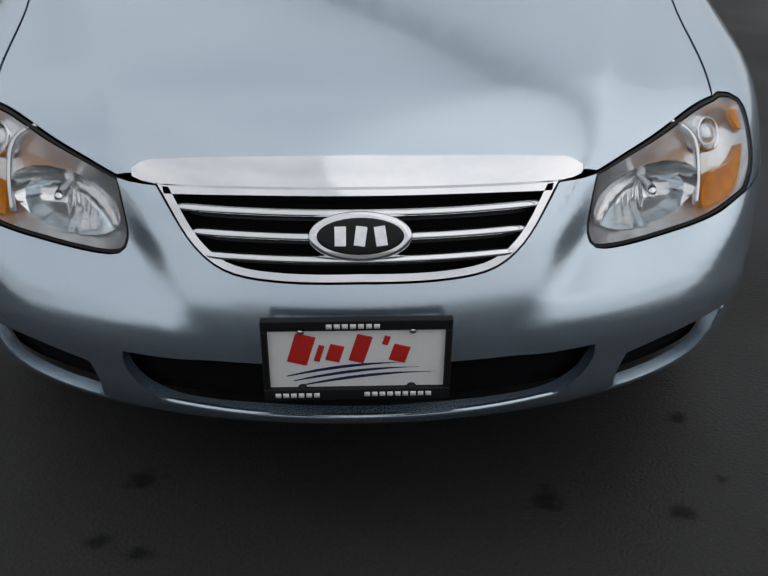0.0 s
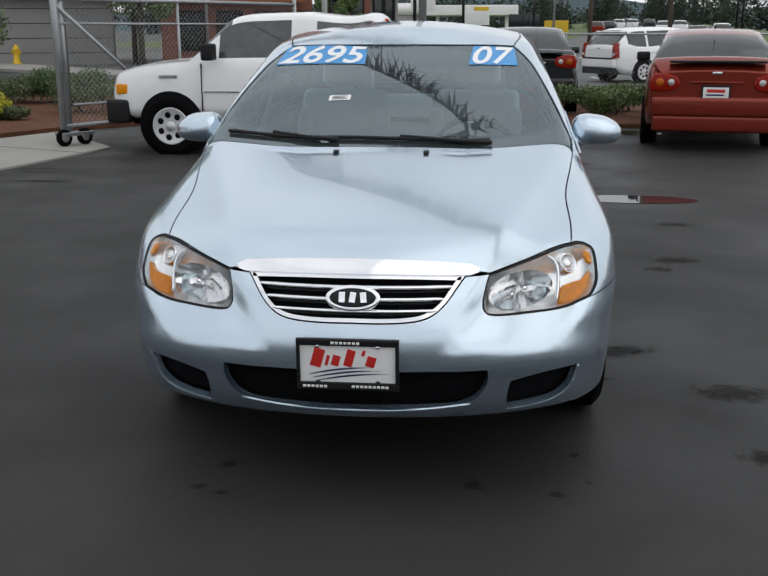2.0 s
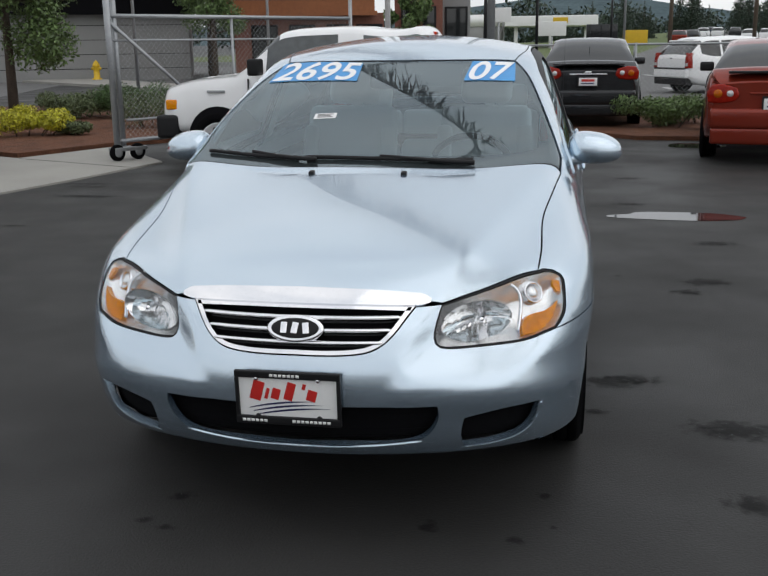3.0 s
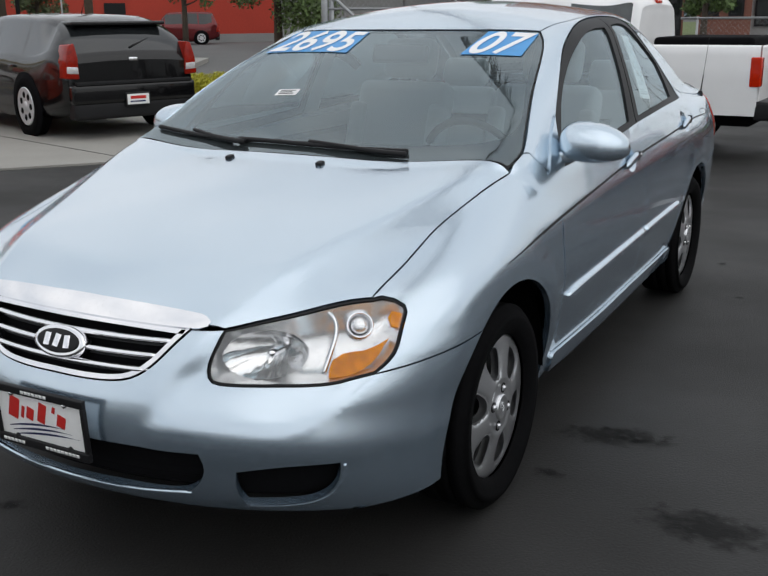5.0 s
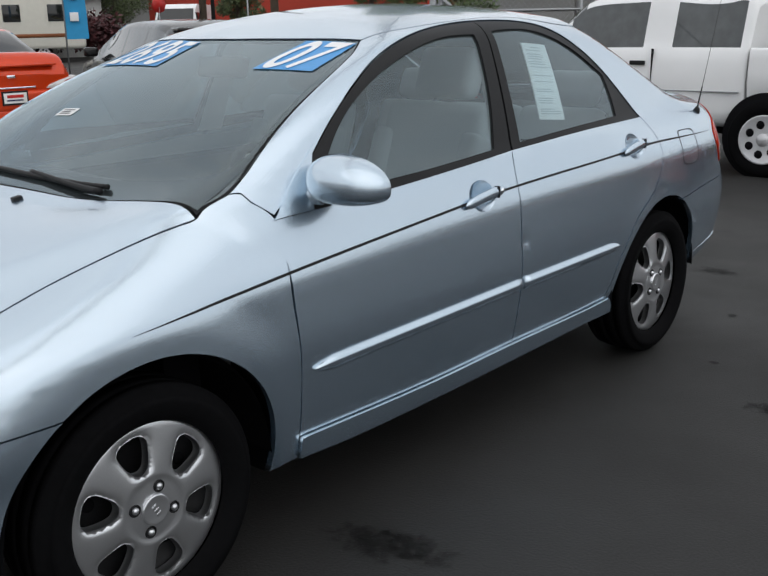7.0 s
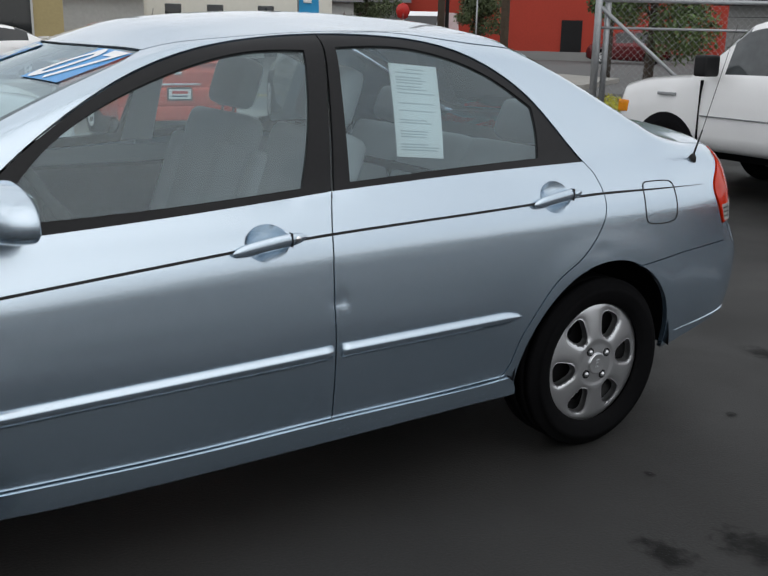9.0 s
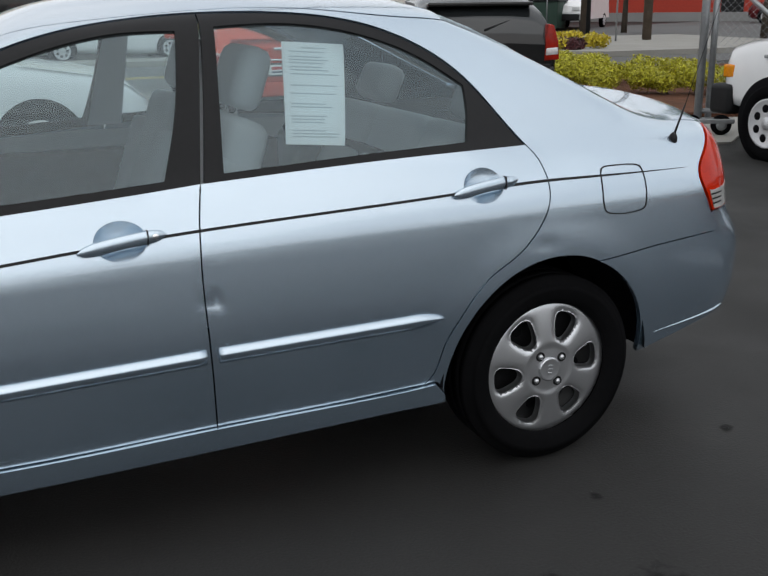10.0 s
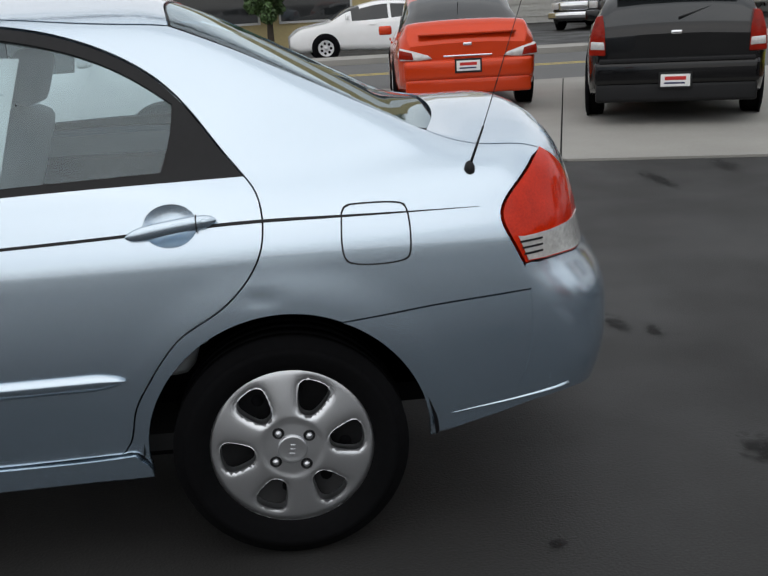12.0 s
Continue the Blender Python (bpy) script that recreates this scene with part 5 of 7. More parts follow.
# traffic island with yellow flowers across the street, and the far road that climbs away
slab("kerb", [(-16.2, 20.2), (-16.6, 16.6), (-18.5, 14.9), (-21.0, 15.0), (-25.5, 19.0), (-24.0, 25.0), (-19.0, 24.5)], -0.02, 0.15, CONCRETE, "concrete traffic island with a kerb")
slab("road", [(1.0, 20.5), (9.0, 16.5), (60, 20), (90, 300), (30, 300), (9.0, 60), (-30, 60), (-32, 56), (-14, 30)], -0.03, 0.010, STREET, "grey asphalt street beyond the fence")
bm = bmesh.new()
ways = [[bm.verts.new((x, y, 0.014 + max(0.0, y - 60) * 0.016)) for x in (3.0 + 0.17 * (y - 56), 3.0 + 0.17 * (y - 56) + 17)] for y in (56, 60, 90, 120, 160, 220, 300)]
for u, w in zip(ways, ways[1:]):
    bm.faces.new((u[0], u[1], w[1], w[0]))
verge = bmesh.new()
for side in (0, 1):
    for u, w in zip(ways, ways[1:]):
        foot = [verge.verts.new((v.co.x + (25 if side else -60), v.co.y, -0.05)) for v in (u[side], w[side])]
        edge = [verge.verts.new(v.co) for v in (u[side], w[side])]
        verge.faces.new((edge[0], edge[1], foot[1], foot[0]))
tagged(part("road", bm, STREET, None, "grey street that climbs away", smooth=False), kind="structure")
tagged(part("verge", verge, GRASS, None, "dry green verges beside the climbing street", smooth=False), kind="structure")
ROAD_WHITE = material("white_road_paint", (0.42, 0.42, 0.41), 0.7, vary=0.2)
for x, y, turn, long in ((4.4, 38.1, 100, 1.2), (4.0, 27.1, 95, 1.1), (5.5, 48.0, 80, 2.0), (8.0, 45.0, 75, 2.2), (7.0, 36.0, 75, 2.0), (9.5, 54.0, 78, 2.4), (6.4, 30.0, 75, 2.0), (11.0, 38.0, 72, 2.2)):
    u, w = Vector((math.cos(radians(turn)), math.sin(radians(turn)))) * long, Vector((-math.sin(radians(turn)), math.cos(radians(turn)))) * 0.09
    slab("road_line", [(x - w.x, y - w.y), (x + w.x, y + w.y), (x + w.x + u.x, y + w.y + u.y), (x - w.x + u.x, y - w.y + u.y)], 0.0, 0.0165, ROAD_WHITE, "white lane dash on the street")
slab("pavement", [(-21.5, 35.5), (-12, 27.5), (1.8, 19.6), (2.6, 20.3), (-11, 29.5), (-20.5, 38.5)], -0.02, 0.10, CONCRETE, "concrete footway along the far street")
slab("pavement", [(1.0, 16.6), (12.0, 15.4), (12.0, 16.6), (1.4, 17.8)], -0.02, 0.10, CONCRETE, "concrete footway beyond the planting")

# planting beds
slab("flower_bed", [(-6.4, 9.33), (-5.68, 10.85), (-4.4, 12.6), (-2.5, 17.0), (-9.5, 19.5), (-12.4, 19.0), (-12.8, 13.5), (-12.6, 11.95), (-8.0, 10.08)], -0.02, 0.075, MULCH, "red-brown bark mulch bed")
slab("flower_bed", [(1.9, 12.2), (12.0, 11.6), (12.0, 15.3), (0.6, 16.6), (-0.6, 14.8)], -0.02, 0.06, MULCH, "bark mulch bed behind the parked cars")

# puddle: a still film of water on the tarmac
WATER = material("shallow_water", (0.020, 0.020, 0.022), 0.03, vary=0)
for cx, cy, a, b, seed in ((1.78, 5.72, 0.56, 0.20, 1), (2.6, 11.4, 0.40, 0.30, 5)):
    bm = bmesh.new()
    ring = []
    for k in range(48):
        ang = k * math.tau / 48
        r = 1 + 0.35 * noise.noise((math.cos(ang) * 1.3, math.sin(ang) * 1.3, seed))
        ring.append(bm.verts.new((cx + a * r * math.cos(ang), cy + b * r * math.sin(ang), 0.004)))
    bm.faces.new(ring)
    tagged(part("puddle", bm, WATER, None, "thin puddle of rainwater on the asphalt", smooth=False), kind="structure")

# oil spots and smears on the tarmac, with ragged soft edges
def stain_material():
    m = material("oil_stain", (0.008, 0.008, 0.008), 0.80, vary=0.4, scale=20, spec=0.15)
    n, l = m.node_tree.nodes, m.node_tree.links
    c, xyz, flat_c, away, ragged, edge = n.new("ShaderNodeTexCoord"), n.new("ShaderNodeSeparateXYZ"), n.new("ShaderNodeCombineXYZ"), n.new("ShaderNodeVectorMath"), n.new("ShaderNodeTexNoise"), n.new("ShaderNodeMath")
    l.new(c.outputs["Generated"], xyz.inputs[0])
    l.new(xyz.outputs["X"], flat_c.inputs["X"])
    l.new(xyz.outputs["Y"], flat_c.inputs["Y"])
    away.operation = "DISTANCE"
    away.inputs[1].default_value = (0.5, 0.5, 0)
    l.new(flat_c.outputs[0], away.inputs[0])
    ragged.inputs["Scale"].default_value, ragged.inputs["Detail"].default_value = 22, 4
    l.new(c.outputs["Object"], ragged.inputs["Vector"])
    edge.operation = "SUBTRACT"
    l.new(ragged.outputs["Fac"], edge.inputs[0])
    l.new(away.outputs["Value"], edge.inputs[1])
    cover_by = n.new("ShaderNodeMapRange")
    cover_by.inputs["From Min"].default_value, cover_by.inputs["From Max"].default_value = 0.08, 0.34
    cover_by.inputs["To Max"].default_value = 0.48
    l.new(edge.outputs[0], cover_by.inputs["Value"])
    l.new(cover_by.outputs["Result"], n["Principled BSDF"].inputs["Alpha"])
    return m


STAIN = stain_material()
spots = [(-0.45, 0.19, 0.05, 0.04), (-0.51, 0.01, 0.045, 0.025), (-0.43, -0.03, 0.04, 0.022), (0.38, 0.10, 0.05, 0.045), (0.65, 0.05, 0.04, 0.03), (0.73, 0.36, 0.035, 0.04), (0.76, 0.15, 0.022, 0.02), (0.92, 1.14, 0.06, 0.035), (1.0, 1.5, 0.19, 0.09), (1.1, 1.56, 0.16, 0.07), (1.44, 1.02, 0.22, 0.13), (1.39, 0.39, 0.11, 0.09), (1.66, 3.40, 0.20, 0.12), (1.52, 3.14, 0.14, 0.08),
         (1.13, 3.5, 0.035, 0.025), (0.93, 4.19, 0.035, 0.03), (0.53, 4.97, 0.16, 0.09), (-0.75, 4.92, 0.14, 0.06), (-0.62, 5.04, 0.12, 0.05), (-1.25, 6.12, 0.10, 0.06), (-4.2, 6.98, 0.34, 0.10), (-3.73, 4.71, 0.16, 0.05), (-3.9, 6.3, 0.5, 0.10), (1.9, 4.6, 0.20, 0.10), (2.3, 2.0, 0.12, 0.08), (0.25, -1.0, 0.05, 0.05), (1.5, 8.0, 0.22, 0.10), (1.4, 6.3, 0.20, 0.10)]
for i, (x, y, a, b) in enumerate(spots):
    bm = bmesh.new()
    bm.faces.new([bm.verts.new((x + a * u, y + b * w, 0.0032 + 0.0001 * i + (0.022 if x < -4 else 0))) for u, w in ((-1, -1), (1, -1), (1, 1), (-1, 1))])
    tagged(part("oil_stain", bm, STAIN, None, "dark oily spot on the asphalt", smooth=False), kind="structure")


# ---- plants ----
def leaf_cloud(blobs, count, size, seed, squash=0.7):
    """Many small leaves on and in a set of balls (centre, radius)."""
    r = np.random.RandomState(seed)
    vol = np.array([b[1] ** 2 for b in blobs])
    pick = r.choice(len(blobs), count, p=vol / vol.sum())
    cen, rad = np.array([b[0] for b in blobs])[pick], np.array([b[1] for b in blobs])[pick]
    d = r.normal(size=(count, 3))
    d /= np.linalg.norm(d, axis=1, keepdims=True)
    p = cen + d * (rad * r.uniform(0.55, 1.12, count))[:, None] * (1, 1, squash)
    u = r.normal(size=(count, 3))
    u /= np.linalg.norm(u, axis=1, keepdims=True)
    w = np.cross(u, d + 0.3 * r.normal(size=(count, 3)))
    w /= np.linalg.norm(w, axis=1, keepdims=True)
    s = size * r.uniform(0.6, 1.4, (count, 1))
    v = np.stack([p - u * s, p + w * s * 0.5, p + u * s, p - w * s * 0.5], 1).reshape(-1, 3)
    f = np.arange(4 * count).reshape(-1, 4)
    me = bpy.data.meshes.new("leaves")
    me.from_pydata(v.tolist(), [], f.tolist())
    return me


def leaf_material(name, color, spread=0.5):
    m = bpy.data.materials.new(name)
    m.use_nodes = True
    n, l = m.node_tree.nodes, m.node_tree.links
    p = n["Principled BSDF"]
    g, h = n.new("ShaderNodeNewGeometry"), n.new("ShaderNodeValToRGB")
    l.new(g.outputs["Random Per Island"], h.inputs["Fac"])
    h.color_ramp.elements[0].color = (*[c * (1 - spread) for c in color], 1)
    h.color_ramp.elements[1].color = (*[c * (1 + spread) for c in color], 1)
    l.new(h.outputs["Color"], p.inputs["Base Color"])
    p.inputs["Roughness"].default_value = 0.6
    p.inputs["Transmission Weight"].default_value = 0.0
    return m


LIME = leaf_material("fresh_green_leaves", (0.095, 0.150, 0.045))
GREEN = leaf_material("green_leaves", (0.055, 0.105, 0.030))
OLIVE = leaf_material("olive_leaves", (0.085, 0.11, 0.045))
YELLOW = leaf_material("yellow_green_leaves", (0.40, 0.38, 0.02), 0.45)
GOLD = leaf_material("golden_flowers", (0.48, 0.38, 0.015))
FIR = leaf_material("dark_fir", (0.020, 0.038, 0.020))
BARK = material("bark", (0.07, 0.055, 0.042), 0.9, vary=0.35, fine=40, bump=0.01)
MAROON = leaf_material("maroon_leaves", (0.07, 0.015, 0.018))


def shrub(x, y, w, d, h, mat, label, seed, leaves=2600, size=0.035):
    """A low clump of leaves on short stems."""
    ob = thing("shrub", label, "shrub", pose(x, y, 0.05), "shrubs in the beds")
    r = random.Random(seed)
    blobs = [((r.uniform(-0.5, 0.5) * w, r.uniform(-0.5, 0.5) * d, h * r.uniform(0.35, 0.62)), h * r.uniform(0.32, 0.5)) for _ in range(max(5, int(9 * w * d)))]
    link("foliage", leaf_cloud(blobs, leaves, size, seed), mat, ob)
    for c, rad in blobs[:6]:
        bm = bmesh.new()
        tube(bm, [(c[0] * 0.5, c[1] * 0.5, -0.05), c], 0.012, 5, 0.005)
        part("stem", bm, BARK, ob)
    return ob


def tree(x, y, h, spread, seed, mat, label, leaves=7000, size=0.07, trunk_r=0.09, clear=0.28):
    """Trunk, limbs and a crown of leaf clumps with gaps."""
    ob = thing("tree", label, "tree", pose(x, y, 0))
    r = random.Random(seed)
    bm = bmesh.new()
    tube(bm, [(0, 0, -0.1), (0.02, 0.01, h * clear), (0.05, -0.03, h * 0.6), (0.02, 0.02, h * 0.92)], trunk_r, 10, trunk_r * 0.2)
    part("trunk", bm, BARK, ob)
    blobs = []
    for i in range(16):
        a, z = i * 2.4, h * (clear + (0.95 - clear) * (i + 0.5) / 16)
        out = spread * (1 - 0.55 * (z / h)) * r.uniform(0.45, 1.0)
        tip = (out * math.cos(a), out * math.sin(a), z + 0.25 * out)
        bm = bmesh.new()
        tube(bm, [(0.02, 0, z - 0.1), (tip[0] * 0.5, tip[1] * 0.5, z + 0.02), tip], trunk_r * 0.3, 6, 0.01)
        part("limb", bm, BARK, ob)
        for k in range(3):
            blobs.append(((tip[0] * r.uniform(0.4, 1.1), tip[1] * r.uniform(0.4, 1.1), tip[2] + r.uniform(-0.2, 0.3) * spread), spread * r.uniform(0.16, 0.34)))
    link("crown", leaf_cloud(blobs, leaves, size, seed, 0.9), mat, ob)
    return ob


tree(-10.6, 16.4, 6.2, 2.5, 7, LIME, "small broadleaf street tree in a mulch bed", 70000, 0.046, 0.12, 0.24)
for x, y, w, d, h, mat, label, seed in ((-8.9, 10.95, 1.9, 0.9, 0.50, YELLOW, "yellow-green mounded shrub in bark mulch", 1), (-7.7, 11.7, 1.2, 1.0, 0.50, YELLOW, "low yellow-green shrub in bark mulch", 2), (-10.6, 11.7, 1.7, 0.9, 0.52, YELLOW, "yellow-green hedge beside the street", 8), (-12.0, 12.7, 1.3, 0.9, 0.5, YELLOW, "yellow-green hedge beside the street", 9), (-9.3, 12.6, 1.6, 1.2, 0.5, YELLOW, "yellow-green mounded shrub in bark mulch", 11), (-8.8, 15.6, 1.6, 1.0, 0.62, OLIVE, "dark green rounded shrub in bark mulch", 3), (-7.5, 15.6, 1.1, 0.9, 0.8, GREEN, "dark green rounded shrub in bark mulch", 14),
                                      (-6.2, 13.6, 1.0, 0.9, 0.72, OLIVE, "grey-green shrub behind the gate", 4), (-5.2, 14.6, 1.2, 1.0, 0.85, OLIVE, "grey-green shrub behind the gate", 5), (-4.0, 15.6, 1.2, 1.0, 0.8, OLIVE, "grey-green shrub behind the gate", 15), (-6.9, 11.9, 0.45, 0.4, 0.3, OLIVE, "small russet shrub in bark mulch", 6),
                                      (2.35, 13.9, 1.1, 0.9, 0.62, LIME, "spreading juniper shrub by the kerb", 10), (3.1, 14.6, 1.0, 0.8, 0.55, OLIVE, "spreading juniper shrub by the kerb", 16), (6.6, 12.9, 1.1, 0.9, 0.7, OLIVE, "spreading juniper shrub by the kerb", 12)):
    shrub(x, y, w, d, h, mat, label, seed, 9000 if w > 1 else 4000, 0.022)
shrub(-18.9, 17.0, 2.6, 1.6, 0.5, GOLD, "golden flowering groundcover on a traffic island", 20, 4200, 0.05)
shrub(-20.8, 18.6, 1.8, 1.2, 0.5, GOLD, "golden flowering groundcover on a traffic island", 21, 2600, 0.05)
shrub(-18.2, 16.6, 1.0, 0.5, 0.45, MAROON, "dark maroon shrub on a traffic island", 22, 1500, 0.05)

# ---- rolling chain-link gate and the fence beyond ----
STEEL = material("galvanised_steel", (0.34, 0.35, 0.36), 0.45, 0.7, 0.15, 20, 120)


def chain_link(x0, x1, z0, z1, pitch, wire):
    """Crossing wires of a chain-link sheet in the plane y = 0."""
    v, f = [], []
    for s in (1, -1):
        c = x0 - (z1 - z0) if s > 0 else x0
        end = x1 if s > 0 else x1 + (z1 - z0)
        while c < end:
            a0, a1 = 0.0, z1 - z0
            lo = max(0.0, (x0 - c) * s if s > 0 else c - x1)
            hi = min(a1, (x1 - c) if s > 0 else c - x0)
            if hi > lo:
                n = len(v)
                for a in (lo, hi):
                    for dx, dy in ((wire, 0), (-wire / 2, wire), (-wire / 2, -wire)):
                        v.append((c + s * a + dx, dy, z0 + a))
                f += [(n, n + 1, n + 4, n + 3), (n + 1, n + 2, n + 5, n + 4), (n + 2, n, n + 3, n + 5)]
            c += pitch
    me = bpy.data.meshes.new("chain_link")
    me.from_pydata(v, [], f)
    return me


gate = thing("rolling_gate", "galvanised chain-link rolling gate on small wheels standing open", "gate", pose(-4.85, 9.12, 0.022, 0, 0, 57))
GL = 4.3
for name, pts, r in (("gate_post", [(0, 0, 0.12), (0, 0, 2.75)], 0.042), ("gate_post", [(GL, 0, 0.12), (GL, 0, 2.1)], 0.03), ("top_rail", [(0, 0, 1.80), (GL, 0, 1.80)], 0.026), ("middle_rail", [(0, 0, 1.50), (GL, 0, 1.50)], 0.014), ("bottom_rail", [(0, 0, 0.24), (GL, 0, 0.24)], 0.026), ("brace", [(0.02, -0.02, 1.72), (1.75, -0.02, 0.30)], 0.022), ("gate_post", [(1.95, 0, 0.24), (1.95, 0, 1.80)], 0.02), ("gate_post", [(0.11, 0.03, 0.12), (0.11, 0.03, 2.30)], 0.034), ("lower_rail", [(0.17, 0, 0.50), (GL, 0, 0.50)], 0.016)):
    bm = bmesh.new()
    tube(bm, pts, r, 12)
    part(name, bm, STEEL, gate)
mesh_ob = link("chain_link", chain_link(0.03, GL, 0.26, 1.78, 0.075, 0.0022), STEEL, gate)
tagged(mesh_ob, kind="stuff")
for x, y in ((-0.07, -0.10), (0.23, -0.10)):
    bm = bmesh.new()
    lathe(bm, [(-0.035, 0.055), (-0.030, 0.095), (-0.02, 0.105), (0.02, 0.105), (0.030, 0.095), (0.035, 0.055)], 24, "y", (x, y, 0.105))
    tyre = part("gate_wheel", bm, RUBBER, gate)
    bm = bmesh.new()
    lathe(bm, [(-0.038, 0.0001), (-0.040, 0.03), (-0.034, 0.058), (0.034, 0.058), (0.040, 0.0001)], 20, "y", (x, y, 0.105))
    part("wheel_hub", bm, STEEL, tyre)
bm = bmesh.new()
box(bm, -0.12, 0.36, -0.14, 0.03, 0.12, 0.17, 0.01)
part("wheel_carrier", bm, STEEL, gate)

fence = thing("chain_link_fence", "long galvanised chain-link fence along the street", "fence", pose(-3.0, 23.0, 0, 0, 0, -2))
for x in np.arange(0, 17.0, 2.8):
    bm = bmesh.new()
    tube(bm, [(x, 0, 0), (x, 0, 1.36)], 0.03, 8)
    part("fence_post", bm, STEEL, fence)
bm = bmesh.new()
tube(bm, [(-0.4, 0, 1.32), (17.0, 0, 1.32)], 0.028, 8)
part("fence_rail", bm, STEEL, fence)
tagged(link("chain_link", chain_link(0, 16.8, 0.05, 1.30, 0.12, 0.0025), STEEL, fence), kind="stuff")

# ---- the other vehicles ----
GLASS_DARK = material("dark_window", (0.014, 0.016, 0.017), 0.04, vary=0.1, coat=0.5)
# pickup panes: the mottled lighter grey paints in what the glass reflects
GLASS_SHEEN = material("sheen_window", (0.065, 0.072, 0.075), 0.04, vary=0.35, scale=3, fine=9, coat=0.6)
DEEP_RED = material("deep_red_lens", (0.26, 0.012, 0.005), 0.12, 0.0, 0.35, 14, 60, spec=0.3)
DULL_AMBER = material("dull_amber_lens", (0.42, 0.10, 0.005), 0.14, 0.0, 0.3, 20, 60, spec=0.3)
CLEAR_LENS = material("clear_lamp_lens", (0.60, 0.58, 0.57), 0.12, 0.3, 0.25, 20, 60)
RIM = material("alloy_rim", (0.62, 0.62, 0.63), 0.35, 0.35, 0.08)


def car_paint(name, color, metal=0.3):
    return material(name, color, 0.22, metal, 0.05, 3, 500, coat=0.6, spec=0.2)


def road_wheel(parent, x, y, r, s, width=0.20, steel=None):
    """A tyre with a five-spoke wheel, at the side s."""
    bm = bmesh.new()
    w = width / 2
    lathe(bm, [(-w, r * 0.62), (-w, r * 0.93), (-w * 0.8, r), (w * 0.8, r), (w, r * 0.93), (w * 1.02, r * 0.80), (w * 0.9, r * 0.66), (w * 0.6, r * 0.62)], 36)
    tyre = part("wheel", bm, RUBBER, parent)
    tyre.matrix_local = pose(x, y, r, 0, 0, 0 if s > 0 else 180)
    bm = bmesh.new()
    lathe(bm, [(w * 0.55, r * 0.66), (w * 1.02, r * 0.655), (w * 1.0, r * 0.61), (w * 0.92, r * 0.56), (w * 0.94, r * 0.25), (w * 0.94, 0.0001)], 30)
    part("rim", bm, steel or RIM, tyre)
    for k in range(7):
        bm = bmesh.new()
        lathe(bm, [(w * 0.90, r * 0.115), (w * 0.955, r * 0.11), (w * 0.955, 0.0001)], 14, "x", (0, 0, 0))
        hole = part("vent", bm, DARK, tyre)
        hole.matrix_local = pose(0, 0, 0, 360 * k / 7) @ pose(0, r * 0.40, 0)
    bm = bmesh.new()
    lathe(bm, [(w * 0.5, r * 0.20), (w * 1.02, r * 0.17), (w * 1.06, 0.0001)], 18)
    part("hub_cap", bm, RIM, tyre)


def loft_shell(ob, L, W, belt, roof, plan, floor, glass_side, screens, mat, wr_drop=0.20, stations=64, pane_mat=None):
    """Body and panes of a car: belt and roof heights and the half width along its length (0 at the tail)."""
    ys = np.linspace(0, L, stations)
    body, panes = bmesh.new(), {}
    rings = []
    for y in ys:
        zb, zr, w, zl = float(belt(y)), float(roof(y)), W / 2 * float(plan(y)), float(floor(y))
        zr = max(zr, zb)
        up = min(1.0, (zr - zb) / 0.35)
        wr = w * (0.93 - wr_drop * up)
        ring = [(w * 0.80, zl), (w * 0.965, zl + 0.05), (w * 0.99, zl + 0.22 * (zb - zl)), (w, zl + 0.55 * (zb - zl)), (w * 0.985, zl + 0.80 * (zb - zl)), (w * 0.955, zb - 0.035), (w * 0.925, zb)]
        a = (w * 0.925, zb)
        for u in (0.33, 0.66, 0.93):
            ring.append((a[0] + (wr - a[0]) * u, a[1] + (zr - 0.045 * up - a[1]) * u))
        ring += [(wr * 0.96, zr - 0.02 * up), (wr * 0.80, zr + 0.006), (wr * 0.45, zr + 0.02), (0, zr + 0.025)]
        rings.append(ring)
    n = len(rings[0])
    grid = {s: [[body.verts.new((s * x, y, z)) for x, z in ring] for ring, y in zip(rings, ys)] for s in (1, -1)}
    for s in (1, -1):
        for i in range(stations - 1):
            ym = (ys[i] + ys[i + 1]) / 2
            tall = float(roof(ym)) - float(belt(ym))
            for j in range(n - 1):
                kind = None
                if 6 <= j <= 8 and tall > 0.06:
                    kind = next((k for k, (a, b) in enumerate(glass_side) if a <= ym <= b), None)
                    kind = None if kind is None else ("side_window", s, kind)
                if kind is None and j >= 9:
                    kind = next((("windscreen" if k else "rear_window", 0, k) for k, (a, b) in enumerate(screens) if a <= ym <= b), None)
                q = [grid[s][i][j], grid[s][i][j + 1], grid[s][i + 1][j + 1], grid[s][i + 1][j]]
                if kind is None:
                    body.faces.new(q)
                else:
                    panes.setdefault(kind, []).append([tuple(v.co) for v in q])
    for i, turn in ((0, 1), (stations - 1, -1)):
        body.faces.new([v for v in grid[1][i]] + [v for v in grid[-1][i][::-1]])
    bmesh.ops.remove_doubles(body, verts=body.verts, dist=1e-4)
    shell = part("body", body, mat, ob)
    for face in shell.data.polygons:
        if len(face.vertices) > 4:
            face.use_smooth = False
    for (name, _, _), quads in panes.items():
        bm = bmesh.new()
        for q in quads:
            bm.faces.new([bm.verts.new(c) for c in q])
        bmesh.ops.remove_doubles(bm, verts=bm.verts, dist=1e-4)
        part(name, bm, pane_mat or GLASS_DARK, ob)
    return shell


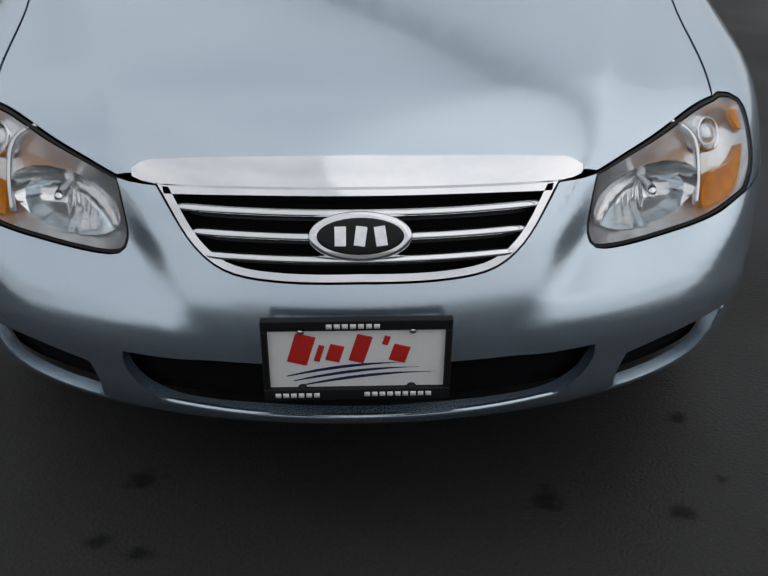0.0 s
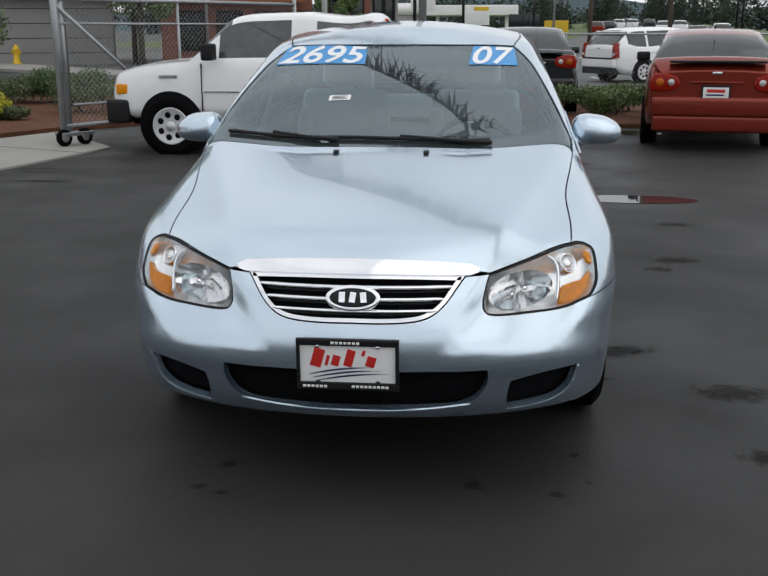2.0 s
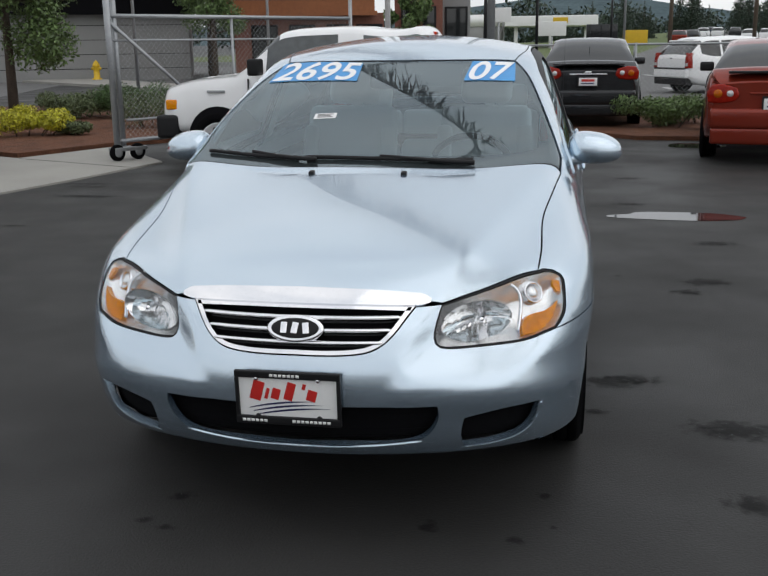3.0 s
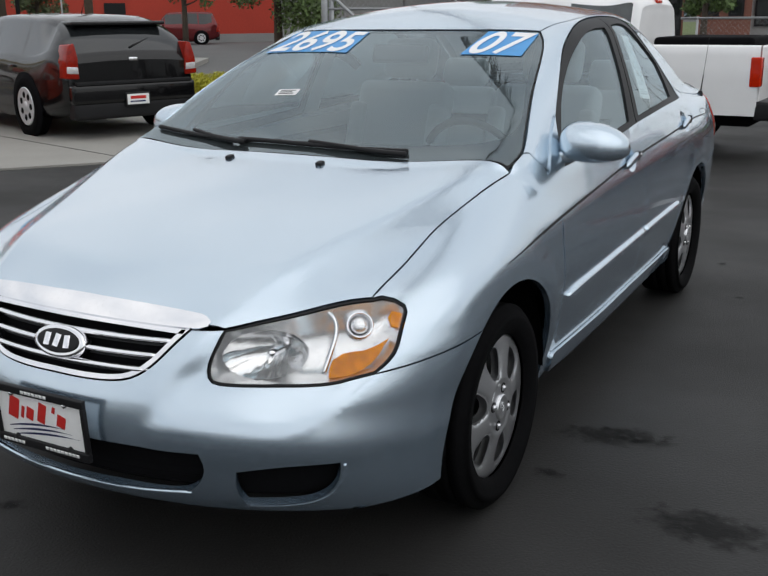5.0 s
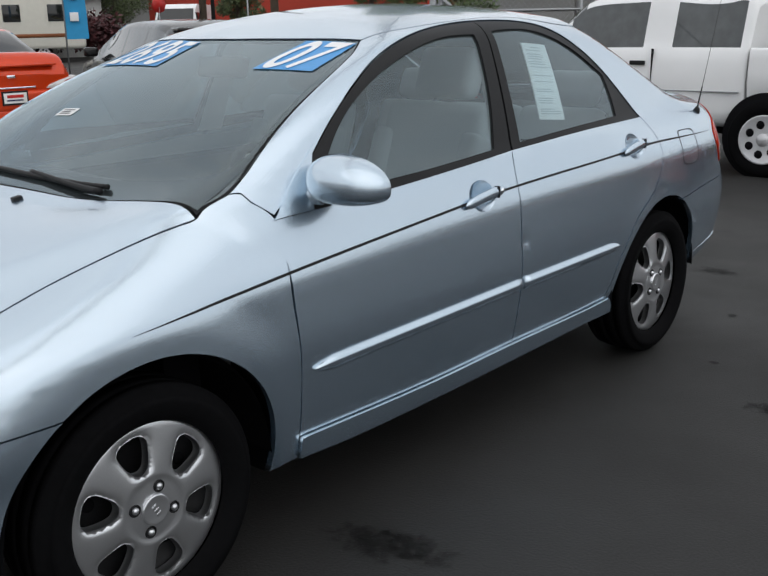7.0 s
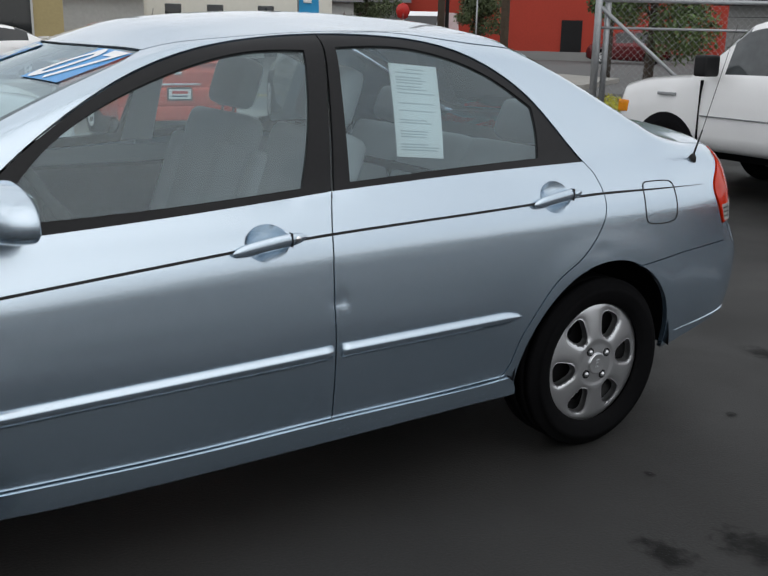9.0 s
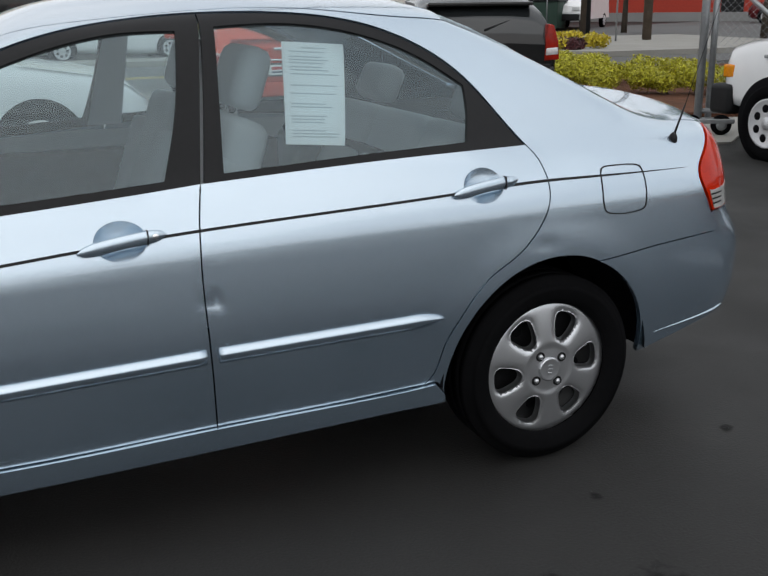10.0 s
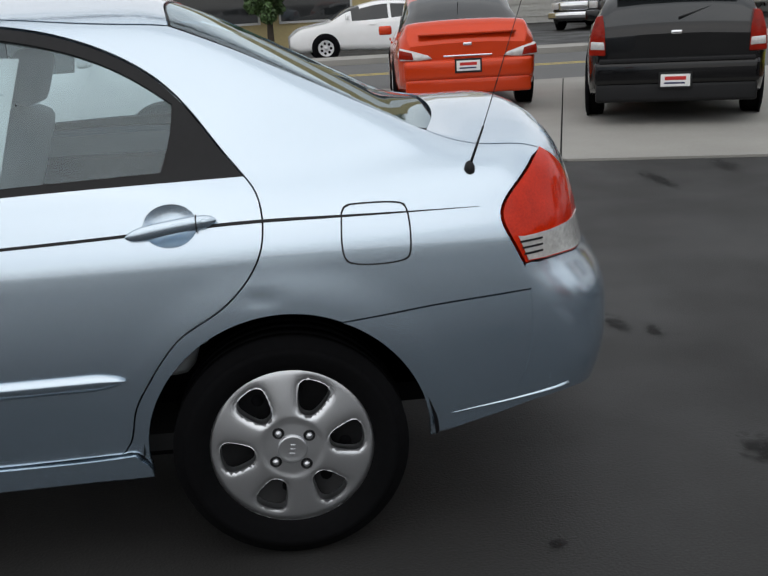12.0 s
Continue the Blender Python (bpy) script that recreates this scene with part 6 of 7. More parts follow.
def lamp_block(ob, name, x0, x1, y0, y1, z0, z1, mat, bevel=0.025, m=None):
    bm = bmesh.new()
    box(bm, x0, x1, y0, y1, z0, z1, bevel, m)
    return part(name, bm, mat, ob)


def prism(ob, name, outline_xz, y0, y1, mat, bevel=0.008):
    """A body of the given outline seen from behind, from y0 to y1."""
    bm = bmesh.new()
    a, b = [bm.verts.new((x, y0, z)) for x, z in outline_xz], [bm.verts.new((x, y1, z)) for x, z in outline_xz]
    bm.faces.new(a), bm.faces.new(b[::-1])
    for i in range(len(a)):
        j = (i + 1) % len(a)
        bm.faces.new((a[i], a[j], b[j], b[i]))
    bmesh.ops.bevel(bm, geom=list(bm.edges), offset=bevel, segments=2, profile=0.6, affect="EDGES")
    return part(name, bm, mat, ob)


def dealer_plate(ob, y, z):
    """A white plate with a dark frame and plain red and blue bars."""
    p = lamp_block(ob, "plate_frame", -0.165, 0.165, y - 0.020, y + 0.004, z - 0.085, z + 0.085, BLACK_TRIM, 0.006)
    sheet = lamp_block(p, "plate_sheet", -0.145, 0.145, y - 0.024, y - 0.010, z - 0.062, z + 0.062, WHITE, 0.003)
    lamp_block(sheet, "red_bar", -0.105, 0.105, y - 0.026, y - 0.012, z + 0.002, z + 0.040, RED_INK, 0.004)
    lamp_block(sheet, "blue_bar", -0.110, 0.095, y - 0.026, y - 0.012, z - 0.036, z - 0.018, BLUE_INK, 0.003)


def passenger_car(name, label, at, paint, L=4.5, W=1.74, H=1.47, shape="sedan", wheel_r=0.31, plate=True, group="cars on the lot", trim=None, extras=True, zl=0.83, zp=0.72, drop=0.0, swept=False):
    """A parked car whose tail is at its origin and whose nose points along +y."""
    ob = thing(name, label, "car", at, group)
    if shape == "sedan":
        belt = spline([0, 0.12, 0.5, 1.0, 2.0, 3.0, 3.4, 4.0, 4.35, 4.5], [0.93, 1.02, 1.035, 1.02, 0.98, 0.95, 0.95, 0.86, 0.74, 0.60])
        roof = spline([0, 0.12, 0.62, 0.85, 1.35, 1.8, 2.3, 2.75, 3.05, 3.45, 3.6, 4.5], [0.8, 1.0, 1.045, 1.16, H - 0.07, H - 0.02, H - 0.03, H - 0.12, 1.22, 0.97, 0.90, 0.5])
        sides, screens = [(0.98, 1.92), (2.0, 2.92)], [(0.68, 1.32), (2.72, 3.42)]
    elif shape == "wagon":
        belt = spline([0, 0.1, 0.6, 1.5, 2.6, 3.3, 4.0, 4.35, 4.5], [0.90, 0.99, 1.01, 1.0, 0.98, 0.97, 0.90, 0.78, 0.60])
        roof = spline([0, 0.08, 0.25, 0.55, 1.0, 1.8, 2.4, 2.8, 3.1, 3.45, 3.6, 4.5], [0.9, 1.02, 1.22, H - 0.07, H - 0.02, H, H - 0.03, H - 0.12, 1.22, 0.99, 0.92, 0.5])
        sides, screens = [(0.45, 1.05), (1.12, 1.95), (2.02, 2.92)], [(0.09, 0.50), (2.72, 3.42)]
    else:
        belt = spline([0, 0.1, 0.6, 1.5, 2.6, 3.3, 4.0, 4.35, 4.5], [1.0, 1.10, 1.12, 1.12, 1.10, 1.09, 1.03, 0.92, 0.72])
        roof = spline([0, 0.07, 0.2, 0.45, 1.0, 1.8, 2.5, 2.85, 3.1, 3.35, 3.5, 4.5], [1.0, 1.15, H - 0.25, H - 0.04, H, H, H - 0.03, H - 0.12, 1.38, 1.11, 1.05, 0.6])
        sides, screens = [(0.35, 1.05), (1.12, 1.95), (2.02, 2.95)], [(0.07, 0.36), (2.76, 3.32)]
    k = L / 4.5
    plan = spline([0, 0.05, 0.18, 0.45, 1.2, 2.5, 3.5, 4.1, 4.38, 4.5], [0.84, 0.89, 0.945, 0.98, 1.0, 1.0, 0.99, 0.95, 0.86, 0.70])
    floor = spline([0, 0.2, 0.6, 4.0, 4.3, 4.5], [0.40, 0.31, 0.22, 0.22, 0.24, 0.34])
    scaled = lambda g: (lambda y: g(y / k))
    waist = lambda y: belt(y / k) - drop
    shell = loft_shell(ob, L, W, waist, scaled(roof), scaled(plan), scaled(floor), [(a * k, b * k) for a, b in sides], [(a * k, b * k) for a, b in screens], paint)
    for y in (0.98 * k, 3.62 * k):
        for s in (1, -1):
            bm = bmesh.new()
            lathe(bm, [(0, wheel_r + 0.055), (0.03, wheel_r + 0.05), (0.03, 0.0001)], 36, "x", (0, 0, 0))
            arch = part("wheel_arch", bm, DARK, ob)
            arch.matrix_local = pose(s * (W / 2 - 0.027), y, wheel_r + 0.01, 0, 0, 0 if s > 0 else 180)
            road_wheel(ob, s * (W / 2 - 0.082), y, wheel_r, s)
    if extras:
        f = W / 1.74
        for s in (1, -1):
            if shape == "sedan" and swept:
                t = prism(ob, "tail_lamp", [(s * f * x, zl + z) for x, z in ((0.42, -0.045), (0.47, 0.0), (0.62, 0.05), (0.80, 0.10), (0.83, 0.02), (0.80, -0.05), (0.60, -0.06))], -0.030, 0.24, CLEAR_LENS, 0.012)
                prism(t, "stop_lens", [(s * f * x, zl + z) for x, z in ((0.64, -0.05), (0.66, 0.04), (0.81, 0.08), (0.82, -0.03))], -0.036, 0.20, DEEP_RED, 0.01)
            elif shape == "sedan":
                t = prism(ob, "tail_lamp", [(s * f * x, zl + z) for x, z in ((0.43, -0.02), (0.46, 0.07), (0.62, 0.115), (0.76, 0.105), (0.81, 0.02), (0.79, -0.10), (0.62, -0.105), (0.48, -0.08))], -0.024, 0.26, DEEP_RED, 0.022)
                for x, r, mat in ((0.54, 0.034, CLEAR_LENS), (0.68, 0.042, DULL_AMBER)):
                    bm = bmesh.new()
                    lathe(bm, [(-0.024, r * 1.15), (-0.034, r), (-0.040, r * 0.6), (-0.042, 0.0001)], 20, "y", (s * f * x, 0, zl + 0.005))
                    part("round_lens", bm, mat, t)
            else:
                e = W / 1.86
                t = prism(ob, "tail_lamp", [(s * e * x, zl + z) for x, z in ((0.70, -0.16), (0.71, 0.08), (0.735, 0.25), (0.80, 0.235), (0.855, 0.05), (0.87, -0.15))], -0.020, 0.26, DEEP_RED, 0.018)
                prism(t, "reverse_lens", [(s * e * x, zl + z) for x, z in ((0.71, -0.10), (0.716, -0.02), (0.85, -0.01), (0.855, -0.09))], -0.028, 0.10, CLEAR_LENS, 0.01)
            a, b = sorted((s * W / 2 * 0.96, s * (W / 2 + 0.16)))
            lamp_block(ob, "door_mirror", a, b, 3.0 * k, 3.10 * k, 0.99 - drop, 1.12 - drop, trim or paint, 0.035)
            for y in (1.25 * k, 2.35 * k):
                a, b = sorted((s * W / 2 * 0.985, s * (W / 2 + 0.012)))
                lamp_block(ob, "door_handle", a, b, y, y + 0.17, 0.83, 0.86, trim or paint, 0.008)
        lamp_block(ob, "rear_bumper", -W / 2 * 0.88, W / 2 * 0.88, -0.055, 0.12, 0.42, 0.66, paint, 0.05)
        lamp_block(ob, "bumper_skirt", -W / 2 * 0.86, W / 2 * 0.86, -0.035, 0.16, 0.24, 0.44, paint if shape == "sedan" else BLACK_TRIM, 0.04)
        if plate:
            dealer_plate(ob, -0.020 if shape == "sedan" and zp > 0.66 else -0.052, zp if shape == "sedan" else 0.46)
        if shape == "sedan":
            lamp_block(ob, "trunk_handle", -0.30, 0.30, -0.020, 0.02, zp + 0.105, zp + 0.13, CHROME if trim is None else paint, 0.008)
            lamp_block(ob, "trunk_spoiler", -W / 2 * 0.66, W / 2 * 0.66, -0.02, 0.14, 1.050 - drop, 1.080 - drop, trim or paint, 0.012)
        else:
            bm = bmesh.new()
            tube(bm, [(0.02, 0.10, 1.07), (0.35, 0.22, 1.17)], 0.012, 6)
            part("rear_wiper", bm, BLACK_TRIM, ob)
            lamp_block(ob, "roof_spoiler", -W / 2 * 0.66, W / 2 * 0.66, 0.26, 0.62, H - 0.13, H - 0.085, paint, 0.02)
            lamp_block(ob, "bumper_strip", -W / 2 * 0.82, W / 2 * 0.82, -0.062, 0.02, 0.645, 0.685, BLACK_TRIM, 0.01)
        bm = bmesh.new()
        tube(bm, [(0, 1.2 * k, H), (0, 1.05 * k, H + 0.18)], 0.006, 6, 0.003)
        part("roof_aerial", bm, BLACK_TRIM, ob)
        lamp_block(ob, "trunk_badge", -0.055, 0.055, -0.022, 0.03, 0.915 - drop, 0.955 - drop, CHROME, 0.012)
    return ob


def across(x, y, heading, z=0.0):
    """A pose whose +y looks along the heading, in degrees from +x."""
    return pose(x, y, z, 0, 0, heading - 90)


RED_CAR = car_paint("brick_red_paint", (0.22, 0.028, 0.014), 0.45)
ORANGE_CAR = car_paint("orange_red_paint", (0.62, 0.050, 0.008), 0.25)
BLACK_CAR = car_paint("black_paint", (0.004, 0.004, 0.0045), 0.0)
WHITE_CAR = car_paint("white_paint", (0.86, 0.86, 0.86), 0.0)
CHARCOAL = car_paint("charcoal_paint", (0.022, 0.023, 0.025), 0.4)
NAVY = car_paint("navy_paint", (0.018, 0.035, 0.065), 0.4)
passenger_car("red_sedan", "brick-red sedan with a black spoiler and dealer plate", across(3.2, 9.2, 80), RED_CAR, 4.4, 1.66, 1.44, trim=BLACK_TRIM, zl=0.82, zp=0.71)
passenger_car("black_sedan", "glossy charcoal compact sedan parked with its tail to the lot", across(1.20, 13.7, 88), CHARCOAL, 4.3, 1.72, 1.48, zl=0.92, zp=0.79)
passenger_car("black_wagon", "glossy black station wagon on the concrete apron", across(-6.6, 7.5, 160, 0.022), BLACK_CAR, 5.0, 1.86, 1.46, "wagon", 0.36, zl=0.88)
passenger_car("orange_sedan", "bright orange-red compact sedan with a spoiler and dealer plate", across(-8.8, 5.75, 175, 0.022), ORANGE_CAR, 4.5, 1.80, 1.46, zl=0.72, zp=0.58, drop=0.10, swept=True)
passenger_car("white_sedan", "white sedan standing on the concrete apron", across(-6.3, -1.2, 86, 0.022), WHITE_CAR, 4.7, 1.80, 1.45, plate=False)
passenger_car("white_sedan", "white sedan parked at the kerb across the street", across(-23.3, 8.2, -88, 0.0), WHITE_CAR, 4.6, 1.78, 1.42, plate=False, group="cars across the street")
passenger_car("white_hatchback", "white hatchback on the far street", across(3.7, 25.0, 28), WHITE_CAR, 4.2, 1.70, 1.48, "wagon", 0.31, plate=False, group="cars on the street")
passenger_car("maroon_suv", "dark red sport utility car parked before a red building", across(-33.0, 43.0, 222), car_paint("maroon_paint", (0.13, 0.014, 0.016), 0.4), 4.4, 1.8, 1.75, "suv", 0.36, plate=False, group="cars across the street")
# far traffic on the climbing street
CLIMB = lambda y: max(0.0, y - 60) * 0.016
far = [(13.0, 106, RED_CAR), (14.8, 110, CHARCOAL), (19.9, 139, WHITE_CAR), (22.1, 141, WHITE_CAR), (24.1, 139, CHARCOAL), (21.0, 111, WHITE_CAR), (23.6, 115, WHITE_CAR), (23.1, 154, NAVY), (16.0, 70, CHARCOAL), (21.0, 84, WHITE_CAR)]
for x, y, paint in far:
    passenger_car("distant_car", "small distant car in traffic on the far street", across(x, y, 80, CLIMB(y) + 0.02), paint, 4.4, 1.8, 1.5, "wagon", plate=False, group="traffic", extras=False)


# ---- white pickup ----
def pickup(label, at, paint):
    """A regular-cab pickup; the rear axle is over its origin, the nose along +y."""
    ob = thing("pickup_truck", label, "pickup truck", at, "cars on the lot")
    W, floor_z = 1.70, 0.46
    # cab with hood: one loft from the cab's back to the nose
    y0, CL = 0.22, 3.24
    belt = spline([0, 1.2, 1.88, 2.23, 2.58, 2.90, 3.08, 3.18, 3.24], [1.13, 1.13, 1.12, 1.105, 1.075, 1.03, 0.98, 0.92, 0.82])
    roof = spline([0, 0.05, 0.20, 0.8, 1.3, 1.63, 1.78, 2.22, 2.32, 3.24], [1.50, 1.575, 1.605, 1.62, 1.62, 1.60, 1.555, 1.13, 1.06, 0.6])
    plan = spline([0, 0.2, 1.9, 2.58, 3.0, 3.16, 3.24], [0.965, 0.98, 0.99, 0.985, 0.965, 0.92, 0.84])
    holder = new("cab")
    holder.parent = ob
    holder.location.y = y0
    loft_shell(holder, CL, W, belt, roof, plan, lambda y: floor_z - 0.05, [(0.10, 0.74), (1.04, 1.90)], [(9, 9.1), (1.76, 2.22)], paint, 0.15, 110, GLASS_SHEEN)
    bm = bmesh.new()
    bm.faces.new([bm.verts.new((x, y0 - 0.012, z)) for x, z in ((-0.58, 1.17), (-0.53, 1.51), (0.53, 1.51), (0.58, 1.17))])
    part("rear_window", bm, GLASS_DARK, holder)
    # load bed: two sides, tailgate, floor
    for s in (1, -1):
        bm = bmesh.new()
        a, b = sorted((s * W / 2 * 0.86, s * W / 2 * 0.985))
        # outer skin bulges over the wheel
        ys = np.linspace(-1.0, y0 - 0.03, 30)
        rows = []
        for y in ys:
            arch = max(0.46, 0.33 + math.sqrt(max(0, 0.41**2 - y * y)))
            rows.append([bm.verts.new((s * W / 2 * f, y, z)) for f, z in ((0.97, arch), (1.0, max(arch + 0.01, 0.80)), (1.0, 0.92), (0.985, 1.03), (0.985, 1.11), (0.96, 1.13), (0.88, 1.13), (0.87, 0.66))])
        for u, w in zip(rows, rows[1:]):
            for k in range(7):
                bm.faces.new((u[k], u[k + 1], w[k + 1], w[k]))
        part("bed_side", bm, paint, ob)
        lamp_block(ob, "tail_lamp", *sorted((s * W / 2 * 0.84, s * W / 2 * 1.008)), -1.02, -0.92, 0.74, 1.02, RED_LENS, 0.015)
        lamp_block(ob, "turn_signal", *sorted((s * W / 2 * 0.80, s * W / 2 * 0.965)), y0 + CL - 0.22, y0 + CL - 0.07, 0.70, 0.82, AMBER, 0.02)
        lamp_block(ob, "door_mirror", *sorted((s * W / 2 * 1.0, s * (W / 2 + 0.20))), 2.12, 2.26, 1.10, 1.29, BLACK_TRIM, 0.03)
        lamp_block(ob, "door_handle", *sorted((s * W / 2 * 0.985, s * (W / 2 + 0.015))), 1.20, 1.36, 0.97, 1.01, BLACK_TRIM, 0.01)
        lamp_block(ob, "fender_mark", *sorted((s * W / 2 * 0.975, s * (W / 2 + 0.006))), 2.62, 2.84, 0.90, 0.93, STEEL, 0.006)
        lamp_block(ob, "door_joint", *sorted((s * W / 2 * 0.96, s * (W / 2 + 0.002))), 2.32, 2.328, 0.50, 1.06, DARK, 0.0)
        lamp_block(ob, "door_joint", *sorted((s * W / 2 * 0.96, s * (W / 2 + 0.002))), 1.13, 1.138, 0.50, 1.12, DARK, 0.0)
        lamp_block(ob, "trim_line", *sorted((s * W / 2 * 0.97, s * (W / 2 + 0.004))), y0 + 0.05, 2.30, 0.735, 0.745, STEEL, 0.0)
        if s > 0:
            lamp_block(ob, "fuel_flap", s * W / 2 * 0.97, s * (W / 2 + 0.005), 0.72, 0.87, 0.83, 0.98, paint, 0.004)
            lamp_block(ob, "price_sheet", s * W / 2 * 0.90, s * W / 2 * 0.91, 0.86, 0.95, 1.18, 1.44, WHITE, 0.0)
        for y in (0.0, 2.72):
            bm = bmesh.new()
            lathe(bm, [(0, 0.395), (0.03, 0.385), (0.03, 0.0001)], 36, "x")
            arch_ob = part("wheel_arch", bm, DARK, ob)
            arch_ob.matrix_local = pose(s * (W / 2 - 0.030), y, 0.355, 0, 0, 0 if s > 0 else 180)
            road_wheel(ob, s * (W / 2 - 0.09), y, 0.335, s, 0.225)
    lamp_block(ob, "tailgate", -W / 2 * 0.84, W / 2 * 0.84, -1.0, -0.93, 0.50, 1.12, paint, 0.02)
    lamp_block(ob, "bed_floor", -W / 2 * 0.86, W / 2 * 0.86, -0.95, y0 - 0.03, 0.60, 0.64, DARK, 0.0)
    lamp_block(ob, "bed_front", -W / 2 * 0.86, W / 2 * 0.86, y0 - 0.10, y0 - 0.04, 0.60, 1.11, paint, 0.01)
    lamp_block(ob, "rear_bumper", -W / 2 * 0.98, W / 2 * 0.98, -1.15, -0.98, 0.42, 0.60, BLACK_TRIM, 0.03)
    lamp_block(ob, "front_bumper", -W / 2 * 1.0, W / 2 * 1.0, y0 + CL - 0.22, y0 + CL + 0.06, 0.36, 0.64, BLACK_TRIM, 0.05)
    lamp_block(ob, "grille", -0.5, 0.5, y0 + CL - 0.06, y0 + CL + 0.02, 0.66, 0.86, BLACK_TRIM, 0.02)
    lamp_block(ob, "frame_rail", -0.55, 0.55, -0.9, 3.3, 0.33, 0.48, DARK, 0.0)
    bm = bmesh.new()
    box(bm, -0.66, 0.66, -0.90, 0.08, 0.66, 1.20, 0.05)
    part("bed_load", bm, RUBBER, ob, "black covered load in the bed")
    lamp_block(ob, "stop_lamp", -0.10, 0.10, y0 - 0.005, y0 + 0.06, 1.535, 1.57, RED_LENS, 0.01)
    return ob


pickup("white pickup truck with black bumpers and a covered load", across(-0.50, 9.25, 178), WHITE_CAR)

# ---- buildings and distance ----
def wall_block(ob, name, x0, x1, y0, y1, z0, z1, mat, bevel=0.0):
    bm = bmesh.new()
    box(bm, x0, x1, y0, y1, z0, z1, bevel)
    return part(name, bm, mat, ob, smooth=False)


def window(ob, x, z, w, h, y=-0.02, frame=None):
    """A framed pane set in a wall that faces -y."""
    f = wall_block(ob, "window", x - w / 2 - 0.08, x + w / 2 + 0.08, y - 0.06, y + 0.06, z - 0.08, z + h + 0.08, frame or BLACK_TRIM)
    wall_block(f, "pane", x - w / 2, x + w / 2, y - 0.075, y - 0.062, z, z + h, GLASS_DARK)


def facing(x, y, turn):
    """The pose of a building whose front looks along -y turned by so many degrees."""
    return pose(x, y, 0, 0, 0, turn)


RUST = material("rust_brown_cladding", (0.27, 0.095, 0.035), 0.6, vary=0.18, scale=0.6, fine=8)
BRICK = material("red_brown_brick", (0.20, 0.085, 0.06), 0.85, vary=0.25, scale=1.0, fine=14, bump=0.01)
GREY_WALL = material("grey_render", (0.27, 0.27, 0.265), 0.85, vary=0.08, scale=1, fine=20)
RED_ROOF = material("red_metal_roof", (0.42, 0.085, 0.06), 0.45, vary=0.1)
RED_WALL = material("brick_red_paint_wall", (0.42, 0.045, 0.025), 0.75, vary=0.12, scale=0.5, fine=10)
TAN = material("tan_render", (0.42, 0.34, 0.17), 0.85, vary=0.1, scale=0.6, fine=12)
PALE = material("pale_siding", (0.55, 0.55, 0.53), 0.7, vary=0.1)
SLATE = material("grey_shingles", (0.12, 0.12, 0.125), 0.9, vary=0.2, fine=30)

# rust-brown two-storey hall with a brick base
hall = thing("apartment_hall", "two-storey rust-brown clad building on a brick base", "building", facing(-12.1, 35.6, 14))
wall_block(hall, "base", 0, 6.0, 0, 12, 0, 2.6, BRICK)
wall_block(hall, "upper_wall", -0.3, 5.6, -0.5, 12, 2.6, 9.5, RUST)
for z in np.arange(3.1, 9.5, 0.55):
    wall_block(hall, "cladding_joint", -0.3, 5.6, -0.515, -0.49, z, z + 0.03, BRICK)
wall_block(hall, "eave_trim", -0.4, 5.7, -0.56, -0.40, 2.50, 2.66, RUST)
window(hall, 3.5, 3.9, 0.5, 1.3, -0.5)
for x in (1.2, 2.7, 4.2, 5.4):
    window(hall, x, 0.7, 0.9, 1.4)
tower = thing("brick_block", "tall red-brown brick building with narrow windows", "building", facing(-6.1, 38.6, 8))
wall_block(tower, "wall", 0, 2.0, 0, 10, 0, 10, BRICK)
for z in (1.4, 4.2, 7.0):
    window(tower, 0.55, z, 0.4, 1.4)
    window(tower, 1.45, z, 0.4, 1.4)
wall_block(tower, "side_block", 2.0, 3.2, 1.0, 10, 0, 9, GREY_WALL)
for z in (1.0, 3.4, 5.8):
    window(tower, 2.6, z, 0.8, 1.8, 1.0)

# grey hall with a red metal roof
barn = thing("red_roof_building", "low grey building with a red ribbed metal roof", "building", facing(-23.6, 35.4, 20))
wall_block(barn, "wall", 0, 9.0, 0, 9, 0, 3.3, GREY_WALL)
wall_block(barn, "fascia", -0.5, 9.5, -0.5, -0.3, 2.75, 3.42, DARK)
bm = bmesh.new()
q = [bm.verts.new(v) for v in ((-0.5, -0.55, 3.4), (9.6, -0.55, 3.4), (9.6, 4.5, 5.3), (-0.5, 4.5, 5.3))]
bm.faces.new(q)
q2 = [bm.verts.new(v) for v in ((9.55, -0.5, 3.3), (9.55, 9.5, 3.3), (9.55, 4.5, 5.25))]
bm.faces.new(q2)
roof_ob = part("roof", bm, RED_ROOF, barn, smooth=False)
for x in np.arange(-0.3, 9.4, 0.42):
    bm = bmesh.new()
    u = 1.0
    tube(bm, [(x, -0.55, 3.42), (x, -0.55 + 5.05 * u, 3.42 + 1.9 * u)], 0.035, 5)
    part("roof_rib", bm, RED_ROOF, roof_ob)
for z in np.arange(0.5, 3.2, 0.6):
    wall_block(barn, "wall_joint", 0, 9.0, -0.012, 0.0, z, z + 0.02, DARK)

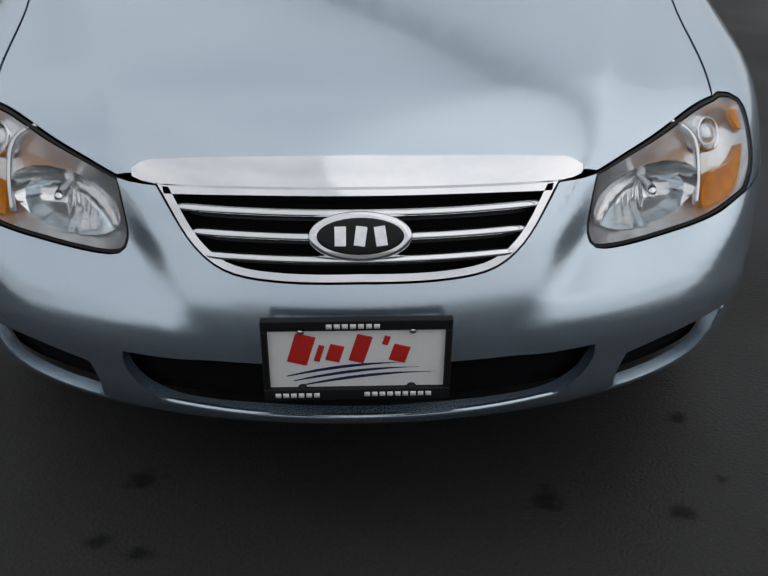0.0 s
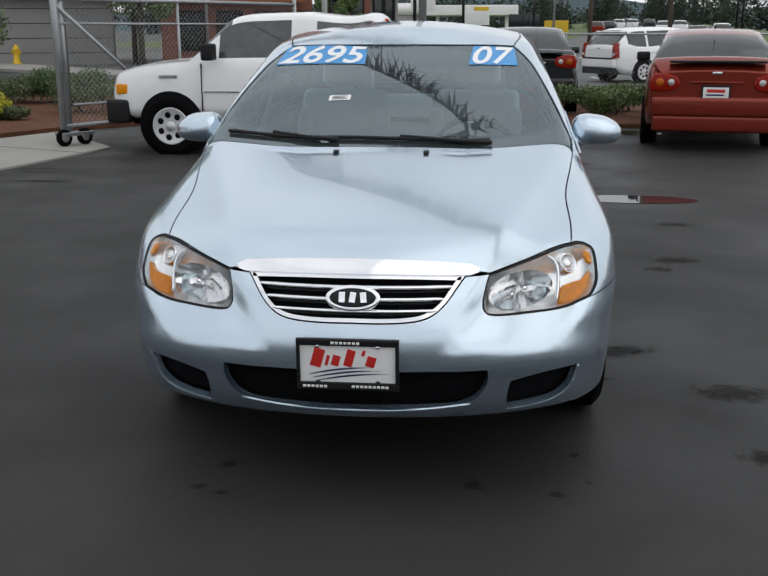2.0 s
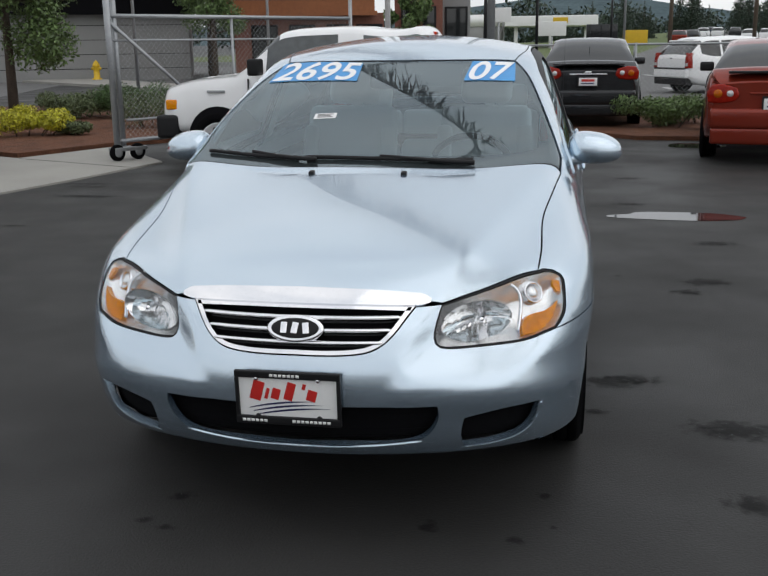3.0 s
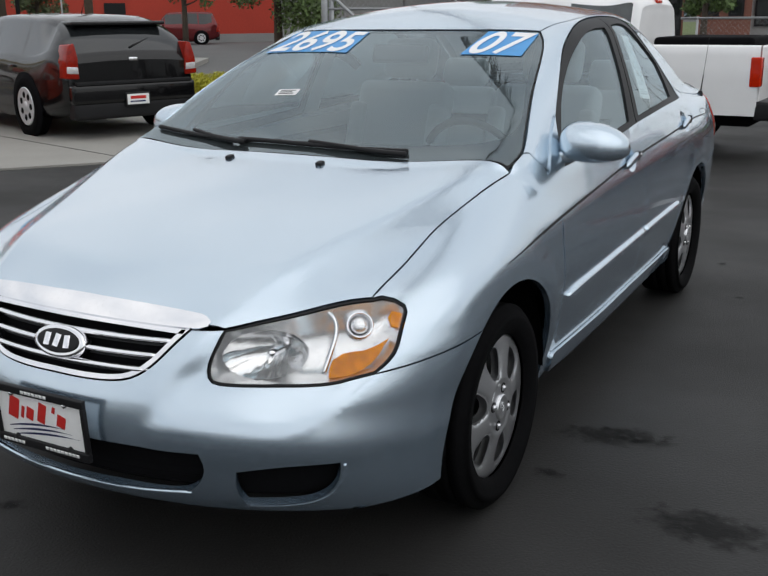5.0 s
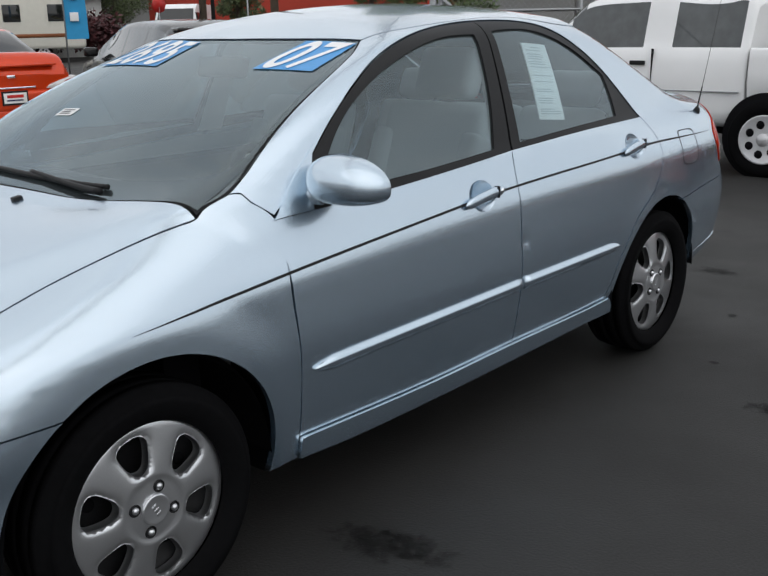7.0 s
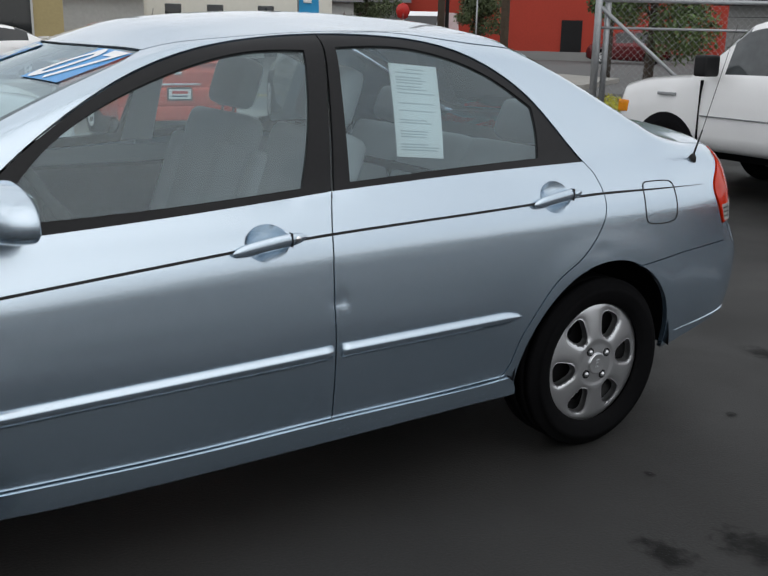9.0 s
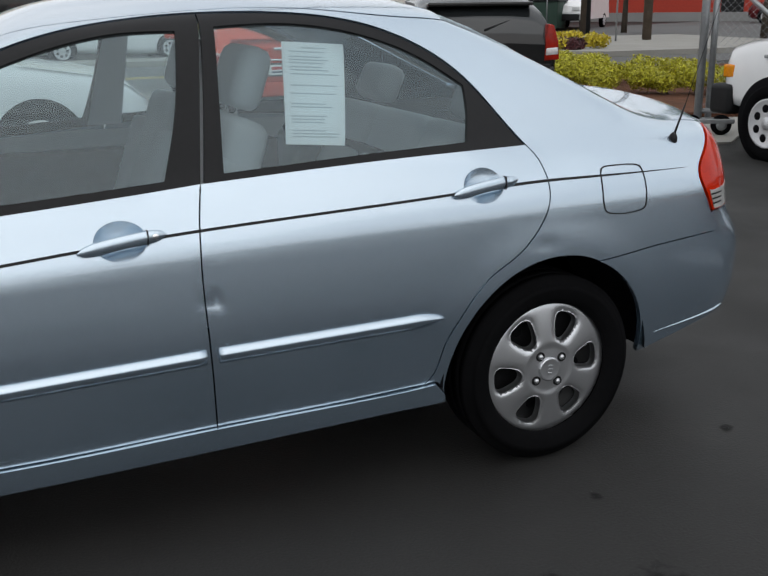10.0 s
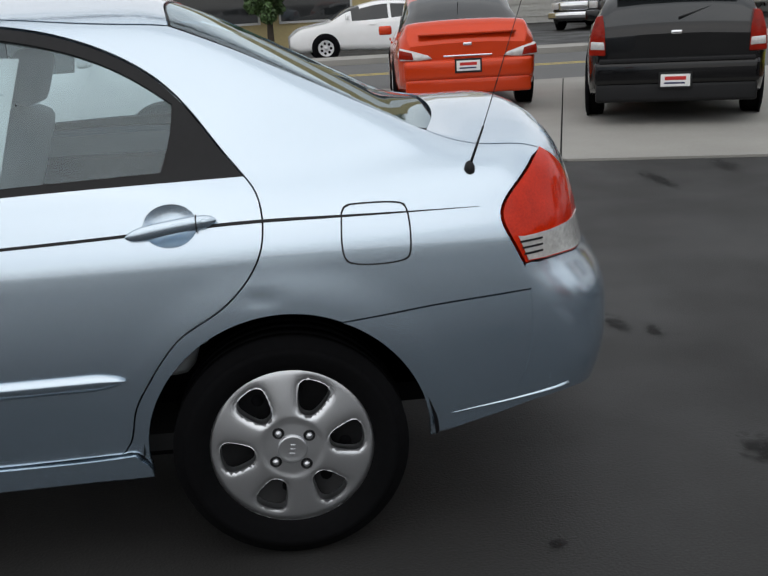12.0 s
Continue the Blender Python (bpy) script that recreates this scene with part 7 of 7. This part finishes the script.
# long low red building across the junction
store = thing("red_store", "long low building with a brick-red painted wall", "building", facing(-48.0, 34.3, 43))
wall_block(store, "wall", 0, 30, 0, 12, 0, 4.6, RED_WALL)
wall_block(store, "plinth", -0.05, 30.05, -0.06, 0, 0, 0.5, GREY_WALL)
wall_block(store, "parapet", -0.1, 30.1, -0.1, 0.2, 4.6, 5.0, SLATE)
for x in (3.5, 26.0):
    window(store, x, 1.6, 0.6, 0.9, frame=PALE)
wall_block(store, "door", 10.8, 12.0, -0.05, 0.02, 0.0, 2.3, BLACK_TRIM)

# tan shop across the street, pale sheds beside it
shop = thing("tan_shop", "tan rendered shop with large windows across the street", "shop", facing(-31.6, -8.6, 90))
wall_block(shop, "wall", 0, 19.2, 0, 10, 0, 5.0, TAN)
for x, w in ((2.5, 2.6), (6.2, 2.8), (9.8, 2.8), (13.2, 2.4), (16.8, 2.6)):
    window(shop, x, 0.9, w, 1.7, frame=PALE)
wall_block(shop, "sign_band", 8.0, 18.5, -0.12, 0.0, 3.1, 4.1, WHITE)
shed = thing("pale_shed", "long pale sided building with a grey shingle roof", "building", pose(-45.0, 12.5, 0, 0, 0, 76))
wall_block(shed, "wall", 0, 16, 0, 8, 0, 2.9, PALE)
for z in np.arange(0.3, 2.8, 0.3):
    wall_block(shed, "siding_board", 0, 16, -0.03, 0.0, z, z + 0.26, PALE)
bm = bmesh.new()
bm.faces.new([bm.verts.new(v) for v in ((-0.4, -0.6, 2.85), (16.4, -0.6, 2.85), (16.4, 4.0, 4.9), (-0.4, 4.0, 4.9))])
part("roof", bm, SLATE, shed, smooth=False)
house = thing("dark_house", "dark gabled house among trees", "house", pose(-52.0, 24.0, 0, 0, 0, 62))
wall_block(house, "wall", 0, 12, 0, 8, 0, 3.2, GREY_WALL)
bm = bmesh.new()
v = [bm.verts.new(c) for c in ((-0.5, -0.6, 3.1), (12.5, -0.6, 3.1), (12.5, 4, 6.0), (-0.5, 4, 6.0))]
bm.faces.new(v)
part("roof", bm, SLATE, house, smooth=False)
for x in (2.5, 6.0, 9.5):
    window(house, x, 1.0, 1.3, 1.2, frame=PALE)

# motorhome, vans and the blue feather flag
CREAM = material("cream_panel", (0.72, 0.70, 0.62), 0.4, vary=0.05)
camper = thing("motorhome", "cream motorhome parked beyond the street", "motorhome", across(-36.6, 24.0, -114))
lamp_block(camper, "box_body", -1.2, 1.2, 0, 8.2, 0.55, 3.1, CREAM, 0.18)
lamp_block(camper, "stripe", -1.22, 1.22, 0.2, 8.0, 1.05, 1.2, RUST, 0.0)
lamp_block(camper, "roof_unit", -0.45, 0.45, 3, 4.1, 3.1, 3.35, CREAM, 0.06)
for y in (0.8, 2.6, 4.8, 6.6):
    lamp_block(camper, "side_window", 1.17, 1.23, y, y + 0.7, 1.7, 2.4, GLASS_DARK, 0.02)
    lamp_block(camper, "side_window", -1.23, -1.17, y, y + 0.7, 1.7, 2.4, GLASS_DARK, 0.02)
for y in (1.8, 6.7):
    for s in (1, -1):
        road_wheel(camper, s * 1.05, y, 0.38, s)


def van(label, at):
    """A white panel van: box with a sloped nose."""
    ob = thing("panel_van", label, "van", at, "cars across the street")
    bm = bmesh.new()
    prof = [(0, 0.45), (0, 2.25), (0.15, 2.38), (3.4, 2.38), (3.9, 2.2), (4.5, 1.35), (5.15, 1.05), (5.3, 0.75), (5.3, 0.45)]
    a = [bm.verts.new((-0.98 if z < 1.4 else -0.88, y, z)) for y, z in prof]
    b = [bm.verts.new((0.98 if z < 1.4 else 0.88, y, z)) for y, z in prof]
    bm.faces.new(a), bm.faces.new(b[::-1])
    for i in range(len(prof)):
        j = (i + 1) % len(prof)
        bm.faces.new((a[i], b[i], b[j], a[j]))
    part("body", bm, WHITE_CAR, ob, smooth=False)
    bm = bmesh.new()
    bm.faces.new([bm.verts.new(c) for c in ((-0.8, 3.95, 2.16), (0.8, 3.95, 2.16), (0.84, 4.47, 1.41), (-0.84, 4.47, 1.41))])
    for v in bm.verts:
        v.co.z += 0.012
        v.co.y += 0.012
    part("windscreen", bm, GLASS_DARK, ob)
    for s in (1, -1):
        lamp_block(ob, "side_window", *sorted((s * 0.90, s * 0.975)), 3.3, 4.1, 1.42, 2.0, GLASS_DARK, 0.02)
        lamp_block(ob, "headlamp", *sorted((s * 0.6, s * 0.93)), 5.1, 5.32, 0.85, 1.02, WHITE, 0.03)
        for y in (0.9, 4.35):
            road_wheel(ob, s * 0.88, y, 0.34, s)
    lamp_block(ob, "front_bumper", -0.95, 0.95, 5.1, 5.38, 0.42, 0.7, BLACK_TRIM, 0.04)
    return ob


van("white panel van at the junction", across(-37.5, 31.0, -50))
dark_truck = passenger_car("black_pickup", "dark pickup with a chrome nose across the street", across(-36.6, 17.2, -38), BLACK_CAR, 5.2, 1.95, 1.85, "suv", 0.40, plate=False, group="cars across the street")
lamp_block(dark_truck, "chrome_grille", -0.55, 0.55, 5.10, 5.24, 0.72, 1.02, CHROME, 0.04)
lamp_block(dark_truck, "front_bumper", -0.95, 0.95, 5.05, 5.32, 0.42, 0.66, CHROME, 0.05)
for side in (1, -1):
    lamp_block(dark_truck, "headlamp", *sorted((side * 0.58, side * 0.86)), 5.0, 5.20, 0.76, 1.0, CLEAR_LENS, 0.04)

flag = thing("feather_flag", "tall blue feather flag on a thin pole", "flag", pose(-23.4, 15.3, 0, 0, 0, 60))
bm = bmesh.new()
tube(bm, [(0, 0, 0), (0, 0, 3.0), (0.15, 0, 4.1), (0.55, 0, 4.6)], 0.025, 8, 0.01)
part("pole", bm, STEEL, flag)
bm = bmesh.new()
rows = []
for i in range(16):
    u = i / 15
    z = 1.1 + 3.3 * u
    rows.append([bm.verts.new((0.02 + 0.14 * max(0, u - 0.6) + x, 0.05 * math.sin(5 * u + 3 * x), z)) for x in (0, 0.28, 0.62 - 0.2 * u * u)])
for u, w in zip(rows, rows[1:]):
    for k in range(2):
        bm.faces.new((u[k], u[k + 1], w[k + 1], w[k]))
part("banner", bm, material("blue_fabric", (0.03, 0.30, 0.58), 0.7, vary=0.08), flag)
bm = bmesh.new()
for k in range(4):
    box(bm, 0.16, 0.40, -0.06, 0.06, 1.6 + 0.6 * k, 1.85 + 0.6 * k, 0.02)
part("white_mark", bm, WHITE, flag)

# poles, lamps, hydrant, signs
WOOD = material("weathered_pole", (0.10, 0.075, 0.055), 0.9, vary=0.3, fine=30)
PAINTED = material("white_pole", (0.70, 0.70, 0.70), 0.4, vary=0.05)


def pole(name, label, x, y, h, r, mat, category="pole"):
    bm = bmesh.new()
    tube(bm, [(0, 0, 0), (0, 0, h)], r, 10, r * 0.75)
    ob = part(name, bm, mat, None)
    ob.location = (x, y, 0)
    return tagged(ob, label, category)


pole("flag_pole", "white painted flag pole behind the pickup", -3.0, 19.0, 9, 0.065, PAINTED)
pole("sign_pole", "thick grey steel sign pole by the fence", -1.3, 27.2, 9, 0.13, STEEL)
pole("utility_pole", "weathered wooden utility pole", -21.2, 21.5, 10, 0.14, WOOD)
pole("utility_pole", "weathered wooden utility pole", -28.0, 24.0, 10, 0.15, WOOD)
pole("utility_pole", "weathered wooden utility pole in the distance", 14.0, 70, 10, 0.15, WOOD)
pole("utility_pole", "weathered wooden utility pole in the distance", 7.5, 62, 9, 0.14, WOOD)
pole("sign_post", "thin grey sign post on the verge", 2.4, 24.5, 6.5, 0.035, STEEL)
pole("sign_post", "thin grey sign post on the verge", -9.6, 20.5, 5.5, 0.045, STEEL)
pole("sign_post", "thin grey sign post behind the gate", -4.8, 15.9, 4.6, 0.03, STEEL)
pole("sign_post", "thin grey sign post at the junction", -21.0, 20.2, 3.2, 0.03, STEEL)


def street_lamp(x, y, h, turn, label="dark street lamp with a bell shade on a curved arm"):
    ob = thing("street_lamp", label, "street lamp", pose(x, y, 0, 0, 0, turn), "street lamps")
    bm = bmesh.new()
    tube(bm, [(0, 0, 0), (0, 0, h * 0.96)], 0.08, 10, 0.05)
    part("post", bm, BLACK_TRIM, ob)
    bm = bmesh.new()
    tube(bm, [(0, 0, h * 0.92), (0.3, 0, h), (0.9, 0, h * 1.01), (1.2, 0, h * 0.98)], 0.035, 8)
    part("arm", bm, BLACK_TRIM, ob)
    bm = bmesh.new()
    lathe(bm, [(0, 0.05), (-0.12, 0.10), (-0.28, 0.24), (-0.30, 0.22), (-0.30, 0.0001)], 18, "z", (1.2, 0, h * 0.98))
    part("shade", bm, BLACK_TRIM, ob)


street_lamp(-1.9, 33.0, 4.6, 0)
street_lamp(-0.3, 42.0, 4.9, 0)
street_lamp(3.6, 56.0, 5.0, 0)
street_lamp(16.6, 62.0, 7.0, 180)
street_lamp(19.5, 72.0, 7.0, 180)
street_lamp(-24.8, 21.9, 6.5, 120)

hydrant = thing("fire_hydrant", "yellow fire hydrant on the far footway", "fire hydrant", pose(-18.3, 35.9, 0.10))
YEL = material("yellow_enamel", (0.65, 0.42, 0.02), 0.4, vary=0.1)
bm = bmesh.new()
lathe(bm, [(0, 0.20), (0.05, 0.20), (0.06, 0.13), (0.50, 0.12), (0.55, 0.16), (0.60, 0.15), (0.72, 0.08), (0.76, 0.04), (0.80, 0.0001)], 20, "z")
part("barrel", bm, YEL, hydrant)
for s in (1, -1):
    bm = bmesh.new()
    lathe(bm, [(s * 0.10, 0.06), (s * 0.20, 0.06), (s * 0.21, 0.0001)], 14, "x", (0, 0, 0.45))
    part("outlet_cap", bm, YEL, hydrant)
stop = pole("stop_sign_post", "steel post with a red stop sign", -33.0, 25.6, 2.2, 0.03, STEEL, "road sign")
bm = bmesh.new()
lathe(bm, [(-0.02, 0.0001), (-0.02, 0.36), (0.02, 0.36), (0.02, 0.0001)], 8, "x", (0, 0, 2.3))
part("sign_plate", bm, RED_INK, stop)
bin_ob = thing("dumpster", "dark green waste dumpster across the street", "dumpster", pose(-34.6, 26.4, 0, 0, 0, 40))
lamp_block(bin_ob, "container", -0.9, 0.9, -0.7, 0.7, 0.1, 1.25, material("dark_green_paint", (0.02, 0.05, 0.035), 0.6, vary=0.2), 0.05)
lamp_block(bin_ob, "lid", -0.95, 0.95, -0.75, 0.75, 1.25, 1.33, BLACK_TRIM, 0.02)

# filling station in the distance
station = thing("filling_station", "white filling-station canopy with a yellow sign in the distance", "filling station", pose(-5.3, 107, 0))
lamp_block(station, "canopy", 0, 10, 0, 9, 2.9, 4.0, WHITE, 0.1)
lamp_block(station, "canopy_sign", 5.2, 6.8, -0.1, 0.05, 3.2, 3.8, YEL, 0.05)
for x in (1.2, 5, 8.8):
    lamp_block(station, "column", x - 0.2, x + 0.2, 1, 1.4, 0, 2.9, WHITE, 0.0)
lamp_block(station, "kiosk", -7, -0.5, 3, 9, 0, 3.6, GREY_WALL, 0.0)
lamp_block(station, "kiosk_fascia", -7.1, -0.4, 2.9, 3.1, 3.0, 4.3, WHITE, 0.0)
for i, (x, w, h, mat) in enumerate(((-3.2, 1.6, 2.6, WHITE), (0.2, 1.8, 1.7, WHITE), (3.4, 2.0, 1.5, CHARCOAL), (5.6, 1.6, 1.1, YEL))):
    ob = thing("roadside_sign", "small bright roadside sign board", "sign", pose(x, 62 + i, 0))
    lamp_block(ob, "board", -w / 2, w / 2, -0.05, 0.05, h, h + 0.9, mat, 0.02)
    lamp_block(ob, "leg", -0.06, 0.06, -0.04, 0.04, 0, h, STEEL, 0.0)

# woods and hills
def conifer(x, y, h, seed):
    ob = thing("conifer", "dark fir tree in the distance", "tree", pose(x, y, 0), "distant firs")
    bm = bmesh.new()
    tube(bm, [(0, 0, 0), (0, 0, h)], h * 0.018, 6, 0.02)
    part("trunk", bm, BARK, ob)
    r = random.Random(seed)
    blobs = [((r.uniform(-1, 1) * 0.10 * h * (1 - u), r.uniform(-1, 1) * 0.10 * h * (1 - u), h * (0.12 + 0.86 * u)), h * (0.02 + 0.13 * (1 - u))) for u in [i / 22 for i in range(23)]]
    link("crown", leaf_cloud(blobs, 4500, h * 0.012, seed, 0.8), FIR, ob)


for i, (x, y, h) in enumerate(((10.0, 150, 17), (13.5, 158, 13), (19.0, 160, 19), (20.6, 158, 22), (22.0, 162, 18), (33, 190, 22), (35.5, 195, 24), (38, 190, 19), (40, 185, 16), (44, 180, 15), (-2, 170, 12), (2, 175, 13), (6, 172, 14), (29, 200, 14), (15, 165, 12), (-58, 48, 12), (-62, 34, 13), (-55, 20, 11))):
    conifer(x, y, h * (0.55 if x > -10 else 0.9), 40 + i)
for x, y, h, s, seed, mat in ((-11.7, 32.0, 6.4, 1.7, 61, LIME), (-14.6, 39.5, 8.0, 2.6, 72, GREEN), (-5.2, 47.0, 8.5, 2.4, 73, GREEN), (-29.5, 27.0, 5.0, 1.6, 62, OLIVE), (-4.0, 29.0, 4.6, 0.9, 64, LIME), (-43, 30, 6, 2.4, 65, OLIVE), (-47, 22, 6.5, 2.6, 66, GREEN), (-50, 15, 6, 2.4, 67, OLIVE), (-30.8, 3.0, 3.4, 0.9, 68, GREEN), (17, 45, 5, 2, 69, OLIVE), (-44.0, 48, 6, 2.2, 70, GREEN), (-22.0, 27.0, 6.5, 1.8, 71, GREEN)):
    tree(x, y, h, s, seed, mat, "broadleaf tree beyond the street", 16000, 0.06, 0.13)
for x, y, w in ((-38.8, 26.0, 2.5), (-41.5, 24.5, 2.5)):
    shrub(x, y, w, 1.6, 2.4, MAROON, "dark maroon clipped shrub", int(-x), 2600, 0.12)
# woods with the blue-green haze of distance mixed into their colour
HAZY_HILL = material("hazy_wooded_hill", (0.085, 0.115, 0.125), 1.0, vary=0.3, scale=0.02, fine=0.12, spec=0.0)
for name, y0, z0, seed, span in (("hill", 1450, 84, 3, (-900, 900)), ("hill", 1200, 44, 8, (-1400, 1400))):
    bm = bmesh.new()
    rows = []
    for j, (dy, f) in enumerate(((0, 0.0), (60, 0.45), (140, 0.8), (240, 1.0), (500, 0.85))):
        row = []
        for i in range(61):
            x = span[0] + (span[1] - span[0]) * i / 60
            shape_z = z0 * (0.45 + 0.55 * math.exp(-((x - 20) / 230) ** 2)) * (0.9 + 0.22 * noise.noise((x / 150, seed, 0)) + 0.10 * noise.noise((x / 45, seed, 4)))
            row.append(bm.verts.new((x, y0 + dy, f * shape_z - 1)))
        rows.append(row)
    for u, w in zip(rows, rows[1:]):
        for i in range(60):
            bm.faces.new((u[i], u[i + 1], w[i + 1], w[i]))
    tagged(part("backdrop", bm, HAZY_HILL, None, "hazy blue-green wooded hills on the horizon"), kind="structure")
wood = leaf_cloud([((x, 290 + 30 * math.sin(x), 4 + 2 * math.sin(x * 0.7)), 6.0 + 2.2 * math.sin(x * 1.3)) for x in range(-190, 220, 7)], 55000, 0.6, 77, 0.9)
tagged(link("far_wood", wood, FIR, None, "dark band of distant trees"), kind="stuff")

# a made-up plain wall, out of view, closes the lot and shapes reflections
for corners in ([(-8.0, -16.3), (14.3, -16.3), (14.3, -16.0), (-8.0, -16.0)],):
    slab("wall_plain", corners, 0.0, 3.25, PALE, "plain pale wall added out of view behind the camera")

# fringed garland strung from the gate post across the lot, high over the sedan
FRINGE = material("dark_fringe", (0.012, 0.013, 0.016), 0.5, vary=0.2)
garland = thing("fringe_garland", "dark plastic fringe garland strung from the gate post over the cars", "garland")
ends = Vector((-4.85, 9.12, 2.74)), Vector((13.9, -15.9, 3.2))
span = [ends[0].lerp(ends[1], i / 60) - Vector((0, 0, 3.2 * (i / 60) * (1 - i / 60))) * 0.30 for i in range(61)]
bm = bmesh.new()
tube(bm, [tuple(p) for p in span], 0.006, 6)
part("cord", bm, FRINGE, garland)
r = np.random.RandomState(12)
verts, faces = [], []
along = (ends[1] - ends[0]).normalized()
for i in range(520):
    u = 0.19 + i / 520 * 0.26
    k = int(u * 60)
    p = span[k].lerp(span[k + 1], u * 60 - k)
    drop, lean, side = r.uniform(0.26, 0.50), r.uniform(-0.16, 0.16), r.uniform(-0.06, 0.06)
    n = len(verts)
    for s, wide, z in ((-1, 0.012, 0), (1, 0.012, 0), (1, 0.010, 0.5), (-1, 0.010, 0.5), (0, 0, 1)):
        q = p + along * (s * wide + lean * z * z) + Vector((side * z, side * z, -drop * z))
        verts.append(tuple(q))
    faces += [(n, n + 1, n + 2, n + 3), (n + 3, n + 2, n + 4)]
me = bpy.data.meshes.new("fringe")
me.from_pydata(verts, [], faces)
tagged(link("fringe", me, FRINGE, garland), kind="stuff")
